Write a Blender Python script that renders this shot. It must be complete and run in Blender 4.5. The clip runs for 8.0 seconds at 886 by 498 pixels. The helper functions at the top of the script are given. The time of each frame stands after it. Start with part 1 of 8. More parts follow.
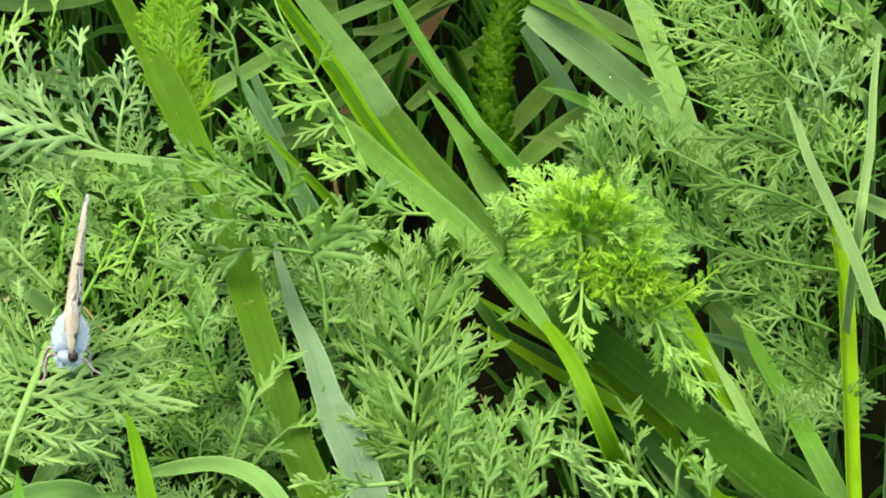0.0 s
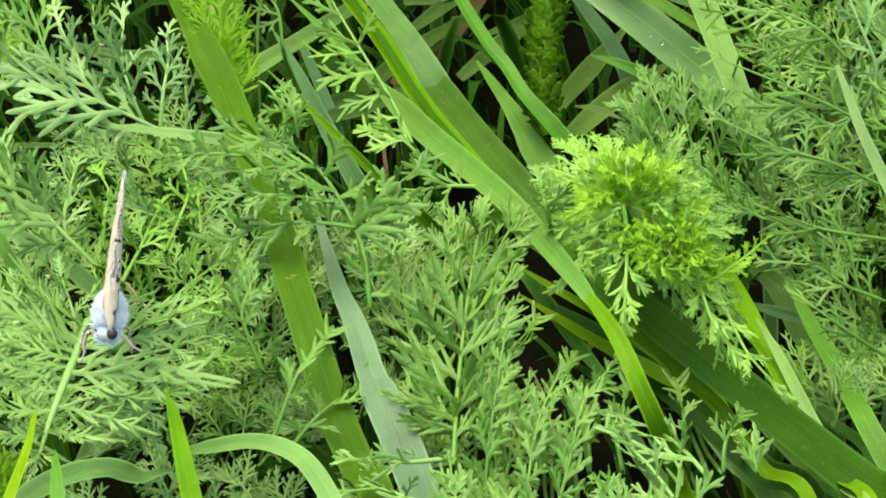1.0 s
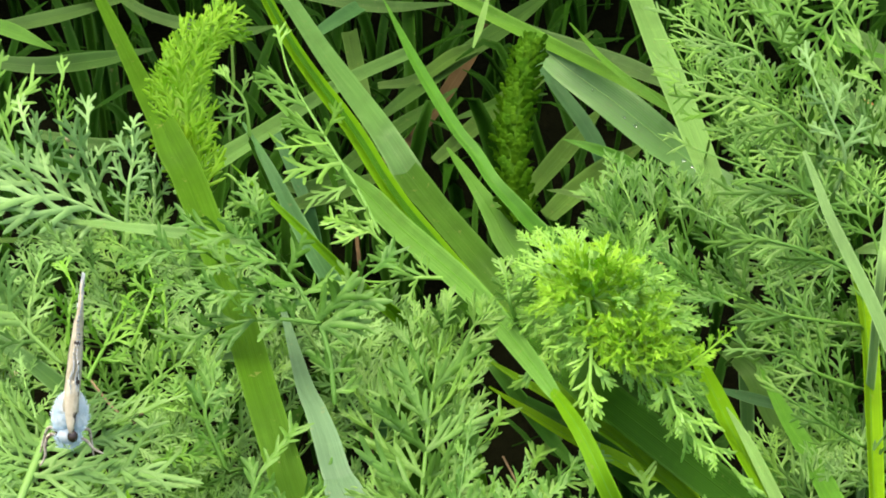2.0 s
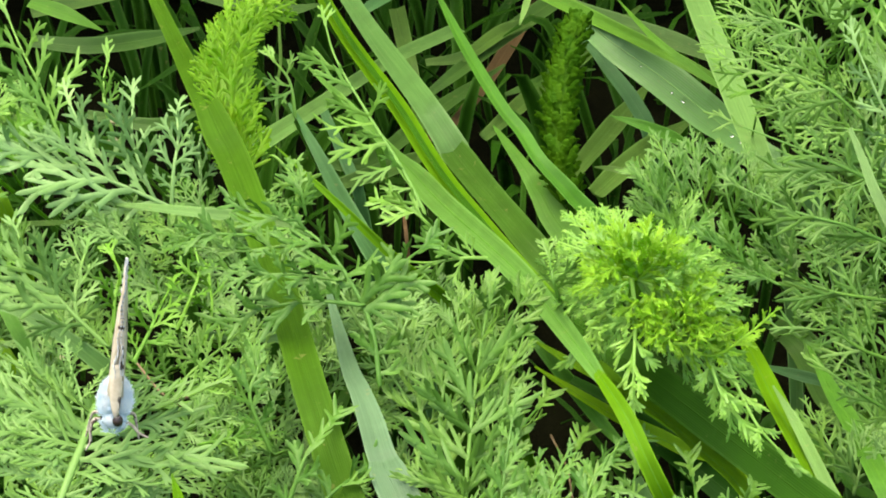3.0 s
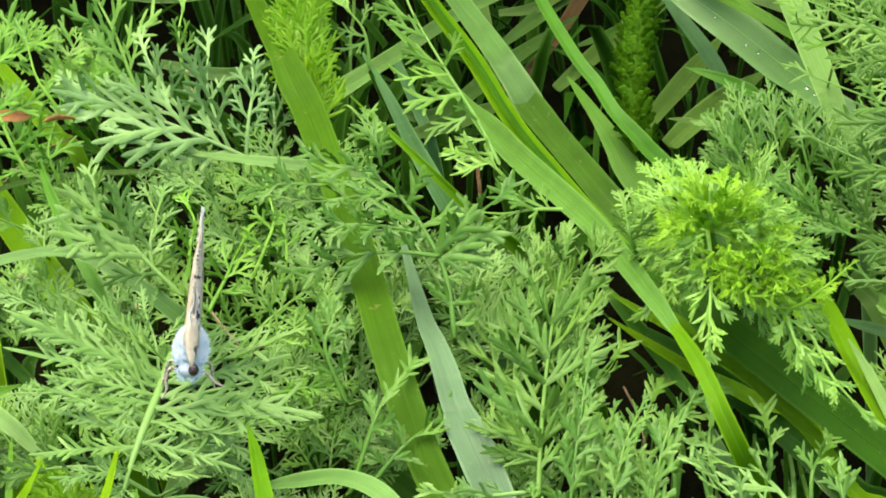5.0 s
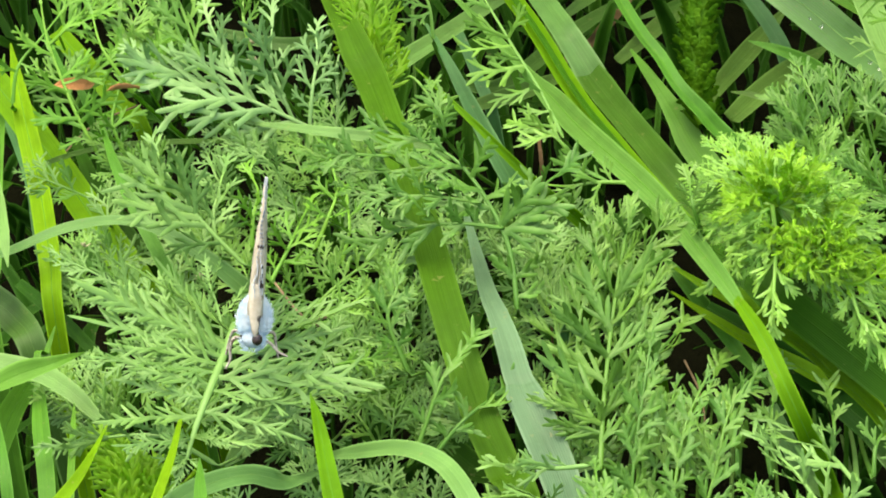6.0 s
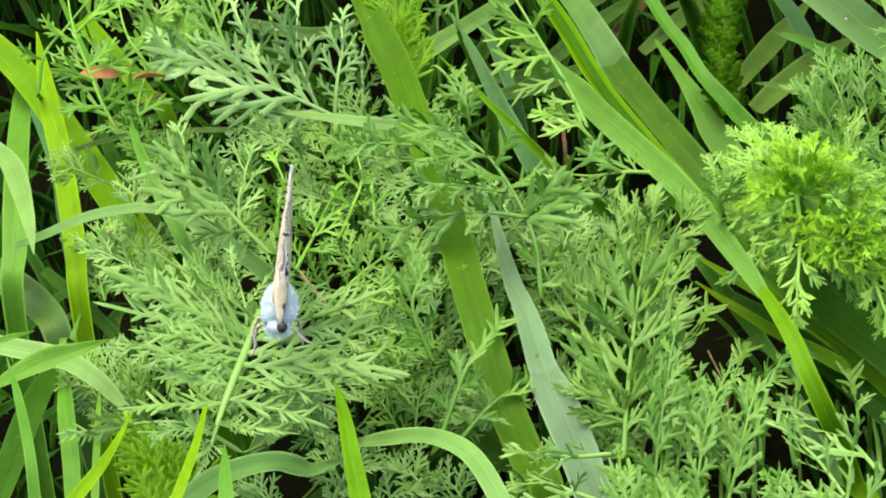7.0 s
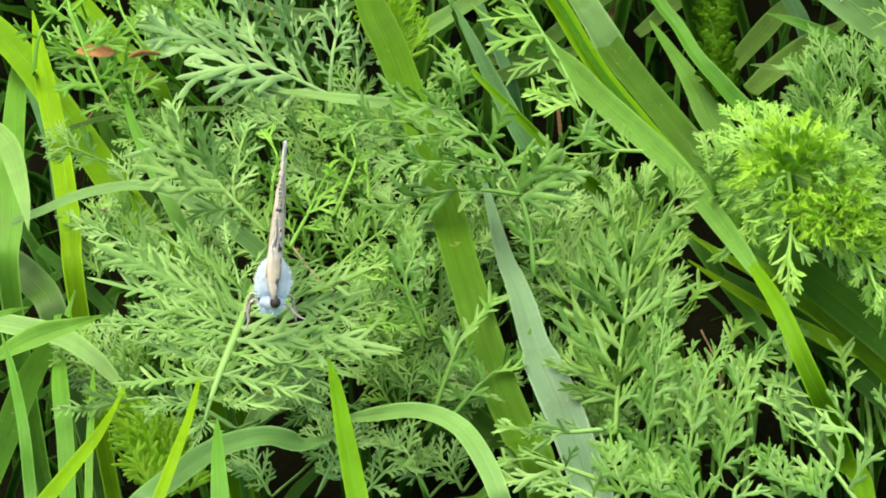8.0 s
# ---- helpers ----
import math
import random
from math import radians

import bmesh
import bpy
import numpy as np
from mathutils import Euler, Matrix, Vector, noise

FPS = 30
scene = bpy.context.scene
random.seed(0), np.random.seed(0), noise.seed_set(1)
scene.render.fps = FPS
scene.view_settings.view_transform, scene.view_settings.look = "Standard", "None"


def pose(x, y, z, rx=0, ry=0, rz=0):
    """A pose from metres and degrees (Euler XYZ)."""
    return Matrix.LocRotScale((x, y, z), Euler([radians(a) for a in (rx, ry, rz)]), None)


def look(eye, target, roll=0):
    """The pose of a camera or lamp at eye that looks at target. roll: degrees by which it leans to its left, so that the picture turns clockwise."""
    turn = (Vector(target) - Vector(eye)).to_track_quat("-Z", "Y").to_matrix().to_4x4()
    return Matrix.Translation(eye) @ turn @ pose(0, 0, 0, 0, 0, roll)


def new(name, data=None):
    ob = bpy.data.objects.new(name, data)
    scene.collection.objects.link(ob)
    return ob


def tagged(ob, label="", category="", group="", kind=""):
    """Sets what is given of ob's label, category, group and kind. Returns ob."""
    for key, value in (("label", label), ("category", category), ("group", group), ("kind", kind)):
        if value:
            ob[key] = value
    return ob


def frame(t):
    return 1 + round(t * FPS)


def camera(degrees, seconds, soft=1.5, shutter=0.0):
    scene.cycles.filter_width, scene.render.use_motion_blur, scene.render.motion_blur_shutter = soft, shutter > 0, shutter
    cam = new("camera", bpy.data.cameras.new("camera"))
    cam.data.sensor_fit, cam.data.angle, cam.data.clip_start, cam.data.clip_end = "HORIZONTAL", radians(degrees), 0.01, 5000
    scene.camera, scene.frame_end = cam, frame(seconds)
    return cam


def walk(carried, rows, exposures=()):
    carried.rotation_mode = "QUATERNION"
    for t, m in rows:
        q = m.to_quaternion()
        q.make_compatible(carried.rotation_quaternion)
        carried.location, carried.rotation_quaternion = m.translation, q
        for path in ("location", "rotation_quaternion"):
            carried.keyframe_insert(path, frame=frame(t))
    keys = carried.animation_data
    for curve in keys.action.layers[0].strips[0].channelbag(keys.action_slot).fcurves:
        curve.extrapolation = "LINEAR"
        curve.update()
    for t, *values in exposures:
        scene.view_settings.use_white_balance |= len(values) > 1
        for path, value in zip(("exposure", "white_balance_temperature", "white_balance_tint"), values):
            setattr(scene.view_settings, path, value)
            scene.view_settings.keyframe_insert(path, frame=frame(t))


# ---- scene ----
cam = camera(18.0, 8.0, 1.8)
EXPOSURES = [(0.0, 1.82, 7480, 8), (8.0, 1.82, 7480, 8)]
# seconds, place in metres, turn in degrees
PATH = [
    (0.0, 0.0000, 0.0000, 0.2900, 55.000, -0.000, 0.000),
    (0.5, -0.0002, 0.0018, 0.2893, 54.965, 0.791, 1.164),
    (1.0, 0.0027, 0.0031, 0.2886, 54.332, 1.181, 0.890),
    (1.5, 0.0057, 0.0061, 0.2901, 55.498, 1.609, 0.470),
    (1.7, 0.0060, 0.0062, 0.2902, 55.682, 1.617, 0.352),
    (2.8, 0.0076, 0.0068, 0.2912, 55.203, 2.616, 1.050),
    (3.0, 0.0079, 0.0070, 0.2914, 55.029, 2.762, 1.181),
    (3.5, 0.0081, 0.0062, 0.2914, 54.473, 3.127, 1.603),
    (4.0, 0.0078, 0.0063, 0.2910, 54.158, 3.240, 1.855),
    (4.5, 0.0075, 0.0070, 0.2912, 54.127, 3.469, 2.256),
    (4.7, 0.0073, 0.0071, 0.2912, 54.113, 3.384, 2.293),
    (5.8, 0.0061, 0.0073, 0.2914, 53.787, 3.400, 3.363),
    (6.0, 0.0059, 0.0073, 0.2914, 53.560, 3.537, 3.664),
    (6.5, 0.0052, 0.0067, 0.2913, 53.475, 3.717, 4.216),
    (7.0, 0.0057, 0.0065, 0.2914, 53.448, 3.644, 4.152),
    (7.5, 0.0057, 0.0054, 0.2915, 53.220, 3.543, 4.260),
    (8.0, 0.0065, 0.0049, 0.2910, 53.226, 3.524, 4.233),
]
walk(cam, [(t, pose(x, y, z, rx, ry, rz)) for t, x, y, z, rx, ry, rz in PATH], EXPOSURES)

# ---------------------------------------------------------------- light
world = bpy.data.worlds.new("sky")
scene.world = world
world.use_nodes = True
wn = world.node_tree
sky = wn.nodes.new("ShaderNodeTexSky")
sky.sky_type = "NISHITA"
sky.sun_disc = False
sky.sun_elevation, sky.sun_rotation = radians(78), radians(300)
sky.dust_density, sky.air_density = 3.0, 1.0
wn.nodes["Background"].inputs["Strength"].default_value = 0.135
wn.links.new(sky.outputs["Color"], wn.nodes["Background"].inputs["Color"])
sun = new("sun", bpy.data.lights.new("sun", "SUN"))
sun.data.energy, sun.data.angle, sun.data.color = 1.4, radians(75), (1.0, 0.95, 0.84)
sun.matrix_world = look((-0.18, 0.10, 1.0), (0, 0, 0))


# ---------------------------------------------------------------- materials
def shader(name):
    m = bpy.data.materials.new(name)
    m.use_nodes = True
    nt = m.node_tree
    return m, nt, nt.nodes["Principled BSDF"], nt.nodes["Material Output"]


def math_node(nt, op, a, b=None):
    n = nt.nodes.new("ShaderNodeMath")
    n.operation = op
    for i, v in enumerate((a, b)):
        if v is None:
            continue
        if isinstance(v, (int, float)):
            n.inputs[i].default_value = v
        else:
            nt.links.new(v, n.inputs[i])
    return n.outputs[0]


def ramp(nt, fac, stops):
    n = nt.nodes.new("ShaderNodeValToRGB")
    el = n.color_ramp.elements
    while len(el) < len(stops):
        el.new(0.5)
    for e, (p, c) in zip(el, stops):
        e.position, e.color = p, (*c, 1)
    nt.links.new(fac, n.inputs[0])
    return n.outputs[0]


def mixed(nt, fac, a, b, kind="MIX"):
    n = nt.nodes.new("ShaderNodeMixRGB")
    n.blend_type = kind
    for sock, v in zip(n.inputs, (fac, a, b)):
        if isinstance(v, (int, float)):
            sock.default_value = v
        elif isinstance(v, tuple):
            sock.default_value = (*v, 1)
        else:
            nt.links.new(v, sock)
    return n.outputs[0]


def noise_tex(nt, coords, scale, detail=3.0, rough=0.55):
    n = nt.nodes.new("ShaderNodeTexNoise")
    n.inputs["Scale"].default_value, n.inputs["Detail"].default_value, n.inputs["Roughness"].default_value = scale, detail, rough
    nt.links.new(coords, n.inputs["Vector"])
    return n.outputs["Fac"]


def with_light_through(nt, bsdf, out, colour, amount):
    """Part of the light passes through a thin leaf and comes out on the other side."""
    tr = nt.nodes.new("ShaderNodeBsdfTranslucent")
    nt.links.new(colour, tr.inputs["Color"])
    mx = nt.nodes.new("ShaderNodeMixShader")
    mx.inputs[0].default_value = amount
    nt.links.new(bsdf.outputs[0], mx.inputs[1])
    nt.links.new(tr.outputs[0], mx.inputs[2])
    nt.links.new(mx.outputs[0], out.inputs["Surface"])


def varied(nt, colour, low, high, hue=0.02):
    """Each object a little lighter, darker or yellower than the next."""
    rnd = nt.nodes.new("ShaderNodeObjectInfo").outputs["Random"]
    hsv = nt.nodes.new("ShaderNodeHueSaturation")
    nt.links.new(colour, hsv.inputs["Color"])
    nt.links.new(math_node(nt, "ADD", math_node(nt, "MULTIPLY", rnd, high - low), low), hsv.inputs["Value"])
    nt.links.new(math_node(nt, "ADD", math_node(nt, "MULTIPLY", rnd, -hue), 0.5 + hue / 2), hsv.inputs["Hue"])
    return hsv.outputs[0]


def grass_material(name, base, vein, rough=0.42, through_light=0.28, flecks=0.25, gloss=0.2):
    m, nt, bsdf, out = shader(name)
    uv = nt.nodes.new("ShaderNodeUVMap").outputs[0]
    sep = nt.nodes.new("ShaderNodeSeparateXYZ")
    nt.links.new(uv, sep.inputs[0])
    across, along = sep.outputs[0], sep.outputs[1]
    lines = math_node(nt, "SINE", math_node(nt, "MULTIPLY", across, 6.2832 * 17))
    lines01 = math_node(nt, "ADD", math_node(nt, "MULTIPLY", lines, 0.5), 0.5)
    vec = nt.nodes.new("ShaderNodeCombineXYZ")
    nt.links.new(math_node(nt, "MULTIPLY", across, 16.0), vec.inputs[0])
    nt.links.new(math_node(nt, "MULTIPLY", along, 4.5), vec.inputs[1])
    streak = noise_tex(nt, vec.outputs[0], 1.0, 4.0)
    blot = nt.nodes.new("ShaderNodeTexCoord").outputs["Object"]
    patch = noise_tex(nt, blot, 160.0, 4.0)
    fleck = noise_tex(nt, blot, 900.0, 2.0, 0.7)
    dark = tuple(c * 0.76 for c in base)
    light = tuple(min(1, c * 1.14) for c in base)
    col = ramp(nt, patch, [(0.3, dark), (0.5, base), (0.72, light)])
    col = mixed(nt, math_node(nt, "MULTIPLY", lines01, 0.20), col, vein)
    col = mixed(nt, math_node(nt, "MULTIPLY", ramp(nt, streak, [(0.38, (0, 0, 0)), (0.62, (1, 1, 1))]), 0.55), col, dark)
    rim = math_node(nt, "ABSOLUTE", math_node(nt, "SUBTRACT", across, 0.5))
    col = mixed(nt, math_node(nt, "MULTIPLY", ramp(nt, rim, [(0.40, (0, 0, 0)), (0.50, (1, 1, 1))]), 0.5), col, vein)
    worn = ramp(nt, noise_tex(nt, blot, 300.0, 3.0, 0.6), [(0.60, (0, 0, 0)), (0.70, (1, 1, 1))])
    col = mixed(nt, math_node(nt, "MULTIPLY", worn, 0.25), col, vein)
    spots = ramp(nt, fleck, [(0.66, (0, 0, 0)), (0.74, (1, 1, 1))])
    col = mixed(nt, math_node(nt, "MULTIPLY", spots, flecks), col, (0.30, 0.26, 0.10))
    col = varied(nt, col, 0.82, 1.18)
    nt.links.new(col, bsdf.inputs["Base Color"])
    nt.links.new(ramp(nt, streak, [(0.3, (rough - 0.08,) * 3), (0.7, (rough + 0.14,) * 3)]), bsdf.inputs["Roughness"])
    bsdf.inputs["Specular IOR Level"].default_value = gloss
    bump = nt.nodes.new("ShaderNodeBump")
    bump.inputs["Strength"].default_value, bump.inputs["Distance"].default_value = 0.35, 0.00005
    nt.links.new(math_node(nt, "ADD", lines01, streak), bump.inputs["Height"])
    nt.links.new(bump.outputs[0], bsdf.inputs["Normal"])
    with_light_through(nt, bsdf, out, col, through_light)
    return m


def frond_material(name, base, tip, rough=0.5, through_light=0.12, scale=7.0, gloss=0.5):
    m, nt, bsdf, out = shader(name)
    co = nt.nodes.new("ShaderNodeTexCoord").outputs["Object"]
    big = noise_tex(nt, co, scale * 0.35, 2.0)
    fine = noise_tex(nt, co, scale * 5, 3.0, 0.65)
    dark = tuple(c * 0.74 for c in base)
    col = ramp(nt, big, [(0.32, dark), (0.5, base), (0.7, tip)])
    col = mixed(nt, math_node(nt, "MULTIPLY", fine, 0.25), col, dark)
    col = varied(nt, col, 0.90, 1.10, 0.012)
    nt.links.new(col, bsdf.inputs["Base Color"])
    bsdf.inputs["Roughness"].default_value = rough
    bsdf.inputs["Specular IOR Level"].default_value = gloss
    bump = nt.nodes.new("ShaderNodeBump")
    bump.inputs["Strength"].default_value, bump.inputs["Distance"].default_value = 0.4, 0.00006
    nt.links.new(fine, bump.inputs["Height"])
    nt.links.new(bump.outputs[0], bsdf.inputs["Normal"])
    with_light_through(nt, bsdf, out, col, through_light)
    return m


def plain_material(name, base, other, rough, scale, spots=None):
    m, nt, bsdf, out = shader(name)
    co = nt.nodes.new("ShaderNodeTexCoord").outputs["Object"]
    col = ramp(nt, noise_tex(nt, co, scale, 4.0), [(0.35, base), (0.65, other)])
    if spots:
        f = ramp(nt, noise_tex(nt, co, spots[0], 2.0, 0.5), [(spots[1], (0, 0, 0)), (spots[1] + 0.05, (1, 1, 1))])
        col = mixed(nt, f, col, spots[2])
    nt.links.new(col, bsdf.inputs["Base Color"])
    bsdf.inputs["Roughness"].default_value = rough
    bump = nt.nodes.new("ShaderNodeBump")
    bump.inputs["Strength"].default_value, bump.inputs["Distance"].default_value = 0.5, 0.15 / scale
    nt.links.new(noise_tex(nt, co, scale * 4, 4.0, 0.65), bump.inputs["Height"])
    nt.links.new(bump.outputs[0], bsdf.inputs["Normal"])
    bsdf.inputs["Specular IOR Level"].default_value = 0.5 if rough < 0.6 else 0.06
    return m


GRASS = {
    "bright": grass_material("fresh_grass", (0.086, 0.255, 0.022), (0.130, 0.340, 0.040), 0.42, 0.28),
    "lime": grass_material("yellow_green_grass", (0.135, 0.315, 0.008), (0.190, 0.400, 0.016), 0.42, 0.34, gloss=0.07),
    "pale": grass_material("pale_grass", (0.134, 0.288, 0.066), (0.198, 0.370, 0.105), 0.40, 0.18),
    "soft": grass_material("soft_green_grass", (0.112, 0.275, 0.044), (0.160, 0.350, 0.075), 0.40, 0.26),
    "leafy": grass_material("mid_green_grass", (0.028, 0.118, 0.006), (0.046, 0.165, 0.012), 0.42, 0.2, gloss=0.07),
    # Deep green of some blades; on the low thickets it stands in for shade.
    "dark": grass_material("deep_and_shade_grass", (0.026, 0.090, 0.006), (0.045, 0.135, 0.012), 0.42, 0.16, gloss=0.07),
    "olive": grass_material("olive_grass", (0.069, 0.170, 0.022), (0.103, 0.210, 0.030), 0.45, 0.22),
    "sheath": grass_material("green_sheath", (0.044, 0.126, 0.013), (0.074, 0.172, 0.032), 0.45, 0.15, gloss=0.08),
    "blue": grass_material("bluish_grass", (0.069, 0.200, 0.055), (0.103, 0.260, 0.080), 0.42, 0.2),
    # Base colour lowered to carry part of the background's shade.
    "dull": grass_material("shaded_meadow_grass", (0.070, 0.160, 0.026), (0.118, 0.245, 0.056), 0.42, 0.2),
    "wet": grass_material("wet_grass", (0.160, 0.335, 0.092), (0.215, 0.405, 0.130), 0.25, 0.2),
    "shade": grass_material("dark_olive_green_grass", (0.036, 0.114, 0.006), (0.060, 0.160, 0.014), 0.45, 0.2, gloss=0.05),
    "ashen": grass_material("ashen_grass", (0.092, 0.188, 0.088), (0.135, 0.245, 0.125), 0.40, 0.15),
    "stem": grass_material("pale_stem", (0.190, 0.345, 0.095), (0.255, 0.420, 0.145), 0.5, 0.2),
    "dry": grass_material("dry_grass", (0.138, 0.085, 0.035), (0.189, 0.130, 0.060), 0.6, 0.1),
}
FROND = {
    "grey": frond_material("yarrow_grey_green", (0.158, 0.345, 0.062), (0.225, 0.425, 0.105), 0.5, 0.2),
    "blue": frond_material("yarrow_bluish_green", (0.210, 0.415, 0.108), (0.290, 0.495, 0.175), 0.5, 0.22),
    "plume": frond_material("yarrow_plume_green", (0.110, 0.270, 0.027), (0.165, 0.345, 0.052), 0.5, 0.2),
    "mid": frond_material("yarrow_mid_green", (0.145, 0.350, 0.036), (0.205, 0.430, 0.066), 0.5, 0.22),
    # A dark leaf's own green; on leaves farther back it stands in for shade.
    "deep": frond_material("yarrow_deep_and_shaded_green", (0.082, 0.232, 0.018), (0.122, 0.300, 0.034), 0.5, 0.2),
    "bright": frond_material("yarrow_bright_green", (0.150, 0.400, 0.026), (0.210, 0.470, 0.050), 0.5, 0.35),
    "fresh": frond_material("yarrow_fresh_green", (0.300, 0.600, 0.080), (0.420, 0.710, 0.200), 0.5, 0.5),
    "lush": frond_material("yarrow_yellow_green", (0.285, 0.590, 0.020), (0.385, 0.690, 0.070), 0.5, 0.52),
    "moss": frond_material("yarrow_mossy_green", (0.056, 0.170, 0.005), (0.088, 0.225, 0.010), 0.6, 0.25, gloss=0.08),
}
# Darker than damp soil is: the shade between the plants is in this colour.
SOIL = plain_material("shade_dark_soil", (0.003, 0.004, 0.002), (0.008, 0.009, 0.004), 0.95, 60.0)
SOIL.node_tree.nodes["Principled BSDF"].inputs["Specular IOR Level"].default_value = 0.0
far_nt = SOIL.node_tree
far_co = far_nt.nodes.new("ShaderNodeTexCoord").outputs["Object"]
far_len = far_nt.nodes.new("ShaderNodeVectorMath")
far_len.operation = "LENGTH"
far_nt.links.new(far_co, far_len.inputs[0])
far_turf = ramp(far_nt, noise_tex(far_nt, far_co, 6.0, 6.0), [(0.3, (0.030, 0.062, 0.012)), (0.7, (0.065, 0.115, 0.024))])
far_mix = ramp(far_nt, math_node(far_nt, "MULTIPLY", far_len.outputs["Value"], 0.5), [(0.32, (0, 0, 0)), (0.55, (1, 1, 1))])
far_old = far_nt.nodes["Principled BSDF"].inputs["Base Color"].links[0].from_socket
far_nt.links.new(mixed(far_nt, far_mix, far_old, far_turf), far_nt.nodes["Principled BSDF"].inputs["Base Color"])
LITTER = plain_material("dead_leaf", (0.52, 0.22, 0.075), (0.64, 0.33, 0.14), 0.7, 300.0)
TWIG = plain_material("brown_twig", (0.16, 0.11, 0.06), (0.26, 0.19, 0.11), 0.8, 500.0)
MIDRIB = plain_material("midrib_pale_green", (0.074, 0.215, 0.018), (0.092, 0.250, 0.026), 0.65, 400.0)
BLOOM = plain_material("withered_floret", (0.42, 0.40, 0.24), (0.30, 0.26, 0.13), 0.8, 700.0)
WING = plain_material("wing_scales", (0.46, 0.39, 0.28), (0.64, 0.57, 0.44), 0.75, 900.0, (620.0, 0.60, (0.07, 0.055, 0.05)))
WING_EDGE = plain_material("wing_fringe", (0.36, 0.40, 0.42), (0.52, 0.55, 0.56), 0.8, 1500.0, (1100.0, 0.60, (0.10, 0.10, 0.11)))
FUR = plain_material("pale_blue_hair", (0.48, 0.66, 0.78), (0.74, 0.82, 0.86), 0.85, 800.0)
BODY = plain_material("downy_body", (0.36, 0.46, 0.52), (0.50, 0.56, 0.58), 0.85, 1200.0)
EYE = plain_material("dark_eye", (0.020, 0.012, 0.012), (0.055, 0.035, 0.03), 0.25, 2500.0)
LEG = plain_material("banded_leg", (0.30, 0.26, 0.21), (0.44, 0.40, 0.34), 0.7, 2200.0, (1800.0, 0.55, (0.13, 0.09, 0.07)))
drop_m, drop_nt, drop_b, drop_o = shader("water_drop")
drop_b.inputs["Transmission Weight"].default_value, drop_b.inputs["Roughness"].default_value, drop_b.inputs["IOR"].default_value = 1.0, 0.02, 1.33
DROP = drop_m


# ---------------------------------------------------------------- shapes
def mesh_of(name, verts, faces, material, uvs=None, smooth=True):
    me = bpy.data.meshes.new(name)
    me.from_pydata(verts, [], faces)
    me.materials.append(material)
    me.polygons.foreach_set("use_smooth", [smooth] * len(me.polygons))
    if uvs is not None:
        layer = me.uv_layers.new(name="UVMap")
        idx = np.empty(len(me.loops), dtype=np.int32)
        me.loops.foreach_get("vertex_index", idx)
        layer.data.foreach_set("uv", np.asarray(uvs, dtype=np.float32)[idx].ravel())
    me.update()
    return me


def part(name, me, parent, label="", m=None):
    ob = new(name, me)
    ob.parent = parent
    if m is not None:
        ob.matrix_basis = m
    return tagged(ob, label)


def unit(v):
    v = np.asarray(v, dtype=float)
    return v / max(np.linalg.norm(v), 1e-12)


def smooth_line(points, per):
    """Catmull-Rom through the points; rows of any width."""
    p = np.asarray(points, dtype=float)
    p = np.vstack([2 * p[0] - p[1], p, 2 * p[-1] - p[-2]])
    out = []
    for i in range(1, len(p) - 2):
        for k in range(per):
            t = k / per
            out.append(0.5 * (2 * p[i] + (p[i + 1] - p[i - 1]) * t + (2 * p[i - 1] - 5 * p[i] + 4 * p[i + 1] - p[i + 2]) * t * t
                              + (3 * p[i] - p[i - 1] - 3 * p[i + 1] + p[i + 2]) * t ** 3))
    out.append(p[-2])
    return np.array(out)


FACING = (0.0, -0.62, 0.78)


def ribbon(line, facing, fold, twist, thick, across=7, wave=0.0, seed=0):
    """Verts, faces, uvs of a closed leaf ribbon along line (x, y, z, width), folded into a shallow V along its middle."""
    n = len(line)
    pos, wid = line[:, :3], np.maximum(line[:, 3], 0.00008)
    tan = np.gradient(pos, axis=0)
    cum = np.concatenate([[0], np.cumsum(np.linalg.norm(np.diff(pos, axis=0), axis=1))])
    rng = random.Random(seed)
    ph = rng.uniform(0, 6.28)
    verts, uvs = [], []
    for side in (1, -1):
        for i in range(n):
            t = unit(tan[i])
            s = np.cross(t, facing)
            s = unit(s) if np.linalg.norm(s) > 1e-6 else np.array([1.0, 0, 0])
            nn = np.cross(s, t)
            a = radians(twist[0] + (twist[1] - twist[0]) * i / (n - 1))
            s, nn = s * math.cos(a) + nn * math.sin(a), nn * math.cos(a) - s * math.sin(a)
            if np.dot(nn, facing) < 0:
                nn = -nn
            for k in range(across):
                f = 2 * k / (across - 1) - 1
                h = fold * (abs(f) ** 1.4) * wid[i] / 2 + wave * wid[i] * math.sin(cum[i] * 260 + ph + 2.2 * f)
                edge = 1 - abs(f) ** 6
                p = pos[i] + s * f * wid[i] / 2 + nn * (h + side * thick * edge * 0.5)
                verts.append(tuple(p))
                uvs.append((k / (across - 1), cum[i] * 10))
    faces = []
    half = n * across
    for i in range(n - 1):
        for k in range(across - 1):
            a, b2, c, d = i * across + k, i * across + k + 1, (i + 1) * across + k + 1, (i + 1) * across + k
            faces.append((a, b2, c, d))
            faces.append((half + d, half + c, half + b2, half + a))
        for k in (0, across - 1):
            a, d = i * across + k, (i + 1) * across + k
            faces.append((a, d, half + d, half + a) if k == 0 else (half + a, half + d, d, a))
    return verts, faces, uvs


def middle_of(verts, n, across):
    """The top centre line of a ribbon."""
    return np.array([verts[i * across + across // 2] for i in range(n)])


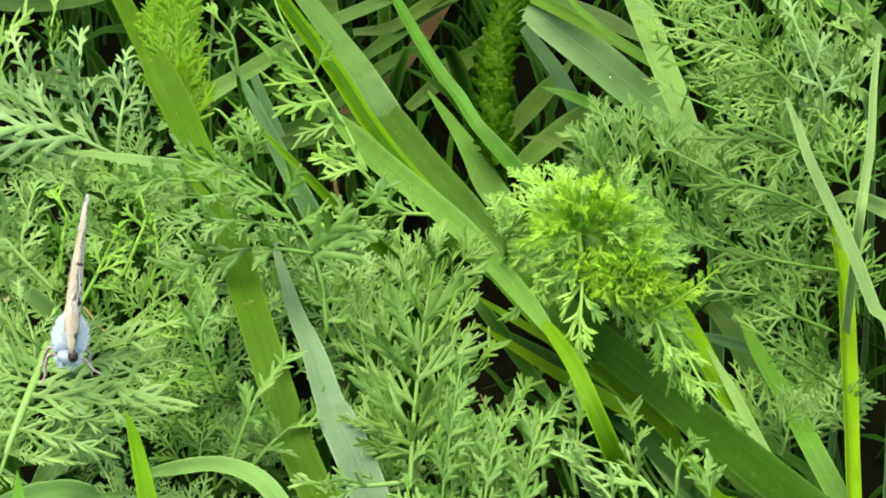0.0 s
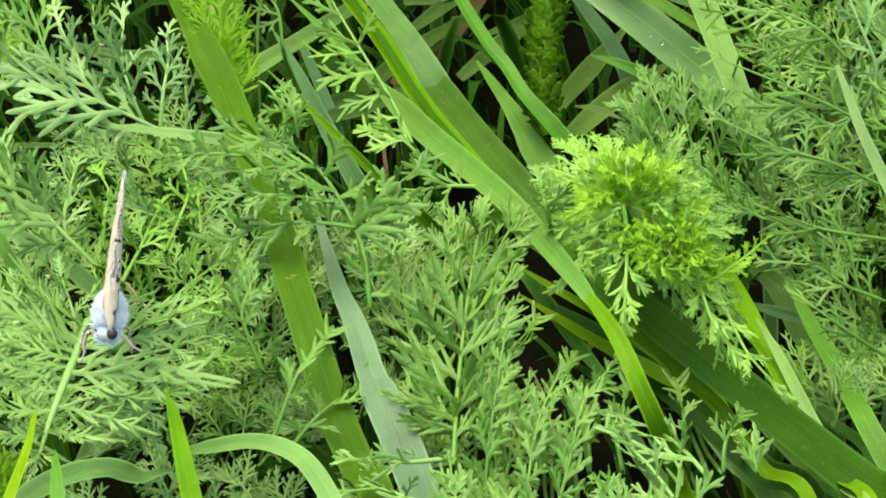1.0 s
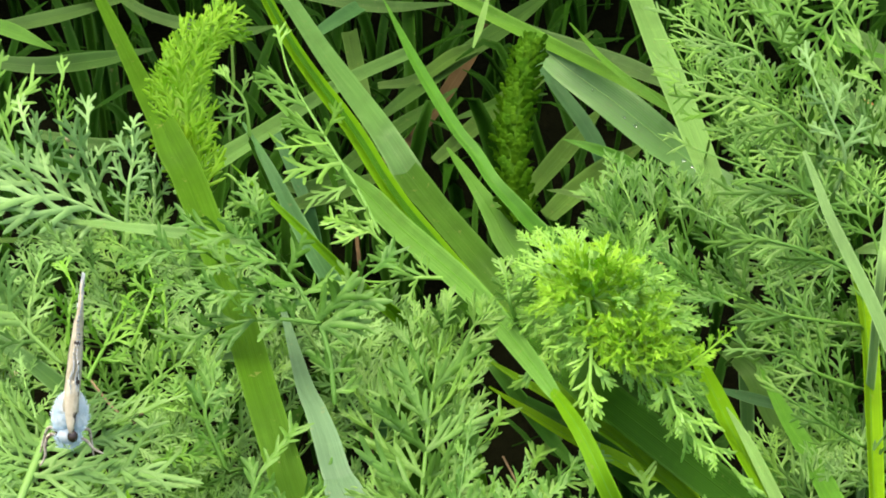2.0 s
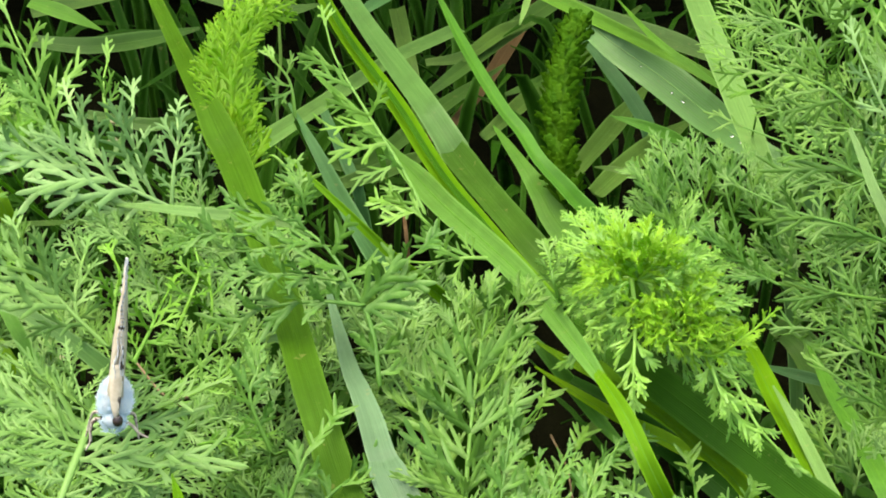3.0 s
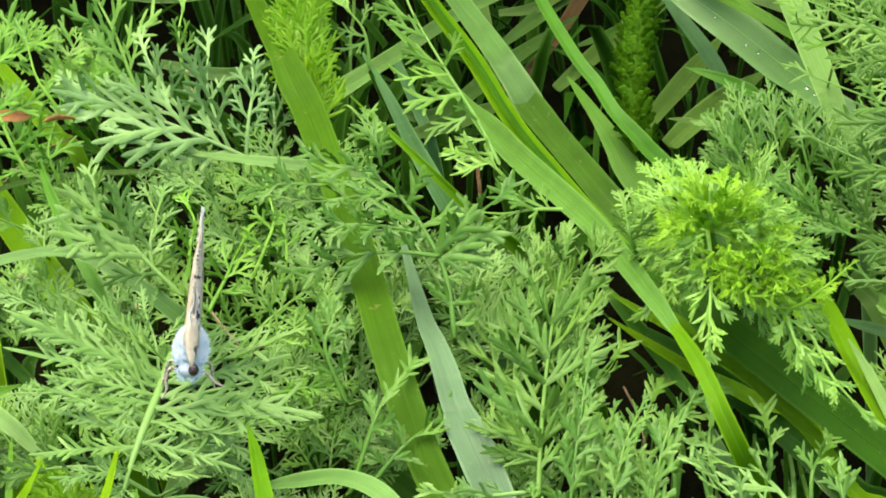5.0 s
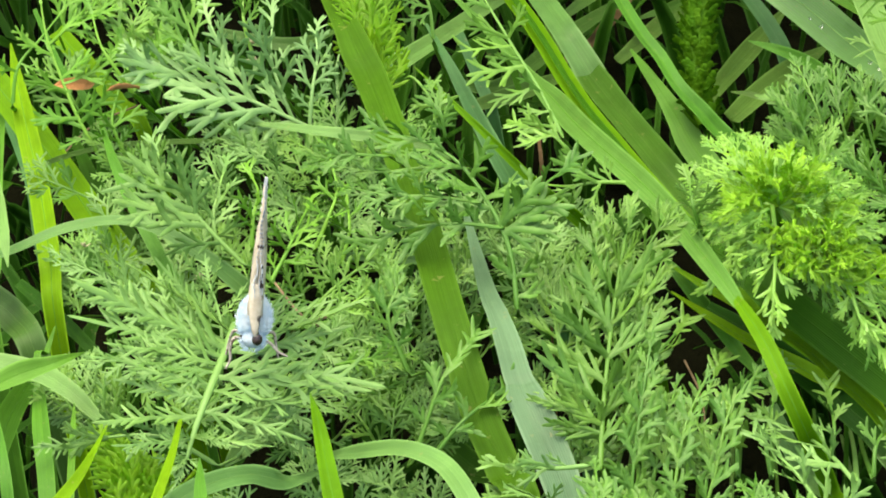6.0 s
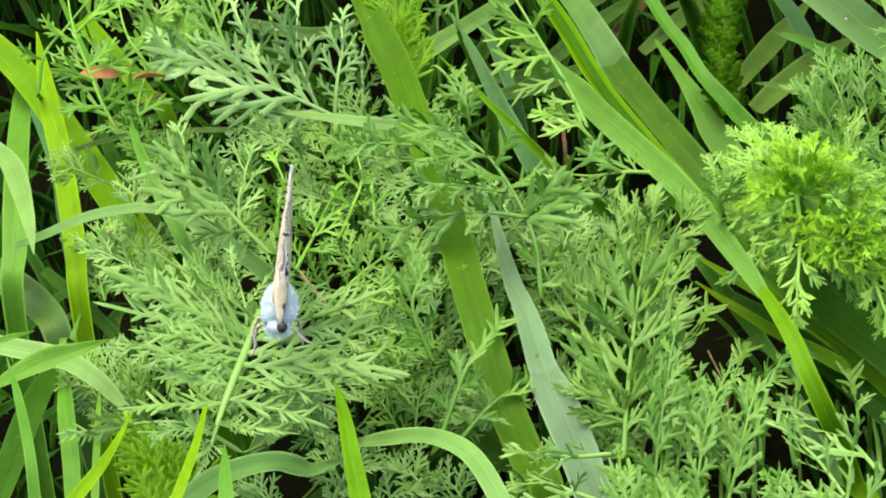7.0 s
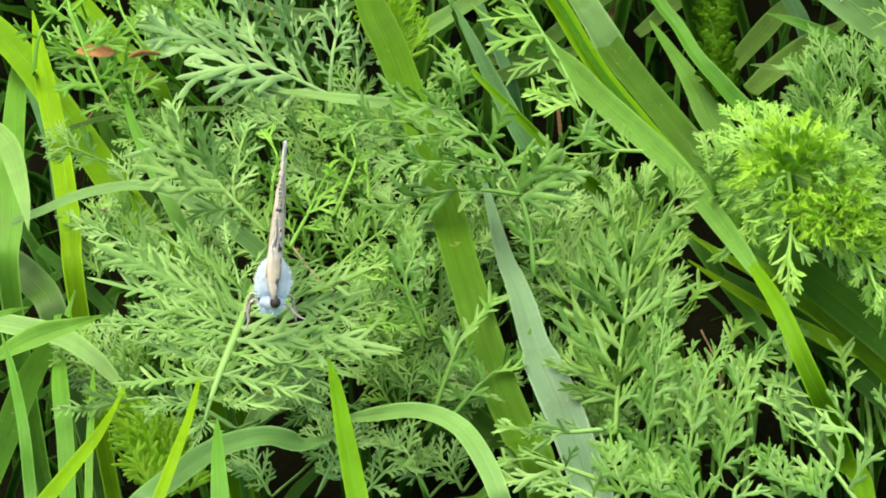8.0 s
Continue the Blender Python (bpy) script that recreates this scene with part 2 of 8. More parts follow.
def tube(line, sides=6, flat=1.0, facing=FACING):
    """Verts and faces of a tapered stalk along line (x, y, z, diameter)."""
    n = len(line)
    tan = np.gradient(line[:, :3], axis=0)
    verts, faces = [], []
    for i in range(n):
        t = unit(tan[i])
        s = unit(np.cross(t, facing))
        nn = np.cross(s, t)
        for k in range(sides):
            a = 2 * math.pi * k / sides
            verts.append(tuple(line[i, :3] + (s * math.cos(a) + nn * math.sin(a) * flat) * line[i, 3] / 2))
    for i in range(n - 1):
        for k in range(sides):
            faces.append((i * sides + k, i * sides + (k + 1) % sides, (i + 1) * sides + (k + 1) % sides, (i + 1) * sides + k))
    faces.append(tuple(range(sides))[::-1])
    faces.append(tuple((n - 1) * sides + k for k in range(sides)))
    return verts, faces


# ---------------------------------------------------------------- grass blades
COUNT = [0]


def blade(colour, pts, label, fold=0.28, twist=(0, 0), facing=FACING, root=True, drops=0, rib=True):
    """A grass blade. pts from tip to base: x, y, z in metres and the width in millimetres; with root it goes on to the soil."""
    COUNT[0] += 1
    rng = random.Random(COUNT[0])
    p = [(x, y, z, w / 1000) for x, y, z, w in pts]
    if root:
        (x0, y0, z0, w0), (x1, y1, z1, _) = p[-1], p[-2]
        ex, ey = np.clip(x0 - x1, -0.02, 0.02), np.clip(y0 - y1, -0.012, 0.012)
        p.append((x0 + 0.9 * ex, y0 + 0.9 * ey + 0.003, z0 * 0.52, w0 * 0.75))
        p.append((x0 + 1.3 * ex, y0 + 1.3 * ey + 0.006, -0.002, w0 * 0.4))
    else:
        p[-1] = (*p[-1][:3], p[-1][3] * 0.2)
    line = smooth_line(p, 8)
    thing = new("grass_blade")
    thing.location = line[-1, :3]
    inv = Matrix.Translation(-Vector(line[-1, :3]))
    tw = (twist[0] + rng.uniform(-8, 8), twist[1] + rng.uniform(-8, 8))
    v, f, uv = ribbon(line, facing, fold, tw, 0.00022, 9, 0.018, COUNT[0])
    part("leaf", mesh_of("leaf", v, f, GRASS[colour], uv), thing, m=inv)
    if rib and max(line[:, 3]) > 0.0018:
        rl = np.hstack([middle_of(v, len(line), 9), np.clip(line[:, 3] * 0.04, 0.00003, 0.00016)[:, None]])
        rv, rf = tube(rl, 5, 0.7, facing)
        part("midrib", mesh_of("midrib", rv, rf, GRASS[colour] if colour not in ("bright", "lime", "soft") else MIDRIB, [(0.25, p[2] * 10) for p in rv]), thing, "raised midrib", inv)
    tagged(thing, label, "grass blade", "grass blades")
    for k in range(drops * 9):
        i = rng.randrange(6, len(line) - 18)
        place = Vector(line[i, :3]) + Vector((rng.uniform(-1, 1), 0.3 * rng.uniform(-1, 1), rng.uniform(-0.4, 0.4))) * float(line[i, 3]) * 0.35
        water_drop(place + Vector(facing) * 0.0003, rng.uniform(0.0002, 0.00042))
    return thing


def water_drop(place, r):
    bm = bmesh.new()
    bmesh.ops.create_uvsphere(bm, u_segments=10, v_segments=7, radius=r)
    for v in bm.verts:
        v.co.z *= 0.75
    me = bpy.data.meshes.new("water_drop")
    bm.to_mesh(me)
    bm.free()
    me.materials.append(DROP)
    me.polygons.foreach_set("use_smooth", [True] * len(me.polygons))
    ob = new("water_drop", me)
    ob.location = place
    tagged(ob, "small clear water drop on a wet grass blade", "water drop", "water drops")


# ---------------------------------------------------------------- yarrow leaves
def spindle(verts, faces, a, direction, normal, length, width, bend=0.0, point=0.10, flat=0.42):
    """A flattened pointed lobe from a along direction, four-sided in section, bent towards normal."""
    d, nn = unit(direction), unit(normal)
    s = unit(np.cross(d, nn))
    nn = np.cross(s, d)
    start = len(verts)
    rings = ((0.0, 0.85), (0.35, 1.0), (0.75, 0.78), (1.0, point))
    for t, w in rings:
        c = np.asarray(a) + d * length * t + nn * bend * length * t * t
        for k, (cs, cn) in enumerate(((1, 0), (0, flat), (-1, 0), (0, -flat))):
            verts.append(tuple(c + s * cs * width * w / 2 + nn * cn * width * w / 2))
    for i in range(len(rings) - 1):
        for k in range(4):
            p0, p1 = start + i * 4 + k, start + i * 4 + (k + 1) % 4
            faces.append((p0, p1, p1 + 4, p0 + 4))
    last = start + (len(rings) - 1) * 4
    faces.append((last, last + 1, last + 2, last + 3))
    return np.asarray(a) + d * length + nn * bend * length


def sheet(verts, faces, rows):
    """A thin leaf strip from rows of (middle, half side vector, half thickness): an upper and a lower skin, each smooth in itself."""
    start = len(verts)
    for p, s, h in rows:
        up = np.array([0, 0, h])
        for q in (p + s, p + up, p - s, p - s, p - up, p + s):
            verts.append(tuple(q))
    for i in range(len(rows) - 1):
        for k in (0, 1, 3, 4):
            p0 = start + i * 6 + k
            faces.append((p0, p0 + 6, p0 + 7, p0 + 1))


def lobe(verts, faces, a, heading, side, length, width, rise, sweep, plump=0.15, web=1.35):
    """A flat curved finger in the xy plane, drawn to a short point; it sweeps forward by sweep degrees and rises along its way."""
    p = np.array(a, dtype=float)
    rows = []
    last_t = 0.0
    for t, w in ((0.0, web), (0.15, 0.90), (0.45, 0.86), (0.72, 0.78), (0.90, 0.48), (1.0, 0.05)):
        h = heading - radians(sweep) * t
        d = np.array([side * math.sin(h), math.cos(h), rise * (0.4 + t)])
        p = p + unit(d) * length * (t - last_t)
        last_t = t
        rows.append((p, np.array([math.cos(h), -side * math.sin(h), 0.0]) * width * w / 2, plump * width * w))
    sheet(verts, faces, rows)


# finger width, fingers, their length at the base and at the end of the leaflet, their angle, odds of a fork, where they begin, plumpness
PINNA = {
    "antler": (0.076, 5, (0.52, 0.36), (26, 46), 0.85, 0.26, 0.22),
    "stag": (0.062, 5, (0.60, 0.42), (24, 44), 0.80, 0.24, 0.26),
    "comb": (0.037, 15, (0.26, 0.17), (26, 52), 0.75, 0.08, 0.26),
    "comb2": (0.074, 8, (0.42, 0.28), (24, 50), 0.70, 0.14, 0.24),
    "needle": (0.080, 8, (0.46, 0.30), (16, 36), 0.30, 0.10, 0.28),
    "fan": (0.092, 8, (0.46, 0.32), (18, 38), 0.70, 0.28, 0.24),
    "ray": (0.080, 9, (0.40, 0.28), (15, 32), 0.45, 0.22, 0.24),
    "bit": (0.128, 5, (0.56, 0.44), (26, 48), 0.35, 0.20, 0.24),
    "scale": (0.30, 4, (0.45, 0.34), (18, 32), 0.0, 0.25, 0.20),
}


def pinna_mesh(kind, material, seed, stout):
    """One side leaflet of a yarrow leaf, one unit long along +y, lying in the xy plane, cut into narrow pointed fingers."""
    wid, count, reach, turn, forks, first, plump = PINNA[kind]
    if stout:
        wid, count = wid * 1.25, max(4, count - 2)
    rng = random.Random(seed)
    verts, faces = [], []
    curl = rng.uniform(-0.10, 0.16)
    sway = rng.uniform(-0.12, 0.12)
    end = 0.80

    def mid(t):
        return np.array([sway * t * t, t * end, curl * t * t * 0.6])

    # the flat winged midrib
    sheet(verts, faces, [(mid(k / 6), np.array([wid * (0.5 - 0.01 * k), 0, 0]), plump * wid) for k in range(7)])
    side = rng.choice((-1, 1))
    for k in range(count):
        side = -side
        t = min(0.94, first + (0.90 - first) * (k + rng.uniform(-0.25, 0.25)) / (count - 1))
        ln = (reach[0] + (reach[1] - reach[0]) * t) * rng.uniform(0.62, 1.25)
        a = radians(rng.uniform(*turn))
        w = wid * rng.uniform(0.86, 1.08)
        rise = rng.uniform(-0.25, 0.60)
        sweep = rng.uniform(-14, 30)
        lobe(verts, faces, mid(t), a, side, ln, w, rise, sweep, plump)
        if rng.random() < forks * (1.15 - 0.6 * t):
            q = mid(t) + np.array([side * math.sin(a), math.cos(a), rise * 0.5]) * ln * rng.uniform(0.34, 0.52)
            out = rng.choice((1, 1, -1))
            lobe(verts, faces, q, a + out * radians(rng.uniform(26, 40)), side, ln * rng.uniform(0.36, 0.52), w * 0.9, rise + rng.uniform(-0.1, 0.25), 14 * out, plump)
    lobe(verts, faces, mid(0.96), math.atan2(sway * 2, end) + radians(rng.uniform(-8, 8)), 1, 0.225 * rng.uniform(0.85, 1.15), wid * 1.0, curl, 0, plump, 0.95)
    return mesh_of("pinna", verts, faces, material)


BANK = {}


def bank(kind, colour, length):
    """Leaflets of that kind; short ones have fewer and stouter fingers."""
    stout = length < {"antler": 0.0062, "stag": 0.0055, "fan": 0.0018, "ray": 0.0018}.get(kind, 0.0036)
    if (kind, colour, stout) not in BANK:
        BANK[kind, colour, stout] = [pinna_mesh(kind, FROND[colour], 100 * i + len(kind), stout) for i in range(16)]
    return BANK[kind, colour, stout]


def axes(t, facing):
    """Side and upward directions across a leaf that runs along t."""
    sd = unit(np.cross(t, facing))
    nn = np.cross(sd, t)
    return sd, -nn if np.dot(nn, facing) < 0 else nn


def pinna_at(thing, inv, rng, kind, colour, c, d, up, ln):
    x = unit(np.cross(d, up))
    z = np.cross(x, d)
    part("pinna", rng.choice(bank(kind, colour, ln)), thing, m=inv @ Matrix(((x[0] * ln, d[0] * ln, z[0] * ln, c[0]), (x[1] * ln, d[1] * ln, z[1] * ln, c[1]),
                                                                             (x[2] * ln, d[2] * ln, z[2] * ln, c[2]), (0, 0, 0, 1))))


def stalked(colour, pts, stalk, facing, fat=0.0, flat=0.6):
    """The stalk of a yarrow leaf, from the soil through pts (base to tip). Returns the thing, its inverse place and the line of the leaf."""
    line = smooth_line(pts, 8)
    n = len(line)
    b0, b1 = np.array(pts[0]), np.array(pts[1])
    away = np.clip(b0 - b1, -0.01, 0.01)
    foot = smooth_line([(b0[0] * 1.35 + away[0] * 0.4, b0[1] + b0[2] * 1.35, -0.002),
                        (b0[0] * 1.16 + away[0] * 0.5, b0[1] + b0[2] * 0.62, b0[2] * 0.52), tuple(b0)], 5)[:-1]
    whole = np.vstack([foot, line])
    thing = new("yarrow_leaf")
    thing.location = whole[0]
    inv = Matrix.Translation(-Vector(whole[0]))
    dia = np.concatenate([np.full(len(foot), stalk), np.linspace(stalk * 0.9, 0.22, n) + fat * np.sin(np.linspace(0, 1, n) * math.pi) ** 0.8]) / 1000
    v, f = tube(np.hstack([whole, dia[:, None]]), 8, flat, facing)
    part("leaf_stalk", mesh_of("leaf_stalk", v, f, FROND["deep" if colour == "plume" else colour]), thing, m=inv)
    return thing, inv, line


def frond(colour, kind, pts, length, pairs, label, ang=(64, 38), lift=10, facing=FACING, stalk=0.45):
    """A feathery yarrow leaf with even pairs of cut leaflets up to length millimetres long."""
    COUNT[0] += 1
    rng = random.Random(COUNT[0])
    thing, inv, line = stalked(colour, pts, stalk, facing)
    n = len(line)
    tan = np.gradient(line, axis=0)
    sway = rng.uniform(-12, 12)
    for i in range(pairs):
        s = 0.10 + 0.90 * (i + 0.5) / pairs
        grow = min(1.0, 0.55 + 1.9 * s) * (1 - max(0, s - 0.45) ** 1.5 * 1.5)
        for side in (-1, 1):
            q = min(n - 1, max(0, (s + rng.uniform(-0.22, 0.22) / pairs) * (n - 1)))
            j = int(q)
            c = line[j] + (line[min(n - 1, j + 1)] - line[j]) * (q - j)
            t = unit(tan[j])
            sd, nn = axes(t, facing)
            a = radians(ang[0] + (ang[1] - ang[0]) * s + rng.uniform(-12, 12))
            up = radians(lift + rng.uniform(-16, 20) + sway * side)
            d = unit(t * math.cos(a) + (sd * side * math.cos(up) + nn * math.sin(up)) * math.sin(a))
            z = unit(nn * math.cos(up) - sd * side * math.sin(up) + t * rng.uniform(-0.45, 0.45))
            pinna_at(thing, inv, rng, kind, colour, c, d, z, length / 1000 * max(0.3, grow) * rng.uniform(0.8, 1.2))
    pinna_at(thing, inv, rng, kind, colour, line[-1], unit(tan[-1]), np.array(facing), length / 1000 * 0.55)
    return tagged(thing, label, "yarrow leaf", "yarrow leaves")


def leaf(colour, kind, pts, pinnae, label, facing=FACING, stalk=0.6, fat=0.0, rib=""):
    """A yarrow leaf with its own leaflets: where each begins along the stalk, and how far it reaches forward, sideways and up, in millimetres."""
    COUNT[0] += 1
    rng = random.Random(COUNT[0])
    thing, inv, line = stalked(rib or colour, pts, stalk, facing, fat)
    n = len(line)
    tan = np.gradient(line, axis=0)
    for s, along, aside, high in pinnae:
        j = min(n - 1, int(round(s * (n - 1))))
        t = unit(tan[j])
        sd, nn = axes(t, facing)
        v = (t * along + sd * aside + nn * high) / 1000
        pinna_at(thing, inv, rng, kind, colour, line[j], unit(v), unit(nn + sd * rng.uniform(-0.6, 0.6) + t * rng.uniform(-0.5, 0.5)), float(np.linalg.norm(v)))
    pinna_at(thing, inv, rng, kind, colour, line[-2], unit(tan[-1]), np.array(facing), 0.0045)
    return tagged(thing, label, "yarrow leaf", "yarrow leaves")


def rolled_leaf(colour, pts, width, rows, label, scale=2.2, spread=28, kind="scale"):
    """A young yarrow leaf still rolled up: a thick axis closely covered by short leaflets that point forward."""
    COUNT[0] += 1
    rng = random.Random(COUNT[0])
    thing, inv, line = stalked(colour, pts, 0.9, FACING, width * 0.72)
    n = len(line)
    tan = np.gradient(line, axis=0)
    for i in range(rows):
        s = (i + 0.5) / rows
        j = min(n - 1, int(s * (n - 1)))
        t = unit(tan[j])
        sd, nn = axes(t, FACING)
        r = width / 2000 * (0.45 + 0.35 * math.sin(s * math.pi))
        for k in range(6):
            a = 2 * math.pi * (k + 0.5 * (i % 2)) / 6 + rng.uniform(-0.2, 0.2)
            out = sd * math.cos(a) + nn * math.sin(a)
            b = radians(spread + rng.uniform(-9, 12))
            pinna_at(thing, inv, rng, kind, colour, line[j] + out * r * 0.7, unit(t * math.cos(b) + out * math.sin(b)), unit(out * math.cos(b) - t * math.sin(b) + (0 if kind == "scale" else 1.2) * np.array(FACING)),
                     scale / 1000 * rng.uniform(0.75, 1.2) * (1.0 - 0.35 * s))
    return tagged(thing, label, "yarrow leaf", "yarrow leaves")


# ---------------------------------------------------------------- ground
def ground():
    """One sheet to the horizon, lumpy near the plants."""
    verts, faces = [], []
    rings = [0.0, 0.03, 0.06, 0.09, 0.12, 0.15, 0.18, 0.21, 0.24, 0.27, 0.3, 0.35, 0.4, 0.5, 0.7, 1, 2, 5, 15, 50, 200, 900]
    sides = 72
    for r in rings:
        for k in range(sides):
            a = 2 * math.pi * k / sides
            x, y = r * math.cos(a), 0.32 + r * math.sin(a)
            z = 0.008 * noise.noise(Vector((x * 40, y * 40, 0))) if r < 1 else 0.0
            verts.append((x, y, z - 0.004))
    for i in range(len(rings) - 1):
        for k in range(sides):
            faces.append((i * sides + k, i * sides + (k + 1) % sides, (i + 1) * sides + (k + 1) % sides, (i + 1) * sides + k))
    tagged(new("ground", mesh_of("ground", verts, faces, SOIL)), "damp soil under the meadow plants, near-black to stand for shade", "ground", kind="structure")


ground()


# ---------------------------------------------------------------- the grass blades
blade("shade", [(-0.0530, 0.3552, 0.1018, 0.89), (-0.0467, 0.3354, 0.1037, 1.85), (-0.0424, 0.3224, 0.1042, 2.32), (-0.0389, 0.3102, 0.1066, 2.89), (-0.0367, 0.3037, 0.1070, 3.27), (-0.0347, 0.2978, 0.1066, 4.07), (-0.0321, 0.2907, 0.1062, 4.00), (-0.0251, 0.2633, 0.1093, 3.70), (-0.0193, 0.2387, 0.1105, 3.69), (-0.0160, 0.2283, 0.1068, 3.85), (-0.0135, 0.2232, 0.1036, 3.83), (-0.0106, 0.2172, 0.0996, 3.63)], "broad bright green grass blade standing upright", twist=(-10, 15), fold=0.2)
blade("ashen", [(-0.0198, 0.2685, 0.1027, 0.72), (-0.0163, 0.2494, 0.1067, 1.86), (-0.0147, 0.2436, 0.1073, 2.32), (-0.0134, 0.2387, 0.1073, 2.77), (-0.0123, 0.2337, 0.1074, 2.97), (-0.0118, 0.2322, 0.1071, 3.08), (-0.0113, 0.2300, 0.1074, 3.76), (-0.0101, 0.2270, 0.1068, 4.09), (-0.0079, 0.2222, 0.1041, 4.06), (-0.0061, 0.2181, 0.1007, 3.81), (-0.0042, 0.2119, 0.0968, 3.33)], "pale grey-green grass blade with a knuckle", twist=(0, 0))
blade("dark", [(-0.0198, 0.2866, 0.0926, 1.12), (-0.0164, 0.2778, 0.0896, 2.42), (-0.0150, 0.2727, 0.0832, 2.19), (-0.0148, 0.2700, 0.0765, 1.65)], "dark green grass blade under yarrow leaves")
blade("lime", [(-0.0255, 0.2778, 0.1172, 0.16), (-0.0185, 0.2713, 0.1137, 0.83), (-0.0116, 0.2689, 0.1067, 1.25), (-0.0055, 0.2743, 0.0955, 1.83), (-0.0004, 0.2793, 0.0841, 1.66)], "narrow bright green grass blade with a sharp tip", fold=0.5)
blade("blue", [(-0.0292, 0.3274, 0.0921, 0.37), (-0.0255, 0.3179, 0.0917, 1.32), (-0.0212, 0.3114, 0.0861, 2.27), (-0.0171, 0.3064, 0.0805, 2.62), (-0.0129, 0.3041, 0.0729, 2.39)], "bluish green grass blade in the shade")
blade("pale", [(-0.0097, 0.4232, 0.0466, 2.34), (-0.0203, 0.4025, 0.0531, 2.54), (-0.0292, 0.3734, 0.0631, 2.79), (-0.0344, 0.3543, 0.0702, 3.07), (-0.0375, 0.3441, 0.0739, 3.38), (-0.0410, 0.3381, 0.0740, 2.95)], "bluish green grass blade in the shade", root=False)
blade("soft", [(-0.0306, 0.3617, 0.0780, 0.20), (-0.0225, 0.3449, 0.0802, 1.29), (-0.0156, 0.3260, 0.0847, 1.48), (-0.0116, 0.3142, 0.0881, 2.98), (-0.0074, 0.2994, 0.0934, 3.20), (0.0021, 0.2686, 0.1049, 2.80), (0.0082, 0.2432, 0.1140, 2.10), (0.0107, 0.2333, 0.1169, 1.38), (0.0123, 0.2293, 0.1168, 0.91)], "long bright green grass blade leaning across the others", twist=(-10, -10), fold=0.3, root=False)
blade("lime", [(0.0096, 0.2376, 0.1155, 0.37), (0.0112, 0.2314, 0.1175, 1.28), (0.0133, 0.2244, 0.1184, 1.70), (0.0153, 0.2196, 0.1162, 1.86), (0.0176, 0.2193, 0.1099, 2.06), (0.0201, 0.2264, 0.0970, 2.16), (0.0221, 0.2153, 0.0975, 1.98)], "yellow-green grass blade folded along its midrib", twist=(-10, -12), fold=0.25)
blade("lime", [(-0.0341, 0.3981, 0.0780, 1.45), (-0.0253, 0.3703, 0.0783, 2.14), (-0.0157, 0.3435, 0.0810, 2.58), (-0.0109, 0.3289, 0.0820, 2.57), (-0.0076, 0.3183, 0.0838, 2.51), (-0.0038, 0.3094, 0.0846, 2.38), (-0.0006, 0.3016, 0.0855, 2.33), (0.0066, 0.2922, 0.0820, 2.40), (0.0162, 0.2813, 0.0767, 2.58), (0.0270, 0.2719, 0.0697, 2.22), (0.0361, 0.2639, 0.0646, 1.97), (0.0419, 0.2563, 0.0632, 1.84)], "yellow-green grass blade folded along its midrib", fold=0.32, twist=(5, 5))
# Dark strip over the blade above: the shadow inside its fold, as a shape.
blade("leafy", [(-0.0336, 0.3955, 0.0794, 0.45), (-0.0248, 0.3678, 0.0798, 0.77), (-0.0153, 0.3409, 0.0826, 0.80), (-0.0105, 0.3264, 0.0836, 0.77), (-0.0073, 0.3159, 0.0855, 0.83), (-0.0035, 0.3069, 0.0863, 0.81), (-0.0003, 0.2991, 0.0872, 0.80), (0.0069, 0.2899, 0.0838, 0.82), (0.0165, 0.2791, 0.0785, 0.88), (0.0272, 0.2698, 0.0716, 0.75)], "dark strip standing in for the shaded fold of a blade", fold=0.4, rib=False)
blade("pale", [(-0.0288, 0.4037, 0.0685, 2.59), (-0.0220, 0.3857, 0.0684, 3.21), (-0.0166, 0.3673, 0.0722, 3.60), (-0.0124, 0.3538, 0.0746, 3.74), (-0.0099, 0.3494, 0.0729, 4.12), (-0.0082, 0.3470, 0.0710, 4.44), (-0.0073, 0.3462, 0.0698, 4.11), (-0.0048, 0.3428, 0.0681, 3.60), (-0.0023, 0.3395, 0.0666, 3.26)], "broad pale grass sheath with a visible joint", fold=0.3, twist=(10, 0), root=False)
blade("sheath", [(-0.0080, 0.3419, 0.0741, 3.73), (-0.0065, 0.3384, 0.0741, 4.18), (-0.0036, 0.3315, 0.0744, 3.96), (-0.0002, 0.3235, 0.0750, 3.89), (0.0031, 0.3156, 0.0757, 3.97), (0.0102, 0.3059, 0.0724, 4.06), (0.0198, 0.2973, 0.0698, 4.12), (0.0293, 0.2849, 0.0663, 3.45), (0.0393, 0.2742, 0.0612, 2.83), (0.0450, 0.2660, 0.0596, 2.64)], "broad green grass sheath below its pale joint", fold=0.5, twist=(0, 0))
blade("bright", [(-0.0112, 0.3625, 0.0912, 0.17), (-0.0061, 0.3448, 0.0902, 1.68), (-0.0009, 0.3302, 0.0890, 1.93), (0.0020, 0.3248, 0.0879, 2.07), (0.0044, 0.3194, 0.0868, 2.12), (0.0077, 0.3165, 0.0842, 2.42), (0.0099, 0.3151, 0.0821, 2.57), (0.0173, 0.3106, 0.0767, 2.40), (0.0259, 0.3019, 0.0708, 2.26), (0.0349, 0.2919, 0.0652, 2.11), (0.0430, 0.2834, 0.0598, 1.97), (0.0485, 0.2747, 0.0582, 1.84)], "narrow bright green grass blade with a sharp tip", fold=0.5, twist=(20, 20))
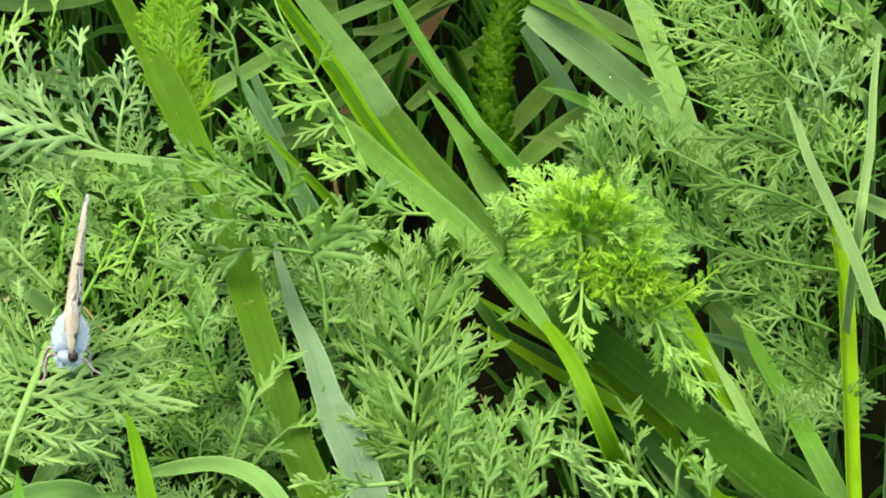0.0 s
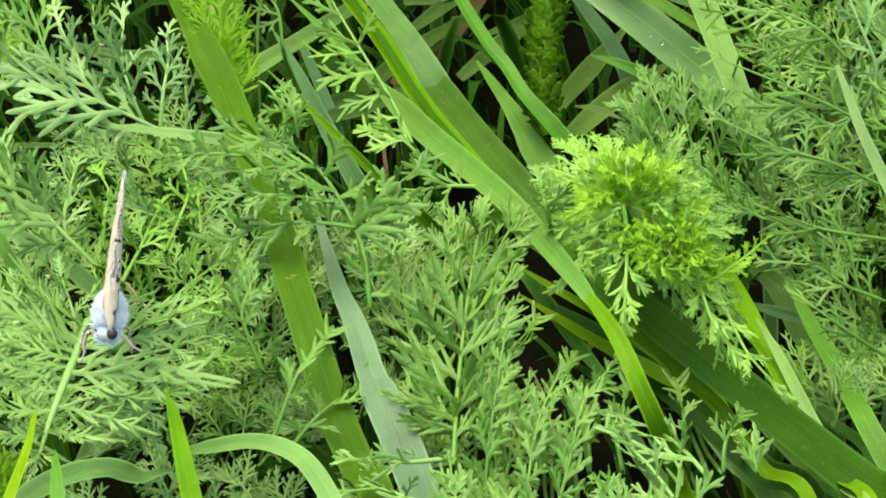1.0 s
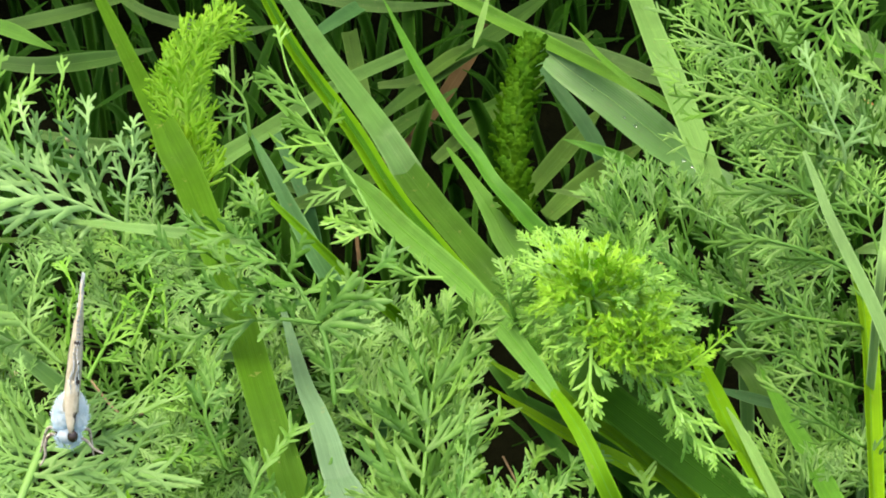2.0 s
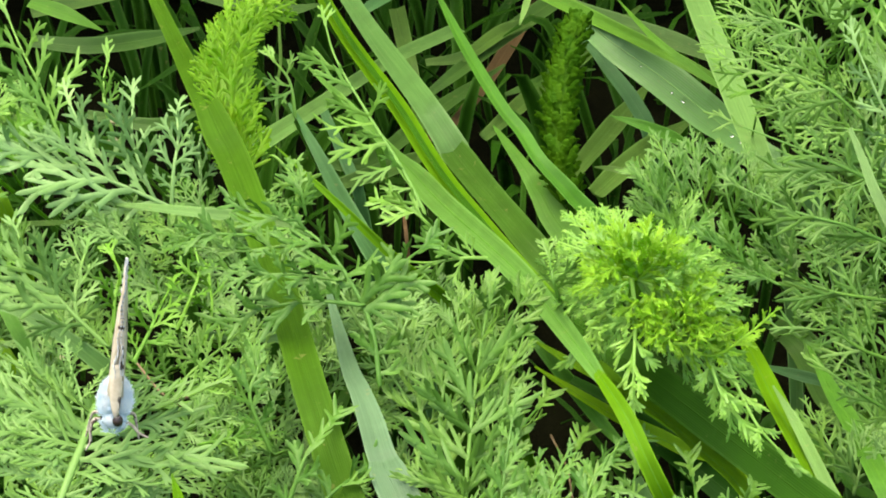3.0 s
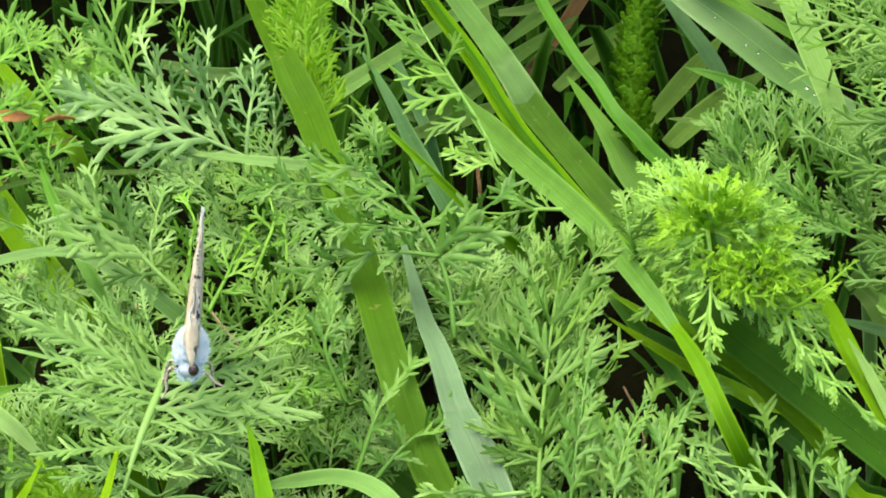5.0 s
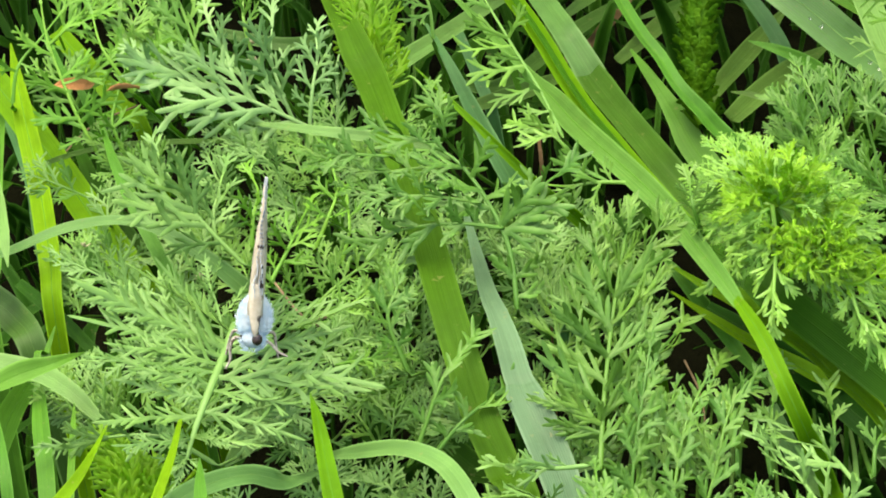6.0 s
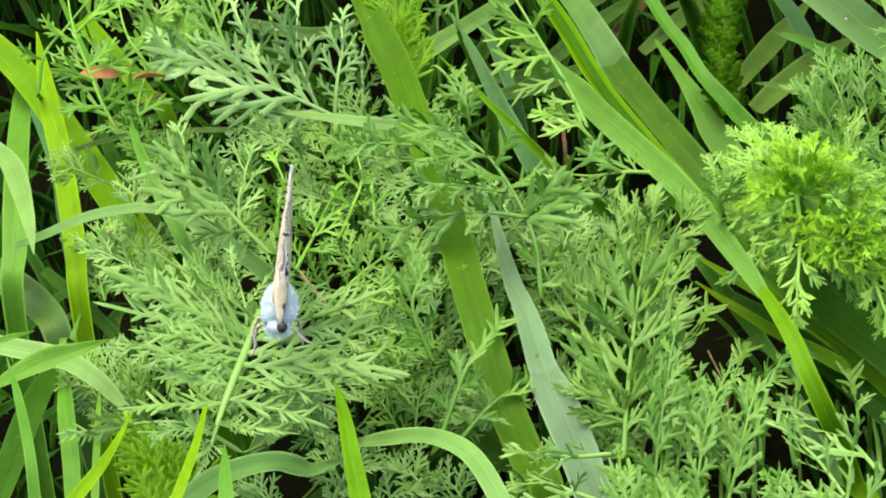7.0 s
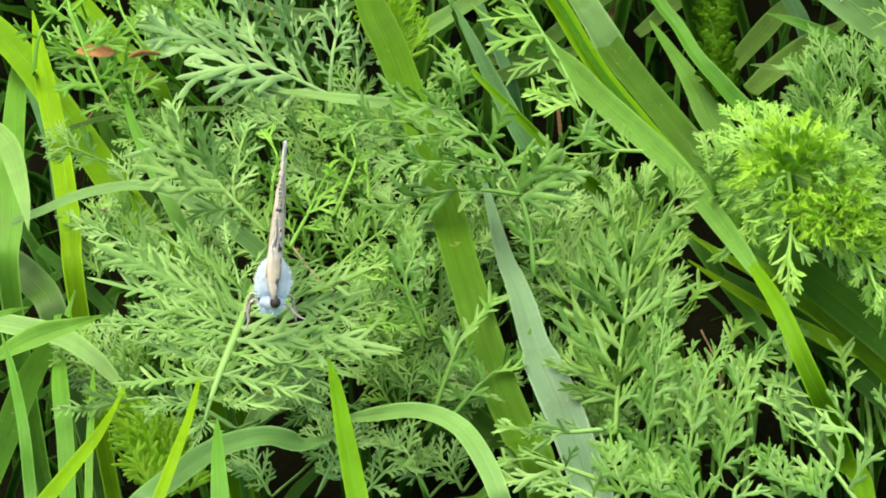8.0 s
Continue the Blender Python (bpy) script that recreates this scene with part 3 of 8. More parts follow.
blade("bright", [(-0.0021, 0.3414, 0.0786, 0.32), (-0.0003, 0.3376, 0.0781, 1.20), (0.0016, 0.3336, 0.0775, 1.74), (0.0030, 0.3308, 0.0768, 2.36), (0.0047, 0.3284, 0.0750, 3.30), (0.0065, 0.3248, 0.0733, 3.91), (0.0111, 0.3187, 0.0698, 3.72), (0.0201, 0.3053, 0.0656, 3.02), (0.0297, 0.2901, 0.0621, 2.58), (0.0404, 0.2767, 0.0571, 2.29), (0.0459, 0.2682, 0.0556, 2.14)], "short bright green grass blade with a pointed tip", fold=0.12)
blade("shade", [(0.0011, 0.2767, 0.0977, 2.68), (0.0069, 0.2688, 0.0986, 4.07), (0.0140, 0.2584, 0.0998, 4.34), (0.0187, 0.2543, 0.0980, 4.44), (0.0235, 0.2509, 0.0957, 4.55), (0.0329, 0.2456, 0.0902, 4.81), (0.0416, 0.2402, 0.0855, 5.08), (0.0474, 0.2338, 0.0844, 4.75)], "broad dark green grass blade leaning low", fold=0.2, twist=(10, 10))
blade("lime", [(0.0038, 0.2646, 0.0980, 0.33), (0.0076, 0.2623, 0.0966, 1.04), (0.0140, 0.2567, 0.0960, 1.41), (0.0186, 0.2531, 0.0948, 1.65), (0.0216, 0.2504, 0.0933, 1.90), (0.0259, 0.2476, 0.0903, 2.03), (0.0304, 0.2431, 0.0855, 2.03), (0.0356, 0.2348, 0.0850, 1.90)], "yellow-green grass blade folded along its midrib", fold=0.5, twist=(25, 25))
blade("lime", [(0.0037, 0.2695, 0.0905, 0.22), (0.0077, 0.2619, 0.0928, 1.38), (0.0129, 0.2586, 0.0912, 1.90), (0.0196, 0.2577, 0.0874, 2.33), (0.0279, 0.2580, 0.0799, 2.15)], "yellow-green grass blade folded along its midrib", fold=0.4, twist=(35, 20))
blade("dark", [(0.0079, 0.2690, 0.0885, 1.63), (0.0144, 0.2617, 0.0889, 2.66), (0.0242, 0.2550, 0.0841, 3.49), (0.0310, 0.2480, 0.0814, 3.44), (0.0367, 0.2406, 0.0803, 3.22)], "broad dark green grass blade leaning low", fold=0.3)
blade("olive", [(0.0187, 0.2649, 0.0831, 2.17), (0.0253, 0.2591, 0.0800, 3.44), (0.0304, 0.2531, 0.0771, 3.51), (0.0337, 0.2509, 0.0738, 3.20), (0.0384, 0.2417, 0.0731, 2.97)], "dull olive grass blade low among leaves")
blade("lime", [(0.0283, 0.2875, 0.0835, 1.14), (0.0301, 0.2782, 0.0842, 2.35), (0.0325, 0.2651, 0.0855, 2.81), (0.0355, 0.2510, 0.0873, 2.60), (0.0390, 0.2425, 0.0852, 2.35), (0.0420, 0.2318, 0.0852, 2.17)], "yellow-green grass blade folded along its midrib", fold=0.35, twist=(10, 20))
blade("pale", [(0.0315, 0.2670, 0.0887, 0.22), (0.0337, 0.2613, 0.0876, 1.17), (0.0366, 0.2486, 0.0876, 1.55), (0.0392, 0.2412, 0.0854, 1.73), (0.0416, 0.2299, 0.0856, 1.60)], "pale grey-green grass blade with a knuckle")
blade("bright", [(0.0379, 0.2932, 0.0754, 0.18), (0.0398, 0.2832, 0.0760, 1.83), (0.0422, 0.2721, 0.0770, 2.57), (0.0443, 0.2598, 0.0785, 2.70), (0.0473, 0.2523, 0.0760, 2.66), (0.0501, 0.2412, 0.0759, 2.46)], "short bright green grass blade with a pointed tip", fold=0.3)
blade("lime", [(0.0505, 0.3106, 0.0807, 0.85), (0.0514, 0.3011, 0.0810, 2.61), (0.0507, 0.2873, 0.0819, 2.75), (0.0491, 0.2682, 0.0805, 2.53), (0.0471, 0.2472, 0.0804, 2.29), (0.0457, 0.2337, 0.0812, 2.10)], "bright green upright grass blade with a bent top", fold=0.5, twist=(20, 30))
blade("pale", [(0.0641, 0.3054, 0.0799, 2.64), (0.0591, 0.3087, 0.0802, 2.41), (0.0545, 0.3086, 0.0823, 1.80), (0.0512, 0.3098, 0.0807, 0.85)], "pale green arching grass blade", root=False)
blade("stem", [(0.0426, 0.2949, 0.1063, 0.50), (0.0438, 0.2910, 0.1042, 1.00), (0.0449, 0.2871, 0.1022, 1.30), (0.0467, 0.2827, 0.0997, 1.50), (0.0493, 0.2773, 0.0959, 1.60), (0.0517, 0.2712, 0.0915, 1.60), (0.0536, 0.2655, 0.0878, 1.50)], "pale straw-green smooth stem among yarrow leaves", fold=0.5)
blade("stem", [(0.0547, 0.3028, 0.1109, 0.60), (0.0537, 0.2975, 0.1067, 0.90), (0.0530, 0.2917, 0.1021, 1.10), (0.0518, 0.2863, 0.0981, 1.20), (0.0506, 0.2808, 0.0943, 1.20)], "pale straw-green smooth stem among yarrow leaves", fold=0.5)
blade("pale", [(0.0241, 0.4166, 0.0741, 2.56), (0.0269, 0.3981, 0.0735, 3.49), (0.0288, 0.3830, 0.0738, 3.68), (0.0315, 0.3680, 0.0724, 4.13), (0.0340, 0.3533, 0.0714, 3.89), (0.0360, 0.3403, 0.0708, 3.27), (0.0385, 0.3330, 0.0668, 2.59)], "pale green arching grass blade")
blade("pale", [(0.0413, 0.3987, 0.0783, 0.72), (0.0450, 0.3882, 0.0769, 2.13), (0.0486, 0.3778, 0.0757, 2.52), (0.0529, 0.3676, 0.0746, 2.75), (0.0563, 0.3590, 0.0738, 2.70), (0.0599, 0.3505, 0.0731, 2.26), (0.0630, 0.3490, 0.0691, 1.33)], "broad pale grass sheath with a visible joint", fold=0.4)
blade("bright", [(0.0651, 0.3648, 0.0772, 0.20), (0.0570, 0.3742, 0.0748, 1.67), (0.0531, 0.3856, 0.0723, 1.71)], "short bright green grass blade with a pointed tip", root=False)
blade("bright", [(0.0225, 0.3050, 0.0900, 0.18), (0.0228, 0.2994, 0.0902, 0.81), (0.0236, 0.2967, 0.0885, 0.93), (0.0251, 0.2941, 0.0851, 0.81)], "narrow bright green grass blade with a sharp tip")
blade("wet", [(0.0106, 0.4057, 0.0590, 2.97), (0.0159, 0.3986, 0.0577, 5.15), (0.0239, 0.3923, 0.0544, 6.27), (0.0307, 0.3831, 0.0530, 6.03), (0.0371, 0.3720, 0.0536, 4.22), (0.0448, 0.3680, 0.0487, 2.81)], "broad grey-green grass blade with water drops", fold=0.1, drops=1)
blade("bright", [(-0.0110, 0.4225, 0.0631, 1.37), (-0.0015, 0.4155, 0.0613, 2.27), (0.0078, 0.4086, 0.0596, 2.54), (0.0169, 0.3988, 0.0597, 2.20), (0.0256, 0.3892, 0.0599, 2.02), (0.0341, 0.3812, 0.0585, 1.56), (0.0407, 0.3741, 0.0574, 1.40)], "yellow-green grass blade folded along its midrib", fold=0.5, root=False)
blade("bright", [(0.0170, 0.4015, 0.0640, 0.22), (0.0220, 0.3892, 0.0642, 1.00), (0.0278, 0.3815, 0.0630, 1.13), (0.0336, 0.3750, 0.0619, 1.26)], "narrow bright green grass blade with a sharp tip", root=False)
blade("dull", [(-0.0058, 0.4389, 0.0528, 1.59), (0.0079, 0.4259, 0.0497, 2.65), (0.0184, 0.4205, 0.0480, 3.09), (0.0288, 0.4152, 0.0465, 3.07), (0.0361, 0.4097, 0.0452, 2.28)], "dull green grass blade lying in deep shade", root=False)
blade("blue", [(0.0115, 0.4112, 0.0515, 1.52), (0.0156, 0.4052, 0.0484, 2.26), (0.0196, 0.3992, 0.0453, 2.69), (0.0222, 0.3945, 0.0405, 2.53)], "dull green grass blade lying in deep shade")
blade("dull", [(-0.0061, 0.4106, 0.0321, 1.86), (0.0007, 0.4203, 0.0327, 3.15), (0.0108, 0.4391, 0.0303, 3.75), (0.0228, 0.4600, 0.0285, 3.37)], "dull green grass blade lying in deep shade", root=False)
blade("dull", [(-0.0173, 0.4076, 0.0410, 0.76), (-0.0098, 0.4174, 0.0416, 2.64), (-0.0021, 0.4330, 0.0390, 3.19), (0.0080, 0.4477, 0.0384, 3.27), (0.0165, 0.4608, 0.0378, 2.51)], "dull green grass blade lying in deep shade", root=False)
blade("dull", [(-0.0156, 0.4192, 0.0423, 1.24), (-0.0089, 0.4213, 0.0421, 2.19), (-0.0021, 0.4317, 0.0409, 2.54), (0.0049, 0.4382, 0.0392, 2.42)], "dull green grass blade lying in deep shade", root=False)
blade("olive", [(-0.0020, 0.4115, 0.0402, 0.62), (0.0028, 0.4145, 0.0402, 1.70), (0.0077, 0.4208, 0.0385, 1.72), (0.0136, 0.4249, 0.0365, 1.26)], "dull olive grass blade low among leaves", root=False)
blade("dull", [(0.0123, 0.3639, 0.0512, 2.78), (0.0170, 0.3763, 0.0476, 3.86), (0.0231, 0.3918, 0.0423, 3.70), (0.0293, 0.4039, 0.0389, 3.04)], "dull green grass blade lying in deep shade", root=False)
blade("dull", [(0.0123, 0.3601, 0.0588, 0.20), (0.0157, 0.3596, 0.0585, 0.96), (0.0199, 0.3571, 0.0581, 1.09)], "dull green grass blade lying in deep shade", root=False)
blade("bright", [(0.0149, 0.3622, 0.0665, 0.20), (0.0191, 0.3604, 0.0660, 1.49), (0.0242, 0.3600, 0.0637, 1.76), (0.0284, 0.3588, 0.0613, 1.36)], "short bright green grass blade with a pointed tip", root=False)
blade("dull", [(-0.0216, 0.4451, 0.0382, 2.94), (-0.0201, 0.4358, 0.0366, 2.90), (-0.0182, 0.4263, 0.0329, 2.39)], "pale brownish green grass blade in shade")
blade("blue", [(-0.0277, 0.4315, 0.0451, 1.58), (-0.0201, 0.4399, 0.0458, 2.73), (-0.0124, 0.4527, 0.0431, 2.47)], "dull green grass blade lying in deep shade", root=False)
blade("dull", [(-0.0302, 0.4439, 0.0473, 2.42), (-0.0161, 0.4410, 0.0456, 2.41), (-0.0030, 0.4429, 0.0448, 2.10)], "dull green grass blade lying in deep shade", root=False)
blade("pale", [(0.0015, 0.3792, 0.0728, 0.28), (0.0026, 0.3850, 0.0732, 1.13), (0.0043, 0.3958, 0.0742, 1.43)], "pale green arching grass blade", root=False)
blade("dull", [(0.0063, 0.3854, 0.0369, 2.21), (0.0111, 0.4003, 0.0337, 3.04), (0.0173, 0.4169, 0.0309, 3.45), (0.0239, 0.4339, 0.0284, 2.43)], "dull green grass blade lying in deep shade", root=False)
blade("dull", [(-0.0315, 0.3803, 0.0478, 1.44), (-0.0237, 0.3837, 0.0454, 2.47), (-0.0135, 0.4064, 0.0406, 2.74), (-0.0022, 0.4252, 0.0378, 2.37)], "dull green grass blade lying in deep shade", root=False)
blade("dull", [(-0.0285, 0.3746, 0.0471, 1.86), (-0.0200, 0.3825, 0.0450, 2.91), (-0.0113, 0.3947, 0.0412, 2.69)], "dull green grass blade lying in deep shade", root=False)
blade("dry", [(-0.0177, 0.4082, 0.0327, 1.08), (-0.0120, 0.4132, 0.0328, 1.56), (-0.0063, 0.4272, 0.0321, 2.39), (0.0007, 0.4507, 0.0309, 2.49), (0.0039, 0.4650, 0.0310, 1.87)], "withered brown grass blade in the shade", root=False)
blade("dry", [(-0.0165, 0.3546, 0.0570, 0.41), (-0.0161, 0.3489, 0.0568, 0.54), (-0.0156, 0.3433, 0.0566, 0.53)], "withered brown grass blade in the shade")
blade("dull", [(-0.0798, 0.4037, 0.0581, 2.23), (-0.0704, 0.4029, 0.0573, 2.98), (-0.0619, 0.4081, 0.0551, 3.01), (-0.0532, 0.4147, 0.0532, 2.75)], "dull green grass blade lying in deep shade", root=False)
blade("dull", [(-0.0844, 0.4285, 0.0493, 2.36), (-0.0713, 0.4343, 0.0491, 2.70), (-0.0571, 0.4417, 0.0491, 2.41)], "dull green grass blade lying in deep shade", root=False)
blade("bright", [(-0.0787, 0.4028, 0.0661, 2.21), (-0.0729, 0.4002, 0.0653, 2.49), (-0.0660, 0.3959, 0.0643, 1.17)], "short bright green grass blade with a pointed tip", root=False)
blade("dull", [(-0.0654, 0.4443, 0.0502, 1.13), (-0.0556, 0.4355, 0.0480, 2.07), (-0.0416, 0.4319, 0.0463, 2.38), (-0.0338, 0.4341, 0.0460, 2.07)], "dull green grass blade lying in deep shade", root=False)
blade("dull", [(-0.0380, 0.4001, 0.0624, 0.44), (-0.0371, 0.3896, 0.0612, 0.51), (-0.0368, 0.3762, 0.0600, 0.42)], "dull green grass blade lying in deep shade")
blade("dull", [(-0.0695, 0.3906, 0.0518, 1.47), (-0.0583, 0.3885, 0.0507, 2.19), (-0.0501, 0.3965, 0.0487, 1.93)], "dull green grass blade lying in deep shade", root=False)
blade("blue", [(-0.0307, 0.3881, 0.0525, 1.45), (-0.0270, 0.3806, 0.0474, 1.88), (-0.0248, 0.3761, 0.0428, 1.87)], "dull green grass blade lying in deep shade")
blade("olive", [(0.0356, 0.3126, 0.0636, 2.49), (0.0394, 0.3101, 0.0616, 4.36), (0.0418, 0.3019, 0.0600, 4.29), (0.0446, 0.2965, 0.0565, 3.65)], "broad dark green grass blade leaning low")
blade("blue", [(0.0334, 0.2973, 0.0682, 0.60), (0.0385, 0.2951, 0.0680, 1.55), (0.0456, 0.2917, 0.0678, 1.54)], "dull green grass blade lying in deep shade", root=False)
blade("dull", [(0.0600, 0.3891, 0.0683, 2.88), (0.0639, 0.3833, 0.0674, 4.28), (0.0707, 0.3793, 0.0647, 4.27)], "dull olive grass blade low among leaves", root=False)
blade("pale", [(-0.0326, 0.2273, 0.1016, 0.76), (-0.0277, 0.2191, 0.1093, 1.64), (-0.0222, 0.2133, 0.1147, 1.77), (-0.0179, 0.2083, 0.1171, 1.99), (-0.0149, 0.2016, 0.1186, 2.03), (-0.0129, 0.1970, 0.1168, 1.92), (-0.0129, 0.2049, 0.1036, 2.03), (-0.0105, 0.1935, 0.1052, 1.86)], "pale green grass blade arching over to the ground", fold=0.25, twist=(0, 25))
blade("pale", [(-0.0331, 0.2292, 0.0979, 1.44), (-0.0340, 0.2143, 0.1097, 1.98), (-0.0370, 0.2101, 0.1142, 2.12), (-0.0407, 0.2039, 0.1179, 2.24), (-0.0437, 0.1966, 0.1204, 2.35), (-0.0462, 0.1927, 0.1205, 2.32), (-0.0518, 0.1985, 0.1101, 2.42), (-0.0545, 0.1892, 0.1117, 2.23)], "pale green grass blade arching over to the ground", fold=0.2)
blade("lime", [(-0.0319, 0.2207, 0.1156, 0.14), (-0.0302, 0.2138, 0.1171, 1.24), (-0.0284, 0.2057, 0.1175, 1.81), (-0.0263, 0.1968, 0.1169, 2.10), (-0.0260, 0.1974, 0.1106, 2.13), (-0.0235, 0.1859, 0.1124, 1.95)], "short bright green grass blade with a pointed tip", fold=0.35, twist=(10, 20))
blade("bright", [(-0.0404, 0.2053, 0.1205, 0.13), (-0.0394, 0.1996, 0.1220, 1.09), (-0.0381, 0.1918, 0.1213, 1.81), (-0.0382, 0.1899, 0.1175, 1.81), (-0.0361, 0.1782, 0.1198, 1.65)], "short bright green grass blade with a pointed tip", fold=0.3)
blade("lime", [(-0.0508, 0.2129, 0.1182, 0.13), (-0.0512, 0.2035, 0.1207, 1.03), (-0.0528, 0.1978, 0.1211, 1.43), (-0.0546, 0.1909, 0.1220, 1.57), (-0.0569, 0.1860, 0.1210, 1.55), (-0.0586, 0.1764, 0.1230, 1.42)], "yellow-green grass blade folded along its midrib", fold=0.4)
blade("lime", [(-0.0429, 0.2104, 0.1209, 0.44), (-0.0424, 0.2025, 0.1230, 0.85), (-0.0428, 0.1953, 0.1237, 1.08), (-0.0438, 0.1894, 0.1228, 1.14), (-0.0455, 0.1872, 0.1193, 1.14), (-0.0456, 0.1760, 0.1217, 1.04)], "narrow bright green grass blade with a sharp tip", fold=0.4)
blade("pale", [(-0.0783, 0.2505, 0.0974, 2.06), (-0.0721, 0.2470, 0.0989, 2.34), (-0.0667, 0.2457, 0.0985, 2.33), (-0.0622, 0.2419, 0.0987, 2.00), (-0.0591, 0.2394, 0.0972, 1.20), (-0.0559, 0.2365, 0.0957, 0.30)], "pale green arching grass blade", root=False, fold=0.2)
blade("bright", [(-0.0575, 0.2331, 0.1112, 0.14), (-0.0601, 0.2303, 0.1121, 1.42), (-0.0642, 0.2293, 0.1112, 2.46), (-0.0692, 0.2243, 0.1113, 2.80)], "short bright green grass blade with a pointed tip", fold=0.35, root=False)
blade("bright", [(-0.0671, 0.2385, 0.1081, 0.15), (-0.0696, 0.2364, 0.1088, 0.68), (-0.0743, 0.2384, 0.1057, 0.79)], "narrow bright green grass blade with a sharp tip", root=False)
blade("bright", [(-0.0669, 0.2271, 0.1136, 0.14), (-0.0646, 0.2213, 0.1131, 0.92), (-0.0615, 0.2119, 0.1135, 1.17), (-0.0601, 0.2053, 0.1090, 1.24), (-0.0569, 0.1934, 0.1105, 1.13)], "narrow bright green grass blade with a sharp tip", fold=0.4)
blade("bright", [(-0.0686, 0.2524, 0.0925, 1.04), (-0.0655, 0.2398, 0.0962, 2.01), (-0.0631, 0.2301, 0.0963, 1.95), (-0.0612, 0.2205, 0.0952, 1.81), (-0.0584, 0.2081, 0.0964, 1.66)], "bright green upright grass blade with a bent top", fold=0.3)
blade("dark", [(-0.0739, 0.2662, 0.0806, 2.76), (-0.0746, 0.2567, 0.0822, 3.44), (-0.0752, 0.2462, 0.0824, 3.36), (-0.0756, 0.2358, 0.0829, 3.06), (-0.0759, 0.2236, 0.0839, 2.82)], "broad dark green grass blade leaning low")
blade("bright", [(-0.0613, 0.2394, 0.0991, 0.15), (-0.0602, 0.2330, 0.1003, 0.68), (-0.0587, 0.2232, 0.1007, 0.85), (-0.0580, 0.2172, 0.0989, 0.84), (-0.0558, 0.2048, 0.1003, 0.77)], "narrow bright green grass blade with a sharp tip")
blade("bright", [(-0.0675, 0.2585, 0.0948, 0.16), (-0.0680, 0.2551, 0.0937, 0.73), (-0.0680, 0.2499, 0.0929, 0.83)], "narrow bright green grass blade with a sharp tip")
blade("dull", [(-0.0879, 0.2883, 0.0796, 4.08), (-0.0789, 0.2802, 0.0794, 4.00), (-0.0744, 0.2728, 0.0762, 3.39)], "broad dark green grass blade leaning low")
blade("dark", [(-0.0751, 0.2727, 0.0904, 1.32), (-0.0698, 0.2668, 0.0905, 1.63), (-0.0642, 0.2612, 0.0889, 1.39), (-0.0605, 0.2592, 0.0836, 1.08)], "dark green grass blade under yarrow leaves")
blade("lime", [(-0.0949, 0.3245, 0.0931, 3.71), (-0.0859, 0.3144, 0.0922, 3.87), (-0.0762, 0.2989, 0.0917, 3.97), (-0.0667, 0.2824, 0.0918, 4.04), (-0.0604, 0.2726, 0.0903, 4.17), (-0.0561, 0.2680, 0.0852, 3.83)], "broad bright green grass blade standing upright", fold=0.2)
blade("lime", [(-0.0826, 0.3136, 0.0989, 0.24), (-0.0782, 0.2985, 0.0989, 2.54), (-0.0736, 0.2838, 0.0977, 2.79), (-0.0694, 0.2681, 0.0971, 2.69), (-0.0679, 0.2605, 0.0911, 2.35)], "short bright green grass blade with a pointed tip", fold=0.3)
blade("bright", [(-0.0877, 0.3272, 0.0886, 0.19), (-0.0861, 0.3143, 0.0886, 2.43), (-0.0832, 0.2962, 0.0892, 3.27), (-0.0812, 0.2826, 0.0865, 3.18), (-0.0811, 0.2771, 0.0800, 2.84)], "bright green upright grass blade with a bent top", fold=0.35)
blade("pale", [(-0.0692, 0.2505, 0.1095, 0.15), (-0.0709, 0.2565, 0.1104, 1.73), (-0.0755, 0.2694, 0.1078, 2.54), (-0.0819, 0.2822, 0.1039, 2.76)], "pale green grass blade with a drooping tip", fold=0.2, root=False)
blade("bright", [(-0.0669, 0.2920, 0.1014, 0.17), (-0.0632, 0.2815, 0.1017, 1.21), (-0.0591, 0.2726, 0.1004, 1.62), (-0.0555, 0.2666, 0.0973, 1.60), (-0.0532, 0.2631, 0.0924, 1.39)], "narrow bright green grass blade with a sharp tip", fold=0.4)
blade("dark", [(-0.0732, 0.3023, 0.0911, 1.18), (-0.0676, 0.2892, 0.0913, 2.28), (-0.0621, 0.2805, 0.0897, 2.46), (-0.0592, 0.2783, 0.0843, 1.91)], "dark green grass blade under yarrow leaves")
blade("pale", [(-0.0755, 0.2649, 0.0999, 1.28), (-0.0720, 0.2651, 0.1012, 1.59), (-0.0670, 0.2678, 0.1019, 1.70), (-0.0608, 0.2682, 0.1028, 1.38), (-0.0553, 0.2667, 0.1023, 1.48), (-0.0498, 0.2638, 0.1004, 1.89), (-0.0453, 0.2624, 0.0967, 2.11), (-0.0412, 0.2626, 0.0911, 1.81)], "pale green grass blade with a drooping tip", fold=0.35, twist=(30, 0), root=False)
blade("olive", [(-0.0756, 0.2870, 0.0959, 0.34), (-0.0736, 0.2916, 0.0953, 0.68), (-0.0666, 0.2964, 0.0942, 0.69), (-0.0558, 0.2993, 0.0927, 0.70), (-0.0524, 0.3017, 0.0904, 0.47)], "dull olive grass blade low among leaves", root=False)
blade("pale", [(-0.0485, 0.2857, 0.1047, 0.16), (-0.0435, 0.2830, 0.1059, 0.76), (-0.0363, 0.2798, 0.1070, 1.29), (-0.0309, 0.2796, 0.1063, 1.50), (-0.0254, 0.2785, 0.1058, 1.29), (-0.0222, 0.2785, 0.1037, 0.75)], "pale green arching grass blade", fold=0.2, root=False)
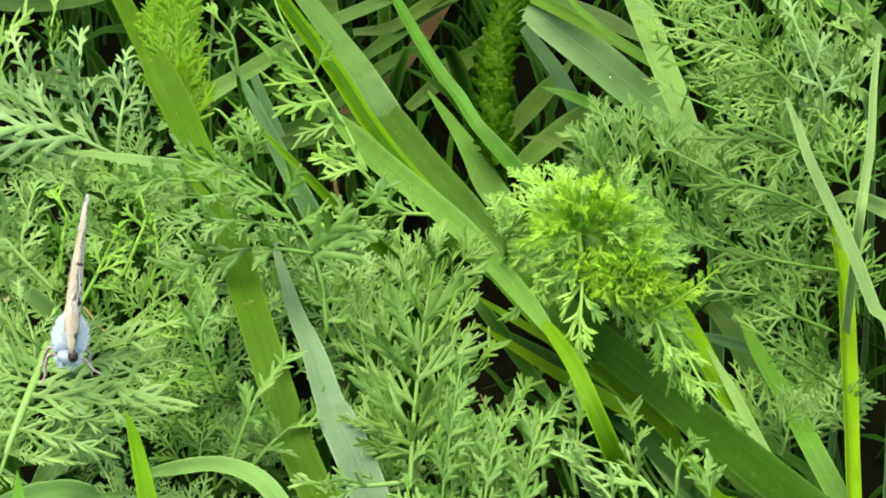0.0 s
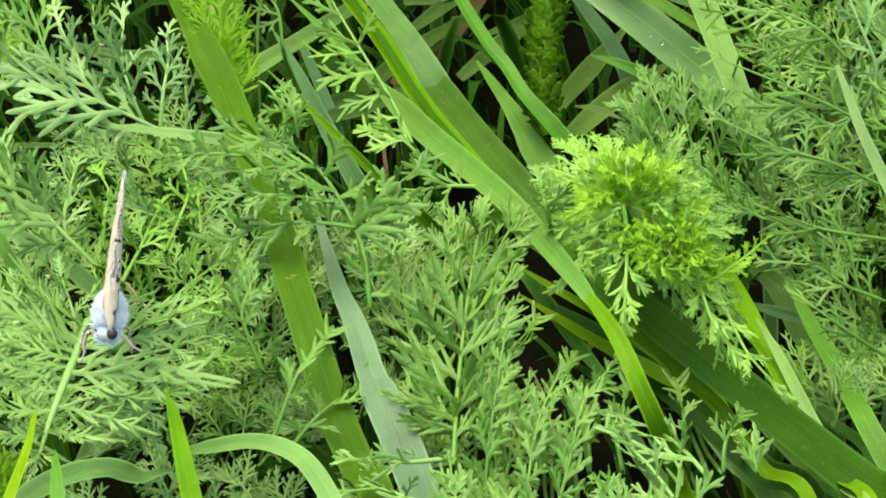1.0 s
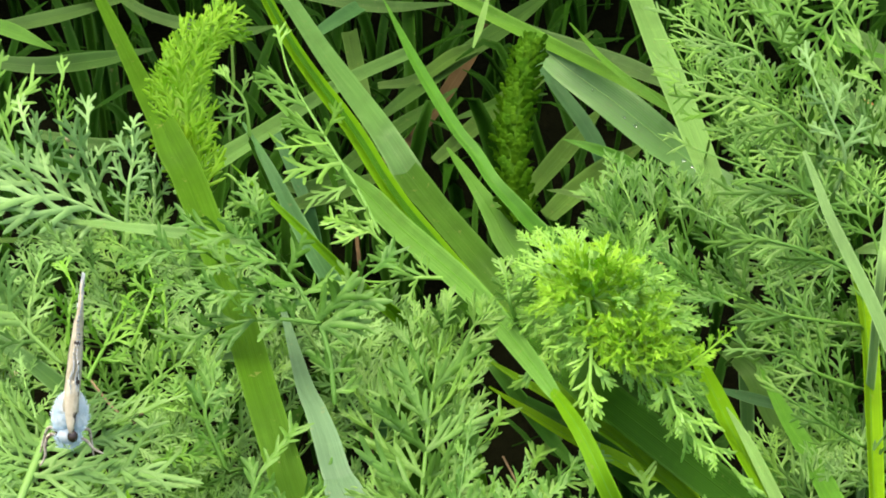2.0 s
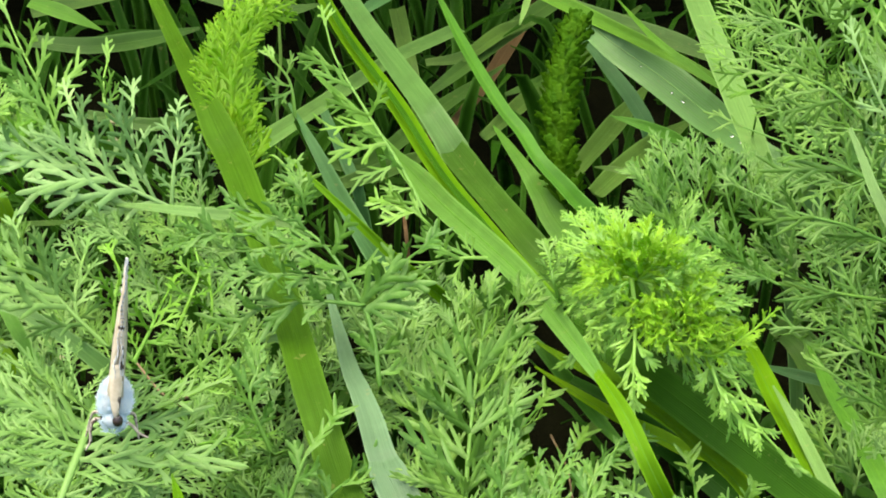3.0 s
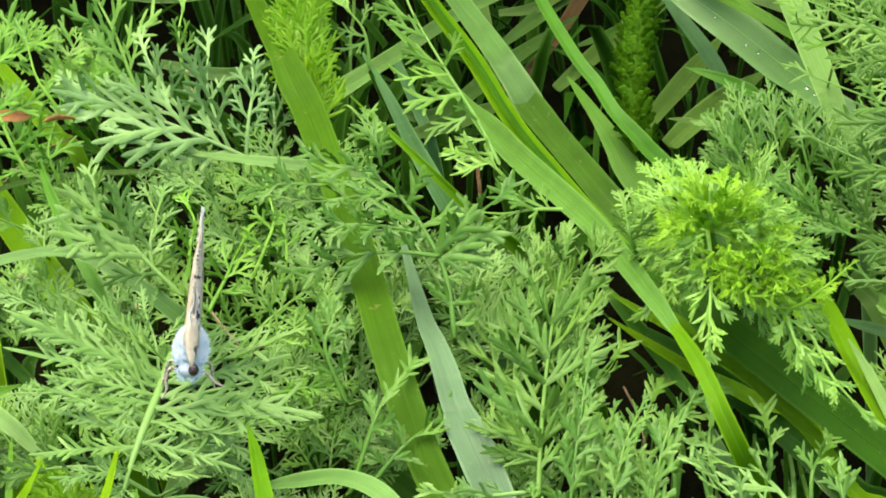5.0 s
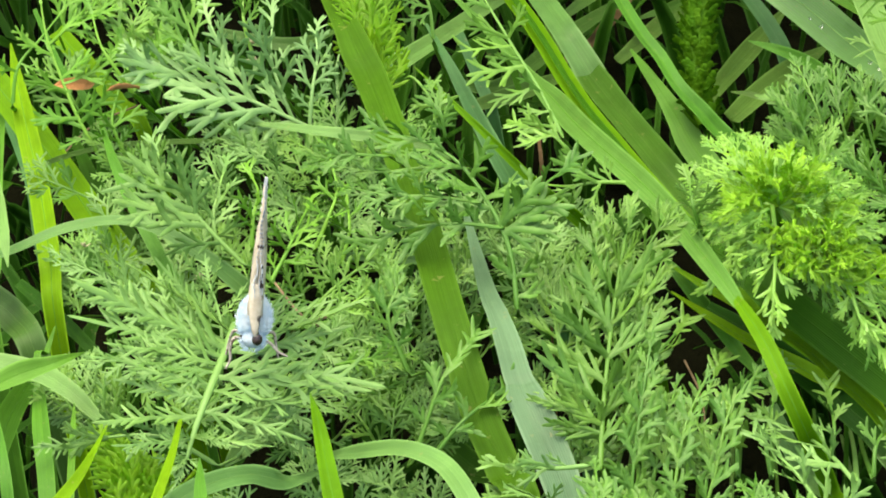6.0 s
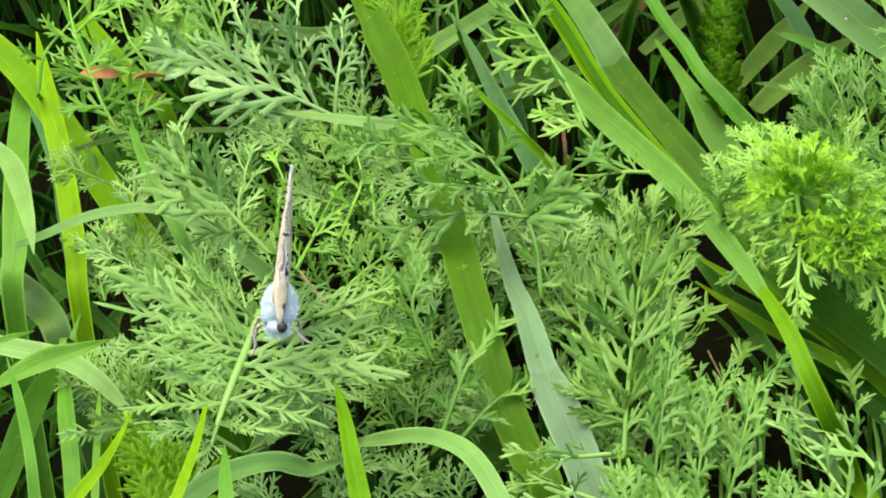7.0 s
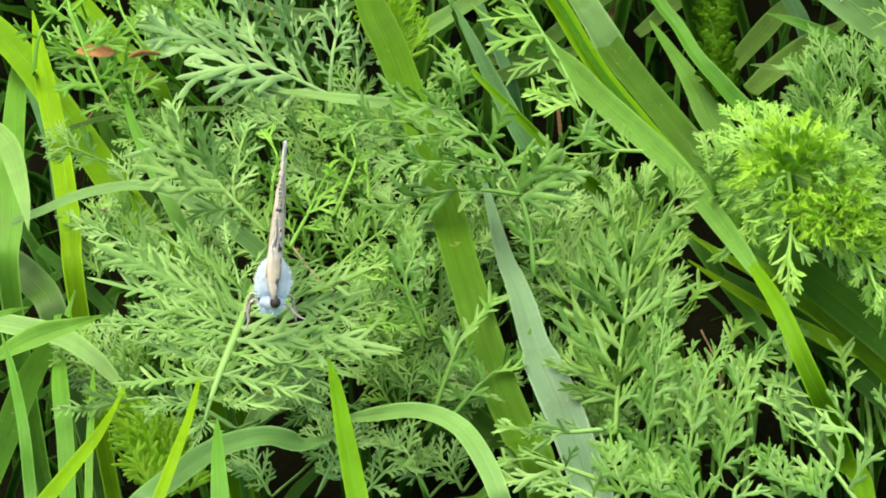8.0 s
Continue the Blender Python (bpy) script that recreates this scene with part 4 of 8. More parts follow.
blade("lime", [(-0.0831, 0.3397, 0.0844, 2.58), (-0.0777, 0.3318, 0.0837, 2.79), (-0.0722, 0.3253, 0.0812, 2.51), (-0.0675, 0.3188, 0.0789, 2.11)], "broad bright green grass blade standing upright")
blade("bright", [(-0.0811, 0.3226, 0.0985, 0.61), (-0.0747, 0.3077, 0.0981, 0.94), (-0.0696, 0.2986, 0.0961, 0.92)], "narrow bright green grass blade with a sharp tip")
blade("blue", [(-0.0925, 0.3376, 0.0743, 1.31), (-0.0848, 0.3185, 0.0737, 1.51), (-0.0811, 0.3047, 0.0702, 1.22)], "dull green grass blade lying in deep shade")
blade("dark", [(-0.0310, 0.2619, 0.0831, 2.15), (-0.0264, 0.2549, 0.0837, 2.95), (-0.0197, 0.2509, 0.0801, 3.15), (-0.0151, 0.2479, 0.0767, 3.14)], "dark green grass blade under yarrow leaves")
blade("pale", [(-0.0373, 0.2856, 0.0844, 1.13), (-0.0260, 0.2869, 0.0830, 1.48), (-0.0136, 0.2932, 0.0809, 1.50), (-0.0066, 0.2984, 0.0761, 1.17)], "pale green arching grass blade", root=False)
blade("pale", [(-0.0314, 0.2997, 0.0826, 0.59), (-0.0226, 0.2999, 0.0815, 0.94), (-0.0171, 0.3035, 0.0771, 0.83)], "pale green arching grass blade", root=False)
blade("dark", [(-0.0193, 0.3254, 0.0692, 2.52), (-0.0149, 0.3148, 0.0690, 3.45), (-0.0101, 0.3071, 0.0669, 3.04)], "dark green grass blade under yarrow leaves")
blade("pale", [(-0.0429, 0.2506, 0.0864, 2.09), (-0.0443, 0.2465, 0.0873, 2.89), (-0.0471, 0.2460, 0.0843, 2.59)], "pale green arching grass blade", root=False)
blade("pale", [(0.0202, 0.2891, 0.0698, 0.59), (0.0226, 0.2785, 0.0706, 1.72), (0.0290, 0.2659, 0.0682, 2.23), (0.0335, 0.2557, 0.0673, 2.07)], "dull olive grass blade low among leaves")
blade("bright", [(-0.0133, 0.2326, 0.0932, 0.15), (-0.0151, 0.2308, 0.0922, 0.78), (-0.0184, 0.2285, 0.0898, 1.07), (-0.0233, 0.2193, 0.0907, 0.99)], "narrow bright green grass blade with a sharp tip")
blade("bright", [(-0.0231, 0.2144, 0.1052, 0.14), (-0.0224, 0.2138, 0.1037, 0.45), (-0.0218, 0.2141, 0.1004, 0.64), (-0.0184, 0.2032, 0.1013, 0.59)], "narrow bright green grass blade with a sharp tip")
blade("bright", [(0.0024, 0.2764, 0.0909, 0.16), (0.0042, 0.2727, 0.0911, 1.29), (0.0071, 0.2713, 0.0875, 1.83), (0.0112, 0.2720, 0.0801, 1.64), (0.0159, 0.2676, 0.0766, 1.30)], "short bright green grass blade with a pointed tip", root=False)
blade("dull", [(0.0076, 0.3074, 0.0469, 0.63), (0.0109, 0.3132, 0.0463, 1.54), (0.0162, 0.3260, 0.0416, 1.59)], "dull green grass blade lying in deep shade", root=False)
blade("pale", [(0.0152, 0.2606, 0.0805, 1.29), (0.0172, 0.2569, 0.0774, 2.15), (0.0199, 0.2546, 0.0741, 2.15), (0.0241, 0.2443, 0.0736, 1.99)], "pale green arching grass blade")

# ---------------------------------------------------------------- the yarrow leaves
leaf("blue", "antler", [(-0.0388, 0.2846, 0.1040), (-0.0448, 0.2852, 0.1072), (-0.0505, 0.2861, 0.1096), (-0.0557, 0.2878, 0.1110), (-0.0597, 0.2902, 0.1116)], [(0.22, 9.0, -5.5, 0.4), (0.34, 10.0, -5.0, 1.6), (0.50, 10.2, -4.0, 2.2), (0.62, 8.9, -2.8, 4.3), (0.72, 6.3, -1.8, 4.7), (0.88, 2.6, -0.5, 3.0), (0.09, 7.6, -5.3, -2.4), (0.16, 4.4, 2.6, 0.0), (0.31, 6.4, 3.6, 0.9), (0.44, 6.8, 2.7, 3.3), (0.56, 6.2, 2.2, 2.7)], "bluish green yarrow leaf with broad forked fingers")
leaf("blue", "antler", [(-0.0413, 0.2861, 0.1032), (-0.0430, 0.2881, 0.1069), (-0.0445, 0.2918, 0.1099), (-0.0448, 0.2969, 0.1117)], [(0.33, 5.9, -1.9, 2.6), (0.58, 5.2, -1.3, 4.6), (0.71, 2.1, -0.9, 4.2), (0.38, 3.2, 3.3, 2.4), (0.54, 2.9, 2.3, 0.3), (0.21, 2.9, -1.0, -0.5)], "bluish green yarrow leaf with broad forked fingers")
leaf("blue", "antler", [(-0.0462, 0.2886, 0.1047), (-0.0482, 0.2902, 0.1085), (-0.0507, 0.2929, 0.1110), (-0.0526, 0.2969, 0.1122)], [(0.33, 4.4, -1.9, 0.1), (0.50, 4.8, 0.0, 1.2), (0.67, 1.8, 2.3, 3.3), (0.42, 3.2, 2.7, 2.3), (0.21, 3.1, 3.2, 0.0)], "bluish green yarrow leaf with broad forked fingers")
leaf("blue", "antler", [(-0.0396, 0.2846, 0.1042), (-0.0391, 0.2869, 0.1084), (-0.0387, 0.2900, 0.1104), (-0.0391, 0.2942, 0.1114)], [(0.33, 3.1, -2.7, 0.8), (0.58, 3.4, -2.1, 1.8), (0.67, 3.5, 0.6, 1.7), (0.54, 2.2, 2.0, 3.2), (0.38, 3.1, 2.5, 0.5), (0.21, 2.5, 2.0, -0.4), (0.17, 2.2, -2.5, 0.9)], "bluish green yarrow leaf with broad forked fingers")
leaf("blue", "antler", [(-0.0396, 0.3061, 0.0892), (-0.0393, 0.3082, 0.0930), (-0.0396, 0.3113, 0.0954), (-0.0392, 0.3159, 0.0968)], [(0.33, 2.7, -2.0, 2.5), (0.54, 3.0, -0.7, 2.3), (0.42, 3.0, 2.2, 2.8), (0.29, 2.4, 1.9, -1.0)], "bluish green yarrow leaf with broad forked fingers")
leaf("mid", "antler", [(-0.0521, 0.2956, 0.1023), (-0.0548, 0.2985, 0.1067), (-0.0570, 0.3024, 0.1110), (-0.0597, 0.3068, 0.1142), (-0.0619, 0.3116, 0.1164)], [(0.25, 4.6, -3.4, 0.4), (0.38, 5.2, -4.2, 2.1), (0.50, 5.3, -4.4, 3.6), (0.31, 4.1, 3.3, -0.0), (0.41, 4.4, 5.8, 1.4), (0.56, 3.4, 4.4, 0.8), (0.12, 4.4, -2.5, -0.1), (0.72, 3.5, -3.1, 2.9), (0.69, 2.4, 3.8, 2.5)], "light green yarrow leaf with long forked fingers")
leaf("mid", "antler", [(-0.0479, 0.2985, 0.1056), (-0.0489, 0.3004, 0.1091), (-0.0493, 0.3035, 0.1109), (-0.0492, 0.3079, 0.1115)], [(0.33, 2.4, 2.5, 0.7), (0.50, 2.4, -0.1, 2.5), (0.46, 2.0, 1.9, 2.9)], "light green yarrow leaf with long forked fingers")
leaf("bright", "antler", [(-0.0671, 0.2896, 0.0975), (-0.0697, 0.2926, 0.1010), (-0.0718, 0.2962, 0.1038), (-0.0743, 0.3014, 0.1072), (-0.0759, 0.3071, 0.1096)], [(0.25, 1.9, -5.2, 2.4), (0.19, 4.1, -3.5, 0.8), (0.28, -0.0, 3.8, 2.3), (0.22, 1.4, 6.7, 2.6), (0.44, 3.6, -3.8, 2.4), (0.53, 1.1, 5.3, 1.8), (0.66, 2.7, -3.2, 2.5), (0.72, 1.5, 5.0, 1.4), (0.50, -1.0, 7.4, 0.4), (0.12, 0.9, -3.9, -0.7)], "light green yarrow leaf with long forked fingers")
leaf("bright", "antler", [(-0.0627, 0.2876, 0.0967), (-0.0641, 0.2885, 0.1003), (-0.0649, 0.2905, 0.1024), (-0.0643, 0.2949, 0.1045)], [(0.33, 1.9, -2.6, 1.9), (0.54, 1.6, 4.4, 1.1), (0.50, 2.2, -1.3, 2.6), (0.29, 1.3, 2.6, -0.1)], "light green yarrow leaf with long forked fingers")
leaf("bright", "antler", [(-0.0783, 0.2943, 0.1017), (-0.0775, 0.2973, 0.1057), (-0.0752, 0.3014, 0.1072), (-0.0731, 0.3069, 0.1080)], [(0.29, 0.0, -2.8, 2.6), (0.38, -0.2, 3.1, 0.2), (0.54, 0.3, -3.2, 1.5), (0.67, -0.1, 3.4, 0.1)], "light green yarrow leaf with long forked fingers")
leaf("bright", "antler", [(-0.0626, 0.2944, 0.1031), (-0.0649, 0.2956, 0.1066), (-0.0668, 0.2979, 0.1085), (-0.0684, 0.3025, 0.1106)], [(0.33, -0.5, -2.4, 0.5), (0.46, 1.1, 2.9, -0.2), (0.67, 0.2, -1.8, 2.8), (0.21, 0.5, 2.9, 2.3)], "light green yarrow leaf with long forked fingers")
leaf("grey", "antler", [(-0.0446, 0.2604, 0.1018), (-0.0488, 0.2628, 0.1053), (-0.0518, 0.2656, 0.1076), (-0.0542, 0.2691, 0.1089), (-0.0560, 0.2732, 0.1094)], [(0.41, 6.8, -5.1, 4.2), (0.50, 7.4, -2.4, 3.5), (0.62, 4.0, -0.8, 3.3), (0.34, 7.1, -7.1, 3.6), (0.50, 3.9, 1.8, 3.5), (0.44, 4.9, 2.9, 4.1), (0.38, 4.0, 3.2, 2.4), (0.28, 5.7, -6.2, 3.5), (0.16, 4.3, -4.7, 0.2)], "grey-green yarrow leaf with long forked fingers")
leaf("grey", "antler", [(-0.0478, 0.2622, 0.1018), (-0.0487, 0.2651, 0.1049), (-0.0485, 0.2689, 0.1062), (-0.0484, 0.2738, 0.1060)], [(0.33, 4.4, -1.2, 1.2), (0.46, 3.9, 2.1, 1.1), (0.58, 1.8, -1.2, 1.9), (0.29, 2.9, 3.1, -0.5), (0.17, 1.1, 3.7, 2.2)], "grey-green yarrow leaf with long forked fingers")
leaf("bright", "antler", [(-0.0416, 0.2574, 0.1015), (-0.0398, 0.2612, 0.1034), (-0.0390, 0.2657, 0.1036), (-0.0386, 0.2711, 0.1022)], [(0.33, 0.5, -2.7, 2.9), (0.46, 2.4, -2.2, 1.8), (0.38, 2.4, 2.9, 0.8), (0.54, 1.3, 3.1, 2.3), (0.21, 2.5, 2.9, -0.7), (0.67, 1.2, -0.8, 3.0), (0.12, 1.5, -2.3, 0.7)], "grey-green yarrow leaf with long forked fingers")
leaf("bright", "antler", [(-0.0442, 0.2627, 0.1024), (-0.0440, 0.2652, 0.1054), (-0.0437, 0.2684, 0.1063), (-0.0450, 0.2725, 0.1059)], [(0.29, 2.8, -1.7, 2.5), (0.46, 1.3, 1.3, 2.8), (0.33, 1.1, 1.9, 1.0), (0.21, 1.8, -1.6, 2.5)], "grey-green yarrow leaf with long forked fingers")
leaf("bright", "antler", [(-0.0375, 0.2658, 0.0999), (-0.0359, 0.2685, 0.1027), (-0.0351, 0.2721, 0.1041), (-0.0364, 0.2774, 0.1054)], [(0.33, -0.0, -2.6, 1.8), (0.54, 1.9, -2.9, 0.9), (0.58, 1.3, 2.1, 2.2), (0.33, 0.8, 2.8, 2.2), (0.67, 1.3, -1.3, 4.3)], "bright yellow-green feathery yarrow leaf")
leaf("bright", "antler", [(-0.0343, 0.2653, 0.0985), (-0.0335, 0.2682, 0.1013), (-0.0343, 0.2737, 0.1014)], [(0.44, 0.6, -1.8, 2.7), (0.69, 1.3, 2.2, 1.1), (0.44, 0.2, 2.7, 1.0), (0.81, 0.3, -0.5, 3.4)], "bright yellow-green feathery yarrow leaf")
leaf("grey", "comb", [(-0.0414, 0.2340, 0.1142), (-0.0419, 0.2287, 0.1140), (-0.0427, 0.2241, 0.1135), (-0.0437, 0.2201, 0.1121), (-0.0446, 0.2168, 0.1101)], [(0.06, -1.0, 10.7, 8.2), (0.16, -2.3, 15.9, 6.7), (0.19, 0.3, 16.0, 6.8), (0.25, 1.8, 15.0, 5.8), (0.31, 2.4, 10.9, 4.5), (0.38, 4.0, 12.3, 3.6), (0.47, 3.5, 9.9, 2.8), (0.56, 2.5, 9.1, 1.3), (0.69, 4.4, 10.3, 3.2), (0.84, 3.6, 7.1, 3.3), (0.06, -3.3, -10.6, 2.1), (0.16, -3.9, -15.3, 2.9), (0.22, -4.8, -12.6, 0.3), (0.31, -3.0, -16.8, 1.7), (0.41, -3.0, -16.1, -0.5), (0.50, -1.8, -12.7, -2.1), (0.66, -1.7, -10.7, -0.5), (0.81, -1.3, -7.8, -2.3), (0.03, -3.6, -6.3, 3.7), (0.84, 0.2, 3.1, 3.9), (0.84, -1.3, -3.8, 2.7), (0.97, 2.2, 2.7, 3.2), (0.97, 3.0, 1.2, 1.6), (0.97, 1.6, -3.1, 1.0), (0.81, 0.5, -5.1, 0.8)], "grey-green feathery yarrow leaf that carries the butterfly", stalk=0.8, fat=0.4)
leaf("grey", "comb", [(-0.0426, 0.2281, 0.1104), (-0.0425, 0.2309, 0.1122), (-0.0431, 0.2354, 0.1139), (-0.0451, 0.2413, 0.1147)], [(0.62, 4.3, -5.9, 6.7), (0.58, 2.9, -10.7, 5.5), (0.79, 2.8, -1.3, 6.4), (0.92, 1.3, 2.8, 2.7), (0.50, 1.2, -9.4, 4.6), (0.33, 1.2, -11.2, 2.2), (0.67, 2.4, 4.2, 1.0)], "grey-green feathery yarrow leaf spread flat")
frond("grey", "comb2", [(-0.0415, 0.2312, 0.1043), (-0.0362, 0.2330, 0.1046), (-0.0318, 0.2357, 0.1038), (-0.0277, 0.2399, 0.1022)], 4.5, 7, "grey-green feathery yarrow leaf spread flat", ang=(62, 36))
frond("grey", "comb2", [(-0.0443, 0.2274, 0.1068), (-0.0393, 0.2287, 0.1056), (-0.0350, 0.2307, 0.1027), (-0.0309, 0.2331, 0.0978)], 4.2, 6, "grey-green feathery yarrow leaf spread flat", ang=(62, 36))
frond("grey", "comb2", [(-0.0394, 0.2364, 0.1069), (-0.0346, 0.2376, 0.1073), (-0.0301, 0.2403, 0.1070), (-0.0262, 0.2431, 0.1043)], 3.8, 7, "grey-green feathery yarrow leaf spread flat", ang=(58, 34))
frond("mid", "comb2", [(-0.0372, 0.2405, 0.1082), (-0.0338, 0.2423, 0.1082), (-0.0305, 0.2458, 0.1077), (-0.0273, 0.2513, 0.1069)], 3.7, 7, "grey-green feathery yarrow leaf spread flat", ang=(58, 34))
frond("mid", "comb2", [(-0.0364, 0.2399, 0.1040), (-0.0322, 0.2409, 0.1039), (-0.0283, 0.2428, 0.1022), (-0.0250, 0.2463, 0.1001)], 3.6, 6, "grey-green feathery yarrow leaf spread flat", ang=(58, 34))
frond("bright", "bit", [(-0.0314, 0.2356, 0.1073), (-0.0276, 0.2348, 0.1087), (-0.0243, 0.2369, 0.1075)], 2.0, 5, "bright yellow-green feathery yarrow leaf", ang=(45, 28))
leaf("grey", "comb2", [(-0.0441, 0.2294, 0.0986), (-0.0494, 0.2306, 0.1015), (-0.0544, 0.2313, 0.1013), (-0.0616, 0.2321, 0.0993)], [(0.17, 1.1, -3.4, 0.5), (0.33, 3.7, 0.6, 3.1), (0.46, 2.4, -3.0, 2.0), (0.62, 2.6, 1.6, 3.4), (0.75, 3.7, 0.1, 3.9), (0.75, 4.6, -2.1, 3.8), (0.21, 4.4, 0.0, -0.6)], "grey-green feathery yarrow leaf spread flat")
frond("grey", "comb2", [(-0.0421, 0.2421, 0.1039), (-0.0468, 0.2427, 0.1066), (-0.0513, 0.2446, 0.1082), (-0.0567, 0.2478, 0.1090)], 5.0, 8, "grey-green feathery yarrow leaf spread flat", ang=(62, 36))
frond("grey", "comb2", [(-0.0501, 0.2458, 0.1042), (-0.0542, 0.2467, 0.1074), (-0.0581, 0.2487, 0.1091), (-0.0630, 0.2516, 0.1097)], 4.7, 7, "grey-green feathery yarrow leaf spread flat", ang=(62, 36))
frond("grey", "comb2", [(-0.0451, 0.2406, 0.1028), (-0.0499, 0.2402, 0.1043), (-0.0549, 0.2405, 0.1041), (-0.0607, 0.2420, 0.1029)], 4.1, 7, "grey-green feathery yarrow leaf spread flat", ang=(58, 34))
frond("mid", "comb2", [(-0.0359, 0.2517, 0.1025), (-0.0334, 0.2536, 0.1041), (-0.0304, 0.2570, 0.1046), (-0.0283, 0.2617, 0.1042)], 3.7, 7, "soft green feathery yarrow leaf low in the patch", ang=(58, 34))
frond("mid", "comb2", [(-0.0278, 0.2508, 0.0998), (-0.0290, 0.2527, 0.1031), (-0.0278, 0.2562, 0.1052), (-0.0261, 0.2606, 0.1058)], 3.7, 7, "soft green feathery yarrow leaf low in the patch", ang=(58, 34))
leaf("deep", "bit", [(-0.0125, 0.2434, 0.1075), (-0.0137, 0.2495, 0.1128), (-0.0177, 0.2556, 0.1172), (-0.0220, 0.2604, 0.1180), (-0.0281, 0.2648, 0.1173)], [(0.50, 0.9, 3.8, 3.1), (0.56, 0.9, 1.1, 3.2), (0.69, 2.1, 0.6, 1.9), (0.81, 1.9, 1.0, 1.8), (0.91, 0.9, 0.9, 2.3), (0.97, 1.6, 0.1, 2.7), (0.44, 2.7, -3.8, 2.9), (0.56, 1.7, -3.9, 3.1), (0.72, 1.2, -3.8, 2.8), (0.84, 1.7, -3.3, 3.1), (0.38, 1.4, -4.0, 1.2), (0.41, -0.9, 3.9, 2.1), (0.31, 1.6, 5.9, 2.9), (0.28, 0.9, 6.8, 1.6), (0.28, -0.9, 5.4, 1.0), (0.22, 0.4, 2.6, 0.1), (0.12, 1.6, 3.1, 0.3), (0.06, 0.6, 3.3, 0.0), (0.12, 2.9, -2.0, 0.7)], "dark green feathery yarrow leaf before a broad grass blade", stalk=0.7)
leaf("deep", "bit", [(-0.0143, 0.2505, 0.1140), (-0.0185, 0.2503, 0.1148), (-0.0235, 0.2508, 0.1141), (-0.0288, 0.2520, 0.1116)], [(0.33, 1.6, 1.3, 2.6), (0.50, 2.2, 1.1, 3.5), (0.67, 2.8, 1.9, 1.0), (0.33, 2.4, -2.1, 0.2), (0.54, 4.1, -2.6, -0.5), (0.79, 1.6, 1.3, 2.8), (0.83, 3.6, -1.5, 1.1), (0.21, 1.3, 2.2, 0.7)], "dark green feathery yarrow leaf before a broad grass blade", stalk=0.6)
leaf("deep", "bit", [(-0.0139, 0.2513, 0.1115), (-0.0119, 0.2532, 0.1146), (-0.0100, 0.2558, 0.1157), (-0.0079, 0.2593, 0.1153)], [(0.33, 1.8, -2.9, 0.6), (0.50, 1.6, -2.4, 1.2), (0.46, 2.2, 3.6, 0.8), (0.38, 1.0, 4.3, 1.6), (0.67, 0.5, -0.7, 2.9), (0.21, 0.3, 3.2, -1.2)], "dark green feathery yarrow leaf before a broad grass blade", stalk=0.6)
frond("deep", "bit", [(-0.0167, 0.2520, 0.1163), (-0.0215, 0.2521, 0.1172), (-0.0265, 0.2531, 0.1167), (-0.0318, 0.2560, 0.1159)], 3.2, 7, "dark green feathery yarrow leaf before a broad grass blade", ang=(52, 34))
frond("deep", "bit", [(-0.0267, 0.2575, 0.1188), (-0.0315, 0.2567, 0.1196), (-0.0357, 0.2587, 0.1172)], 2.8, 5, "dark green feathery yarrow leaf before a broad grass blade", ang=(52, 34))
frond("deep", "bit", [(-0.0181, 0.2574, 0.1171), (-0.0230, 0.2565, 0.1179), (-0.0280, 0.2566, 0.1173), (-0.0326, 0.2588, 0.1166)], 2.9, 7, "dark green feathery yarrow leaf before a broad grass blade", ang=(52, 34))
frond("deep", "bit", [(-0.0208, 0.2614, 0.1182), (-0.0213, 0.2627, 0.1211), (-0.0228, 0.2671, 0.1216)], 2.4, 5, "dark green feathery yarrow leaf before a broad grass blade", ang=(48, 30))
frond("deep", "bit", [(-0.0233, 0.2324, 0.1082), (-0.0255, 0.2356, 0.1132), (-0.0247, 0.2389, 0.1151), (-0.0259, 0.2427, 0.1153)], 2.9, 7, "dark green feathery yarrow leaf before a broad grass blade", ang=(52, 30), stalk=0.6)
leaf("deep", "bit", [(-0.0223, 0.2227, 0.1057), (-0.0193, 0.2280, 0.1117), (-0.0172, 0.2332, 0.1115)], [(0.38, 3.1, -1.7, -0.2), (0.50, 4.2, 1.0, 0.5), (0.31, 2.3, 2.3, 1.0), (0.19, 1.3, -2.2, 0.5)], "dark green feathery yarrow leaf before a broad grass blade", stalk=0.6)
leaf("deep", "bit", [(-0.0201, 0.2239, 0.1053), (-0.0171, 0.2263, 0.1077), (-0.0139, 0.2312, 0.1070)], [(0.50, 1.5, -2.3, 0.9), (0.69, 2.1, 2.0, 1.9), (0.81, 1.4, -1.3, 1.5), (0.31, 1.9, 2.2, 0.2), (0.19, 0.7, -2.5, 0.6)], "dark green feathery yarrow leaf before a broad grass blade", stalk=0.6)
frond("grey", "comb2", [(-0.0264, 0.2588, 0.0934), (-0.0288, 0.2612, 0.0982), (-0.0297, 0.2651, 0.1018), (-0.0283, 0.2697, 0.1032)], 4.1, 6, "soft green feathery yarrow leaf low in the patch", ang=(58, 34))
frond("grey", "comb2", [(-0.0249, 0.2509, 0.0898), (-0.0260, 0.2537, 0.0942), (-0.0269, 0.2596, 0.0961)], 4.0, 6, "soft green feathery yarrow leaf low in the patch", ang=(58, 34))
frond("grey", "comb2", [(-0.0204, 0.2599, 0.0874), (-0.0208, 0.2625, 0.0920), (-0.0215, 0.2665, 0.0956), (-0.0229, 0.2714, 0.0978)], 4.1, 6, "soft green feathery yarrow leaf low in the patch", ang=(58, 34))
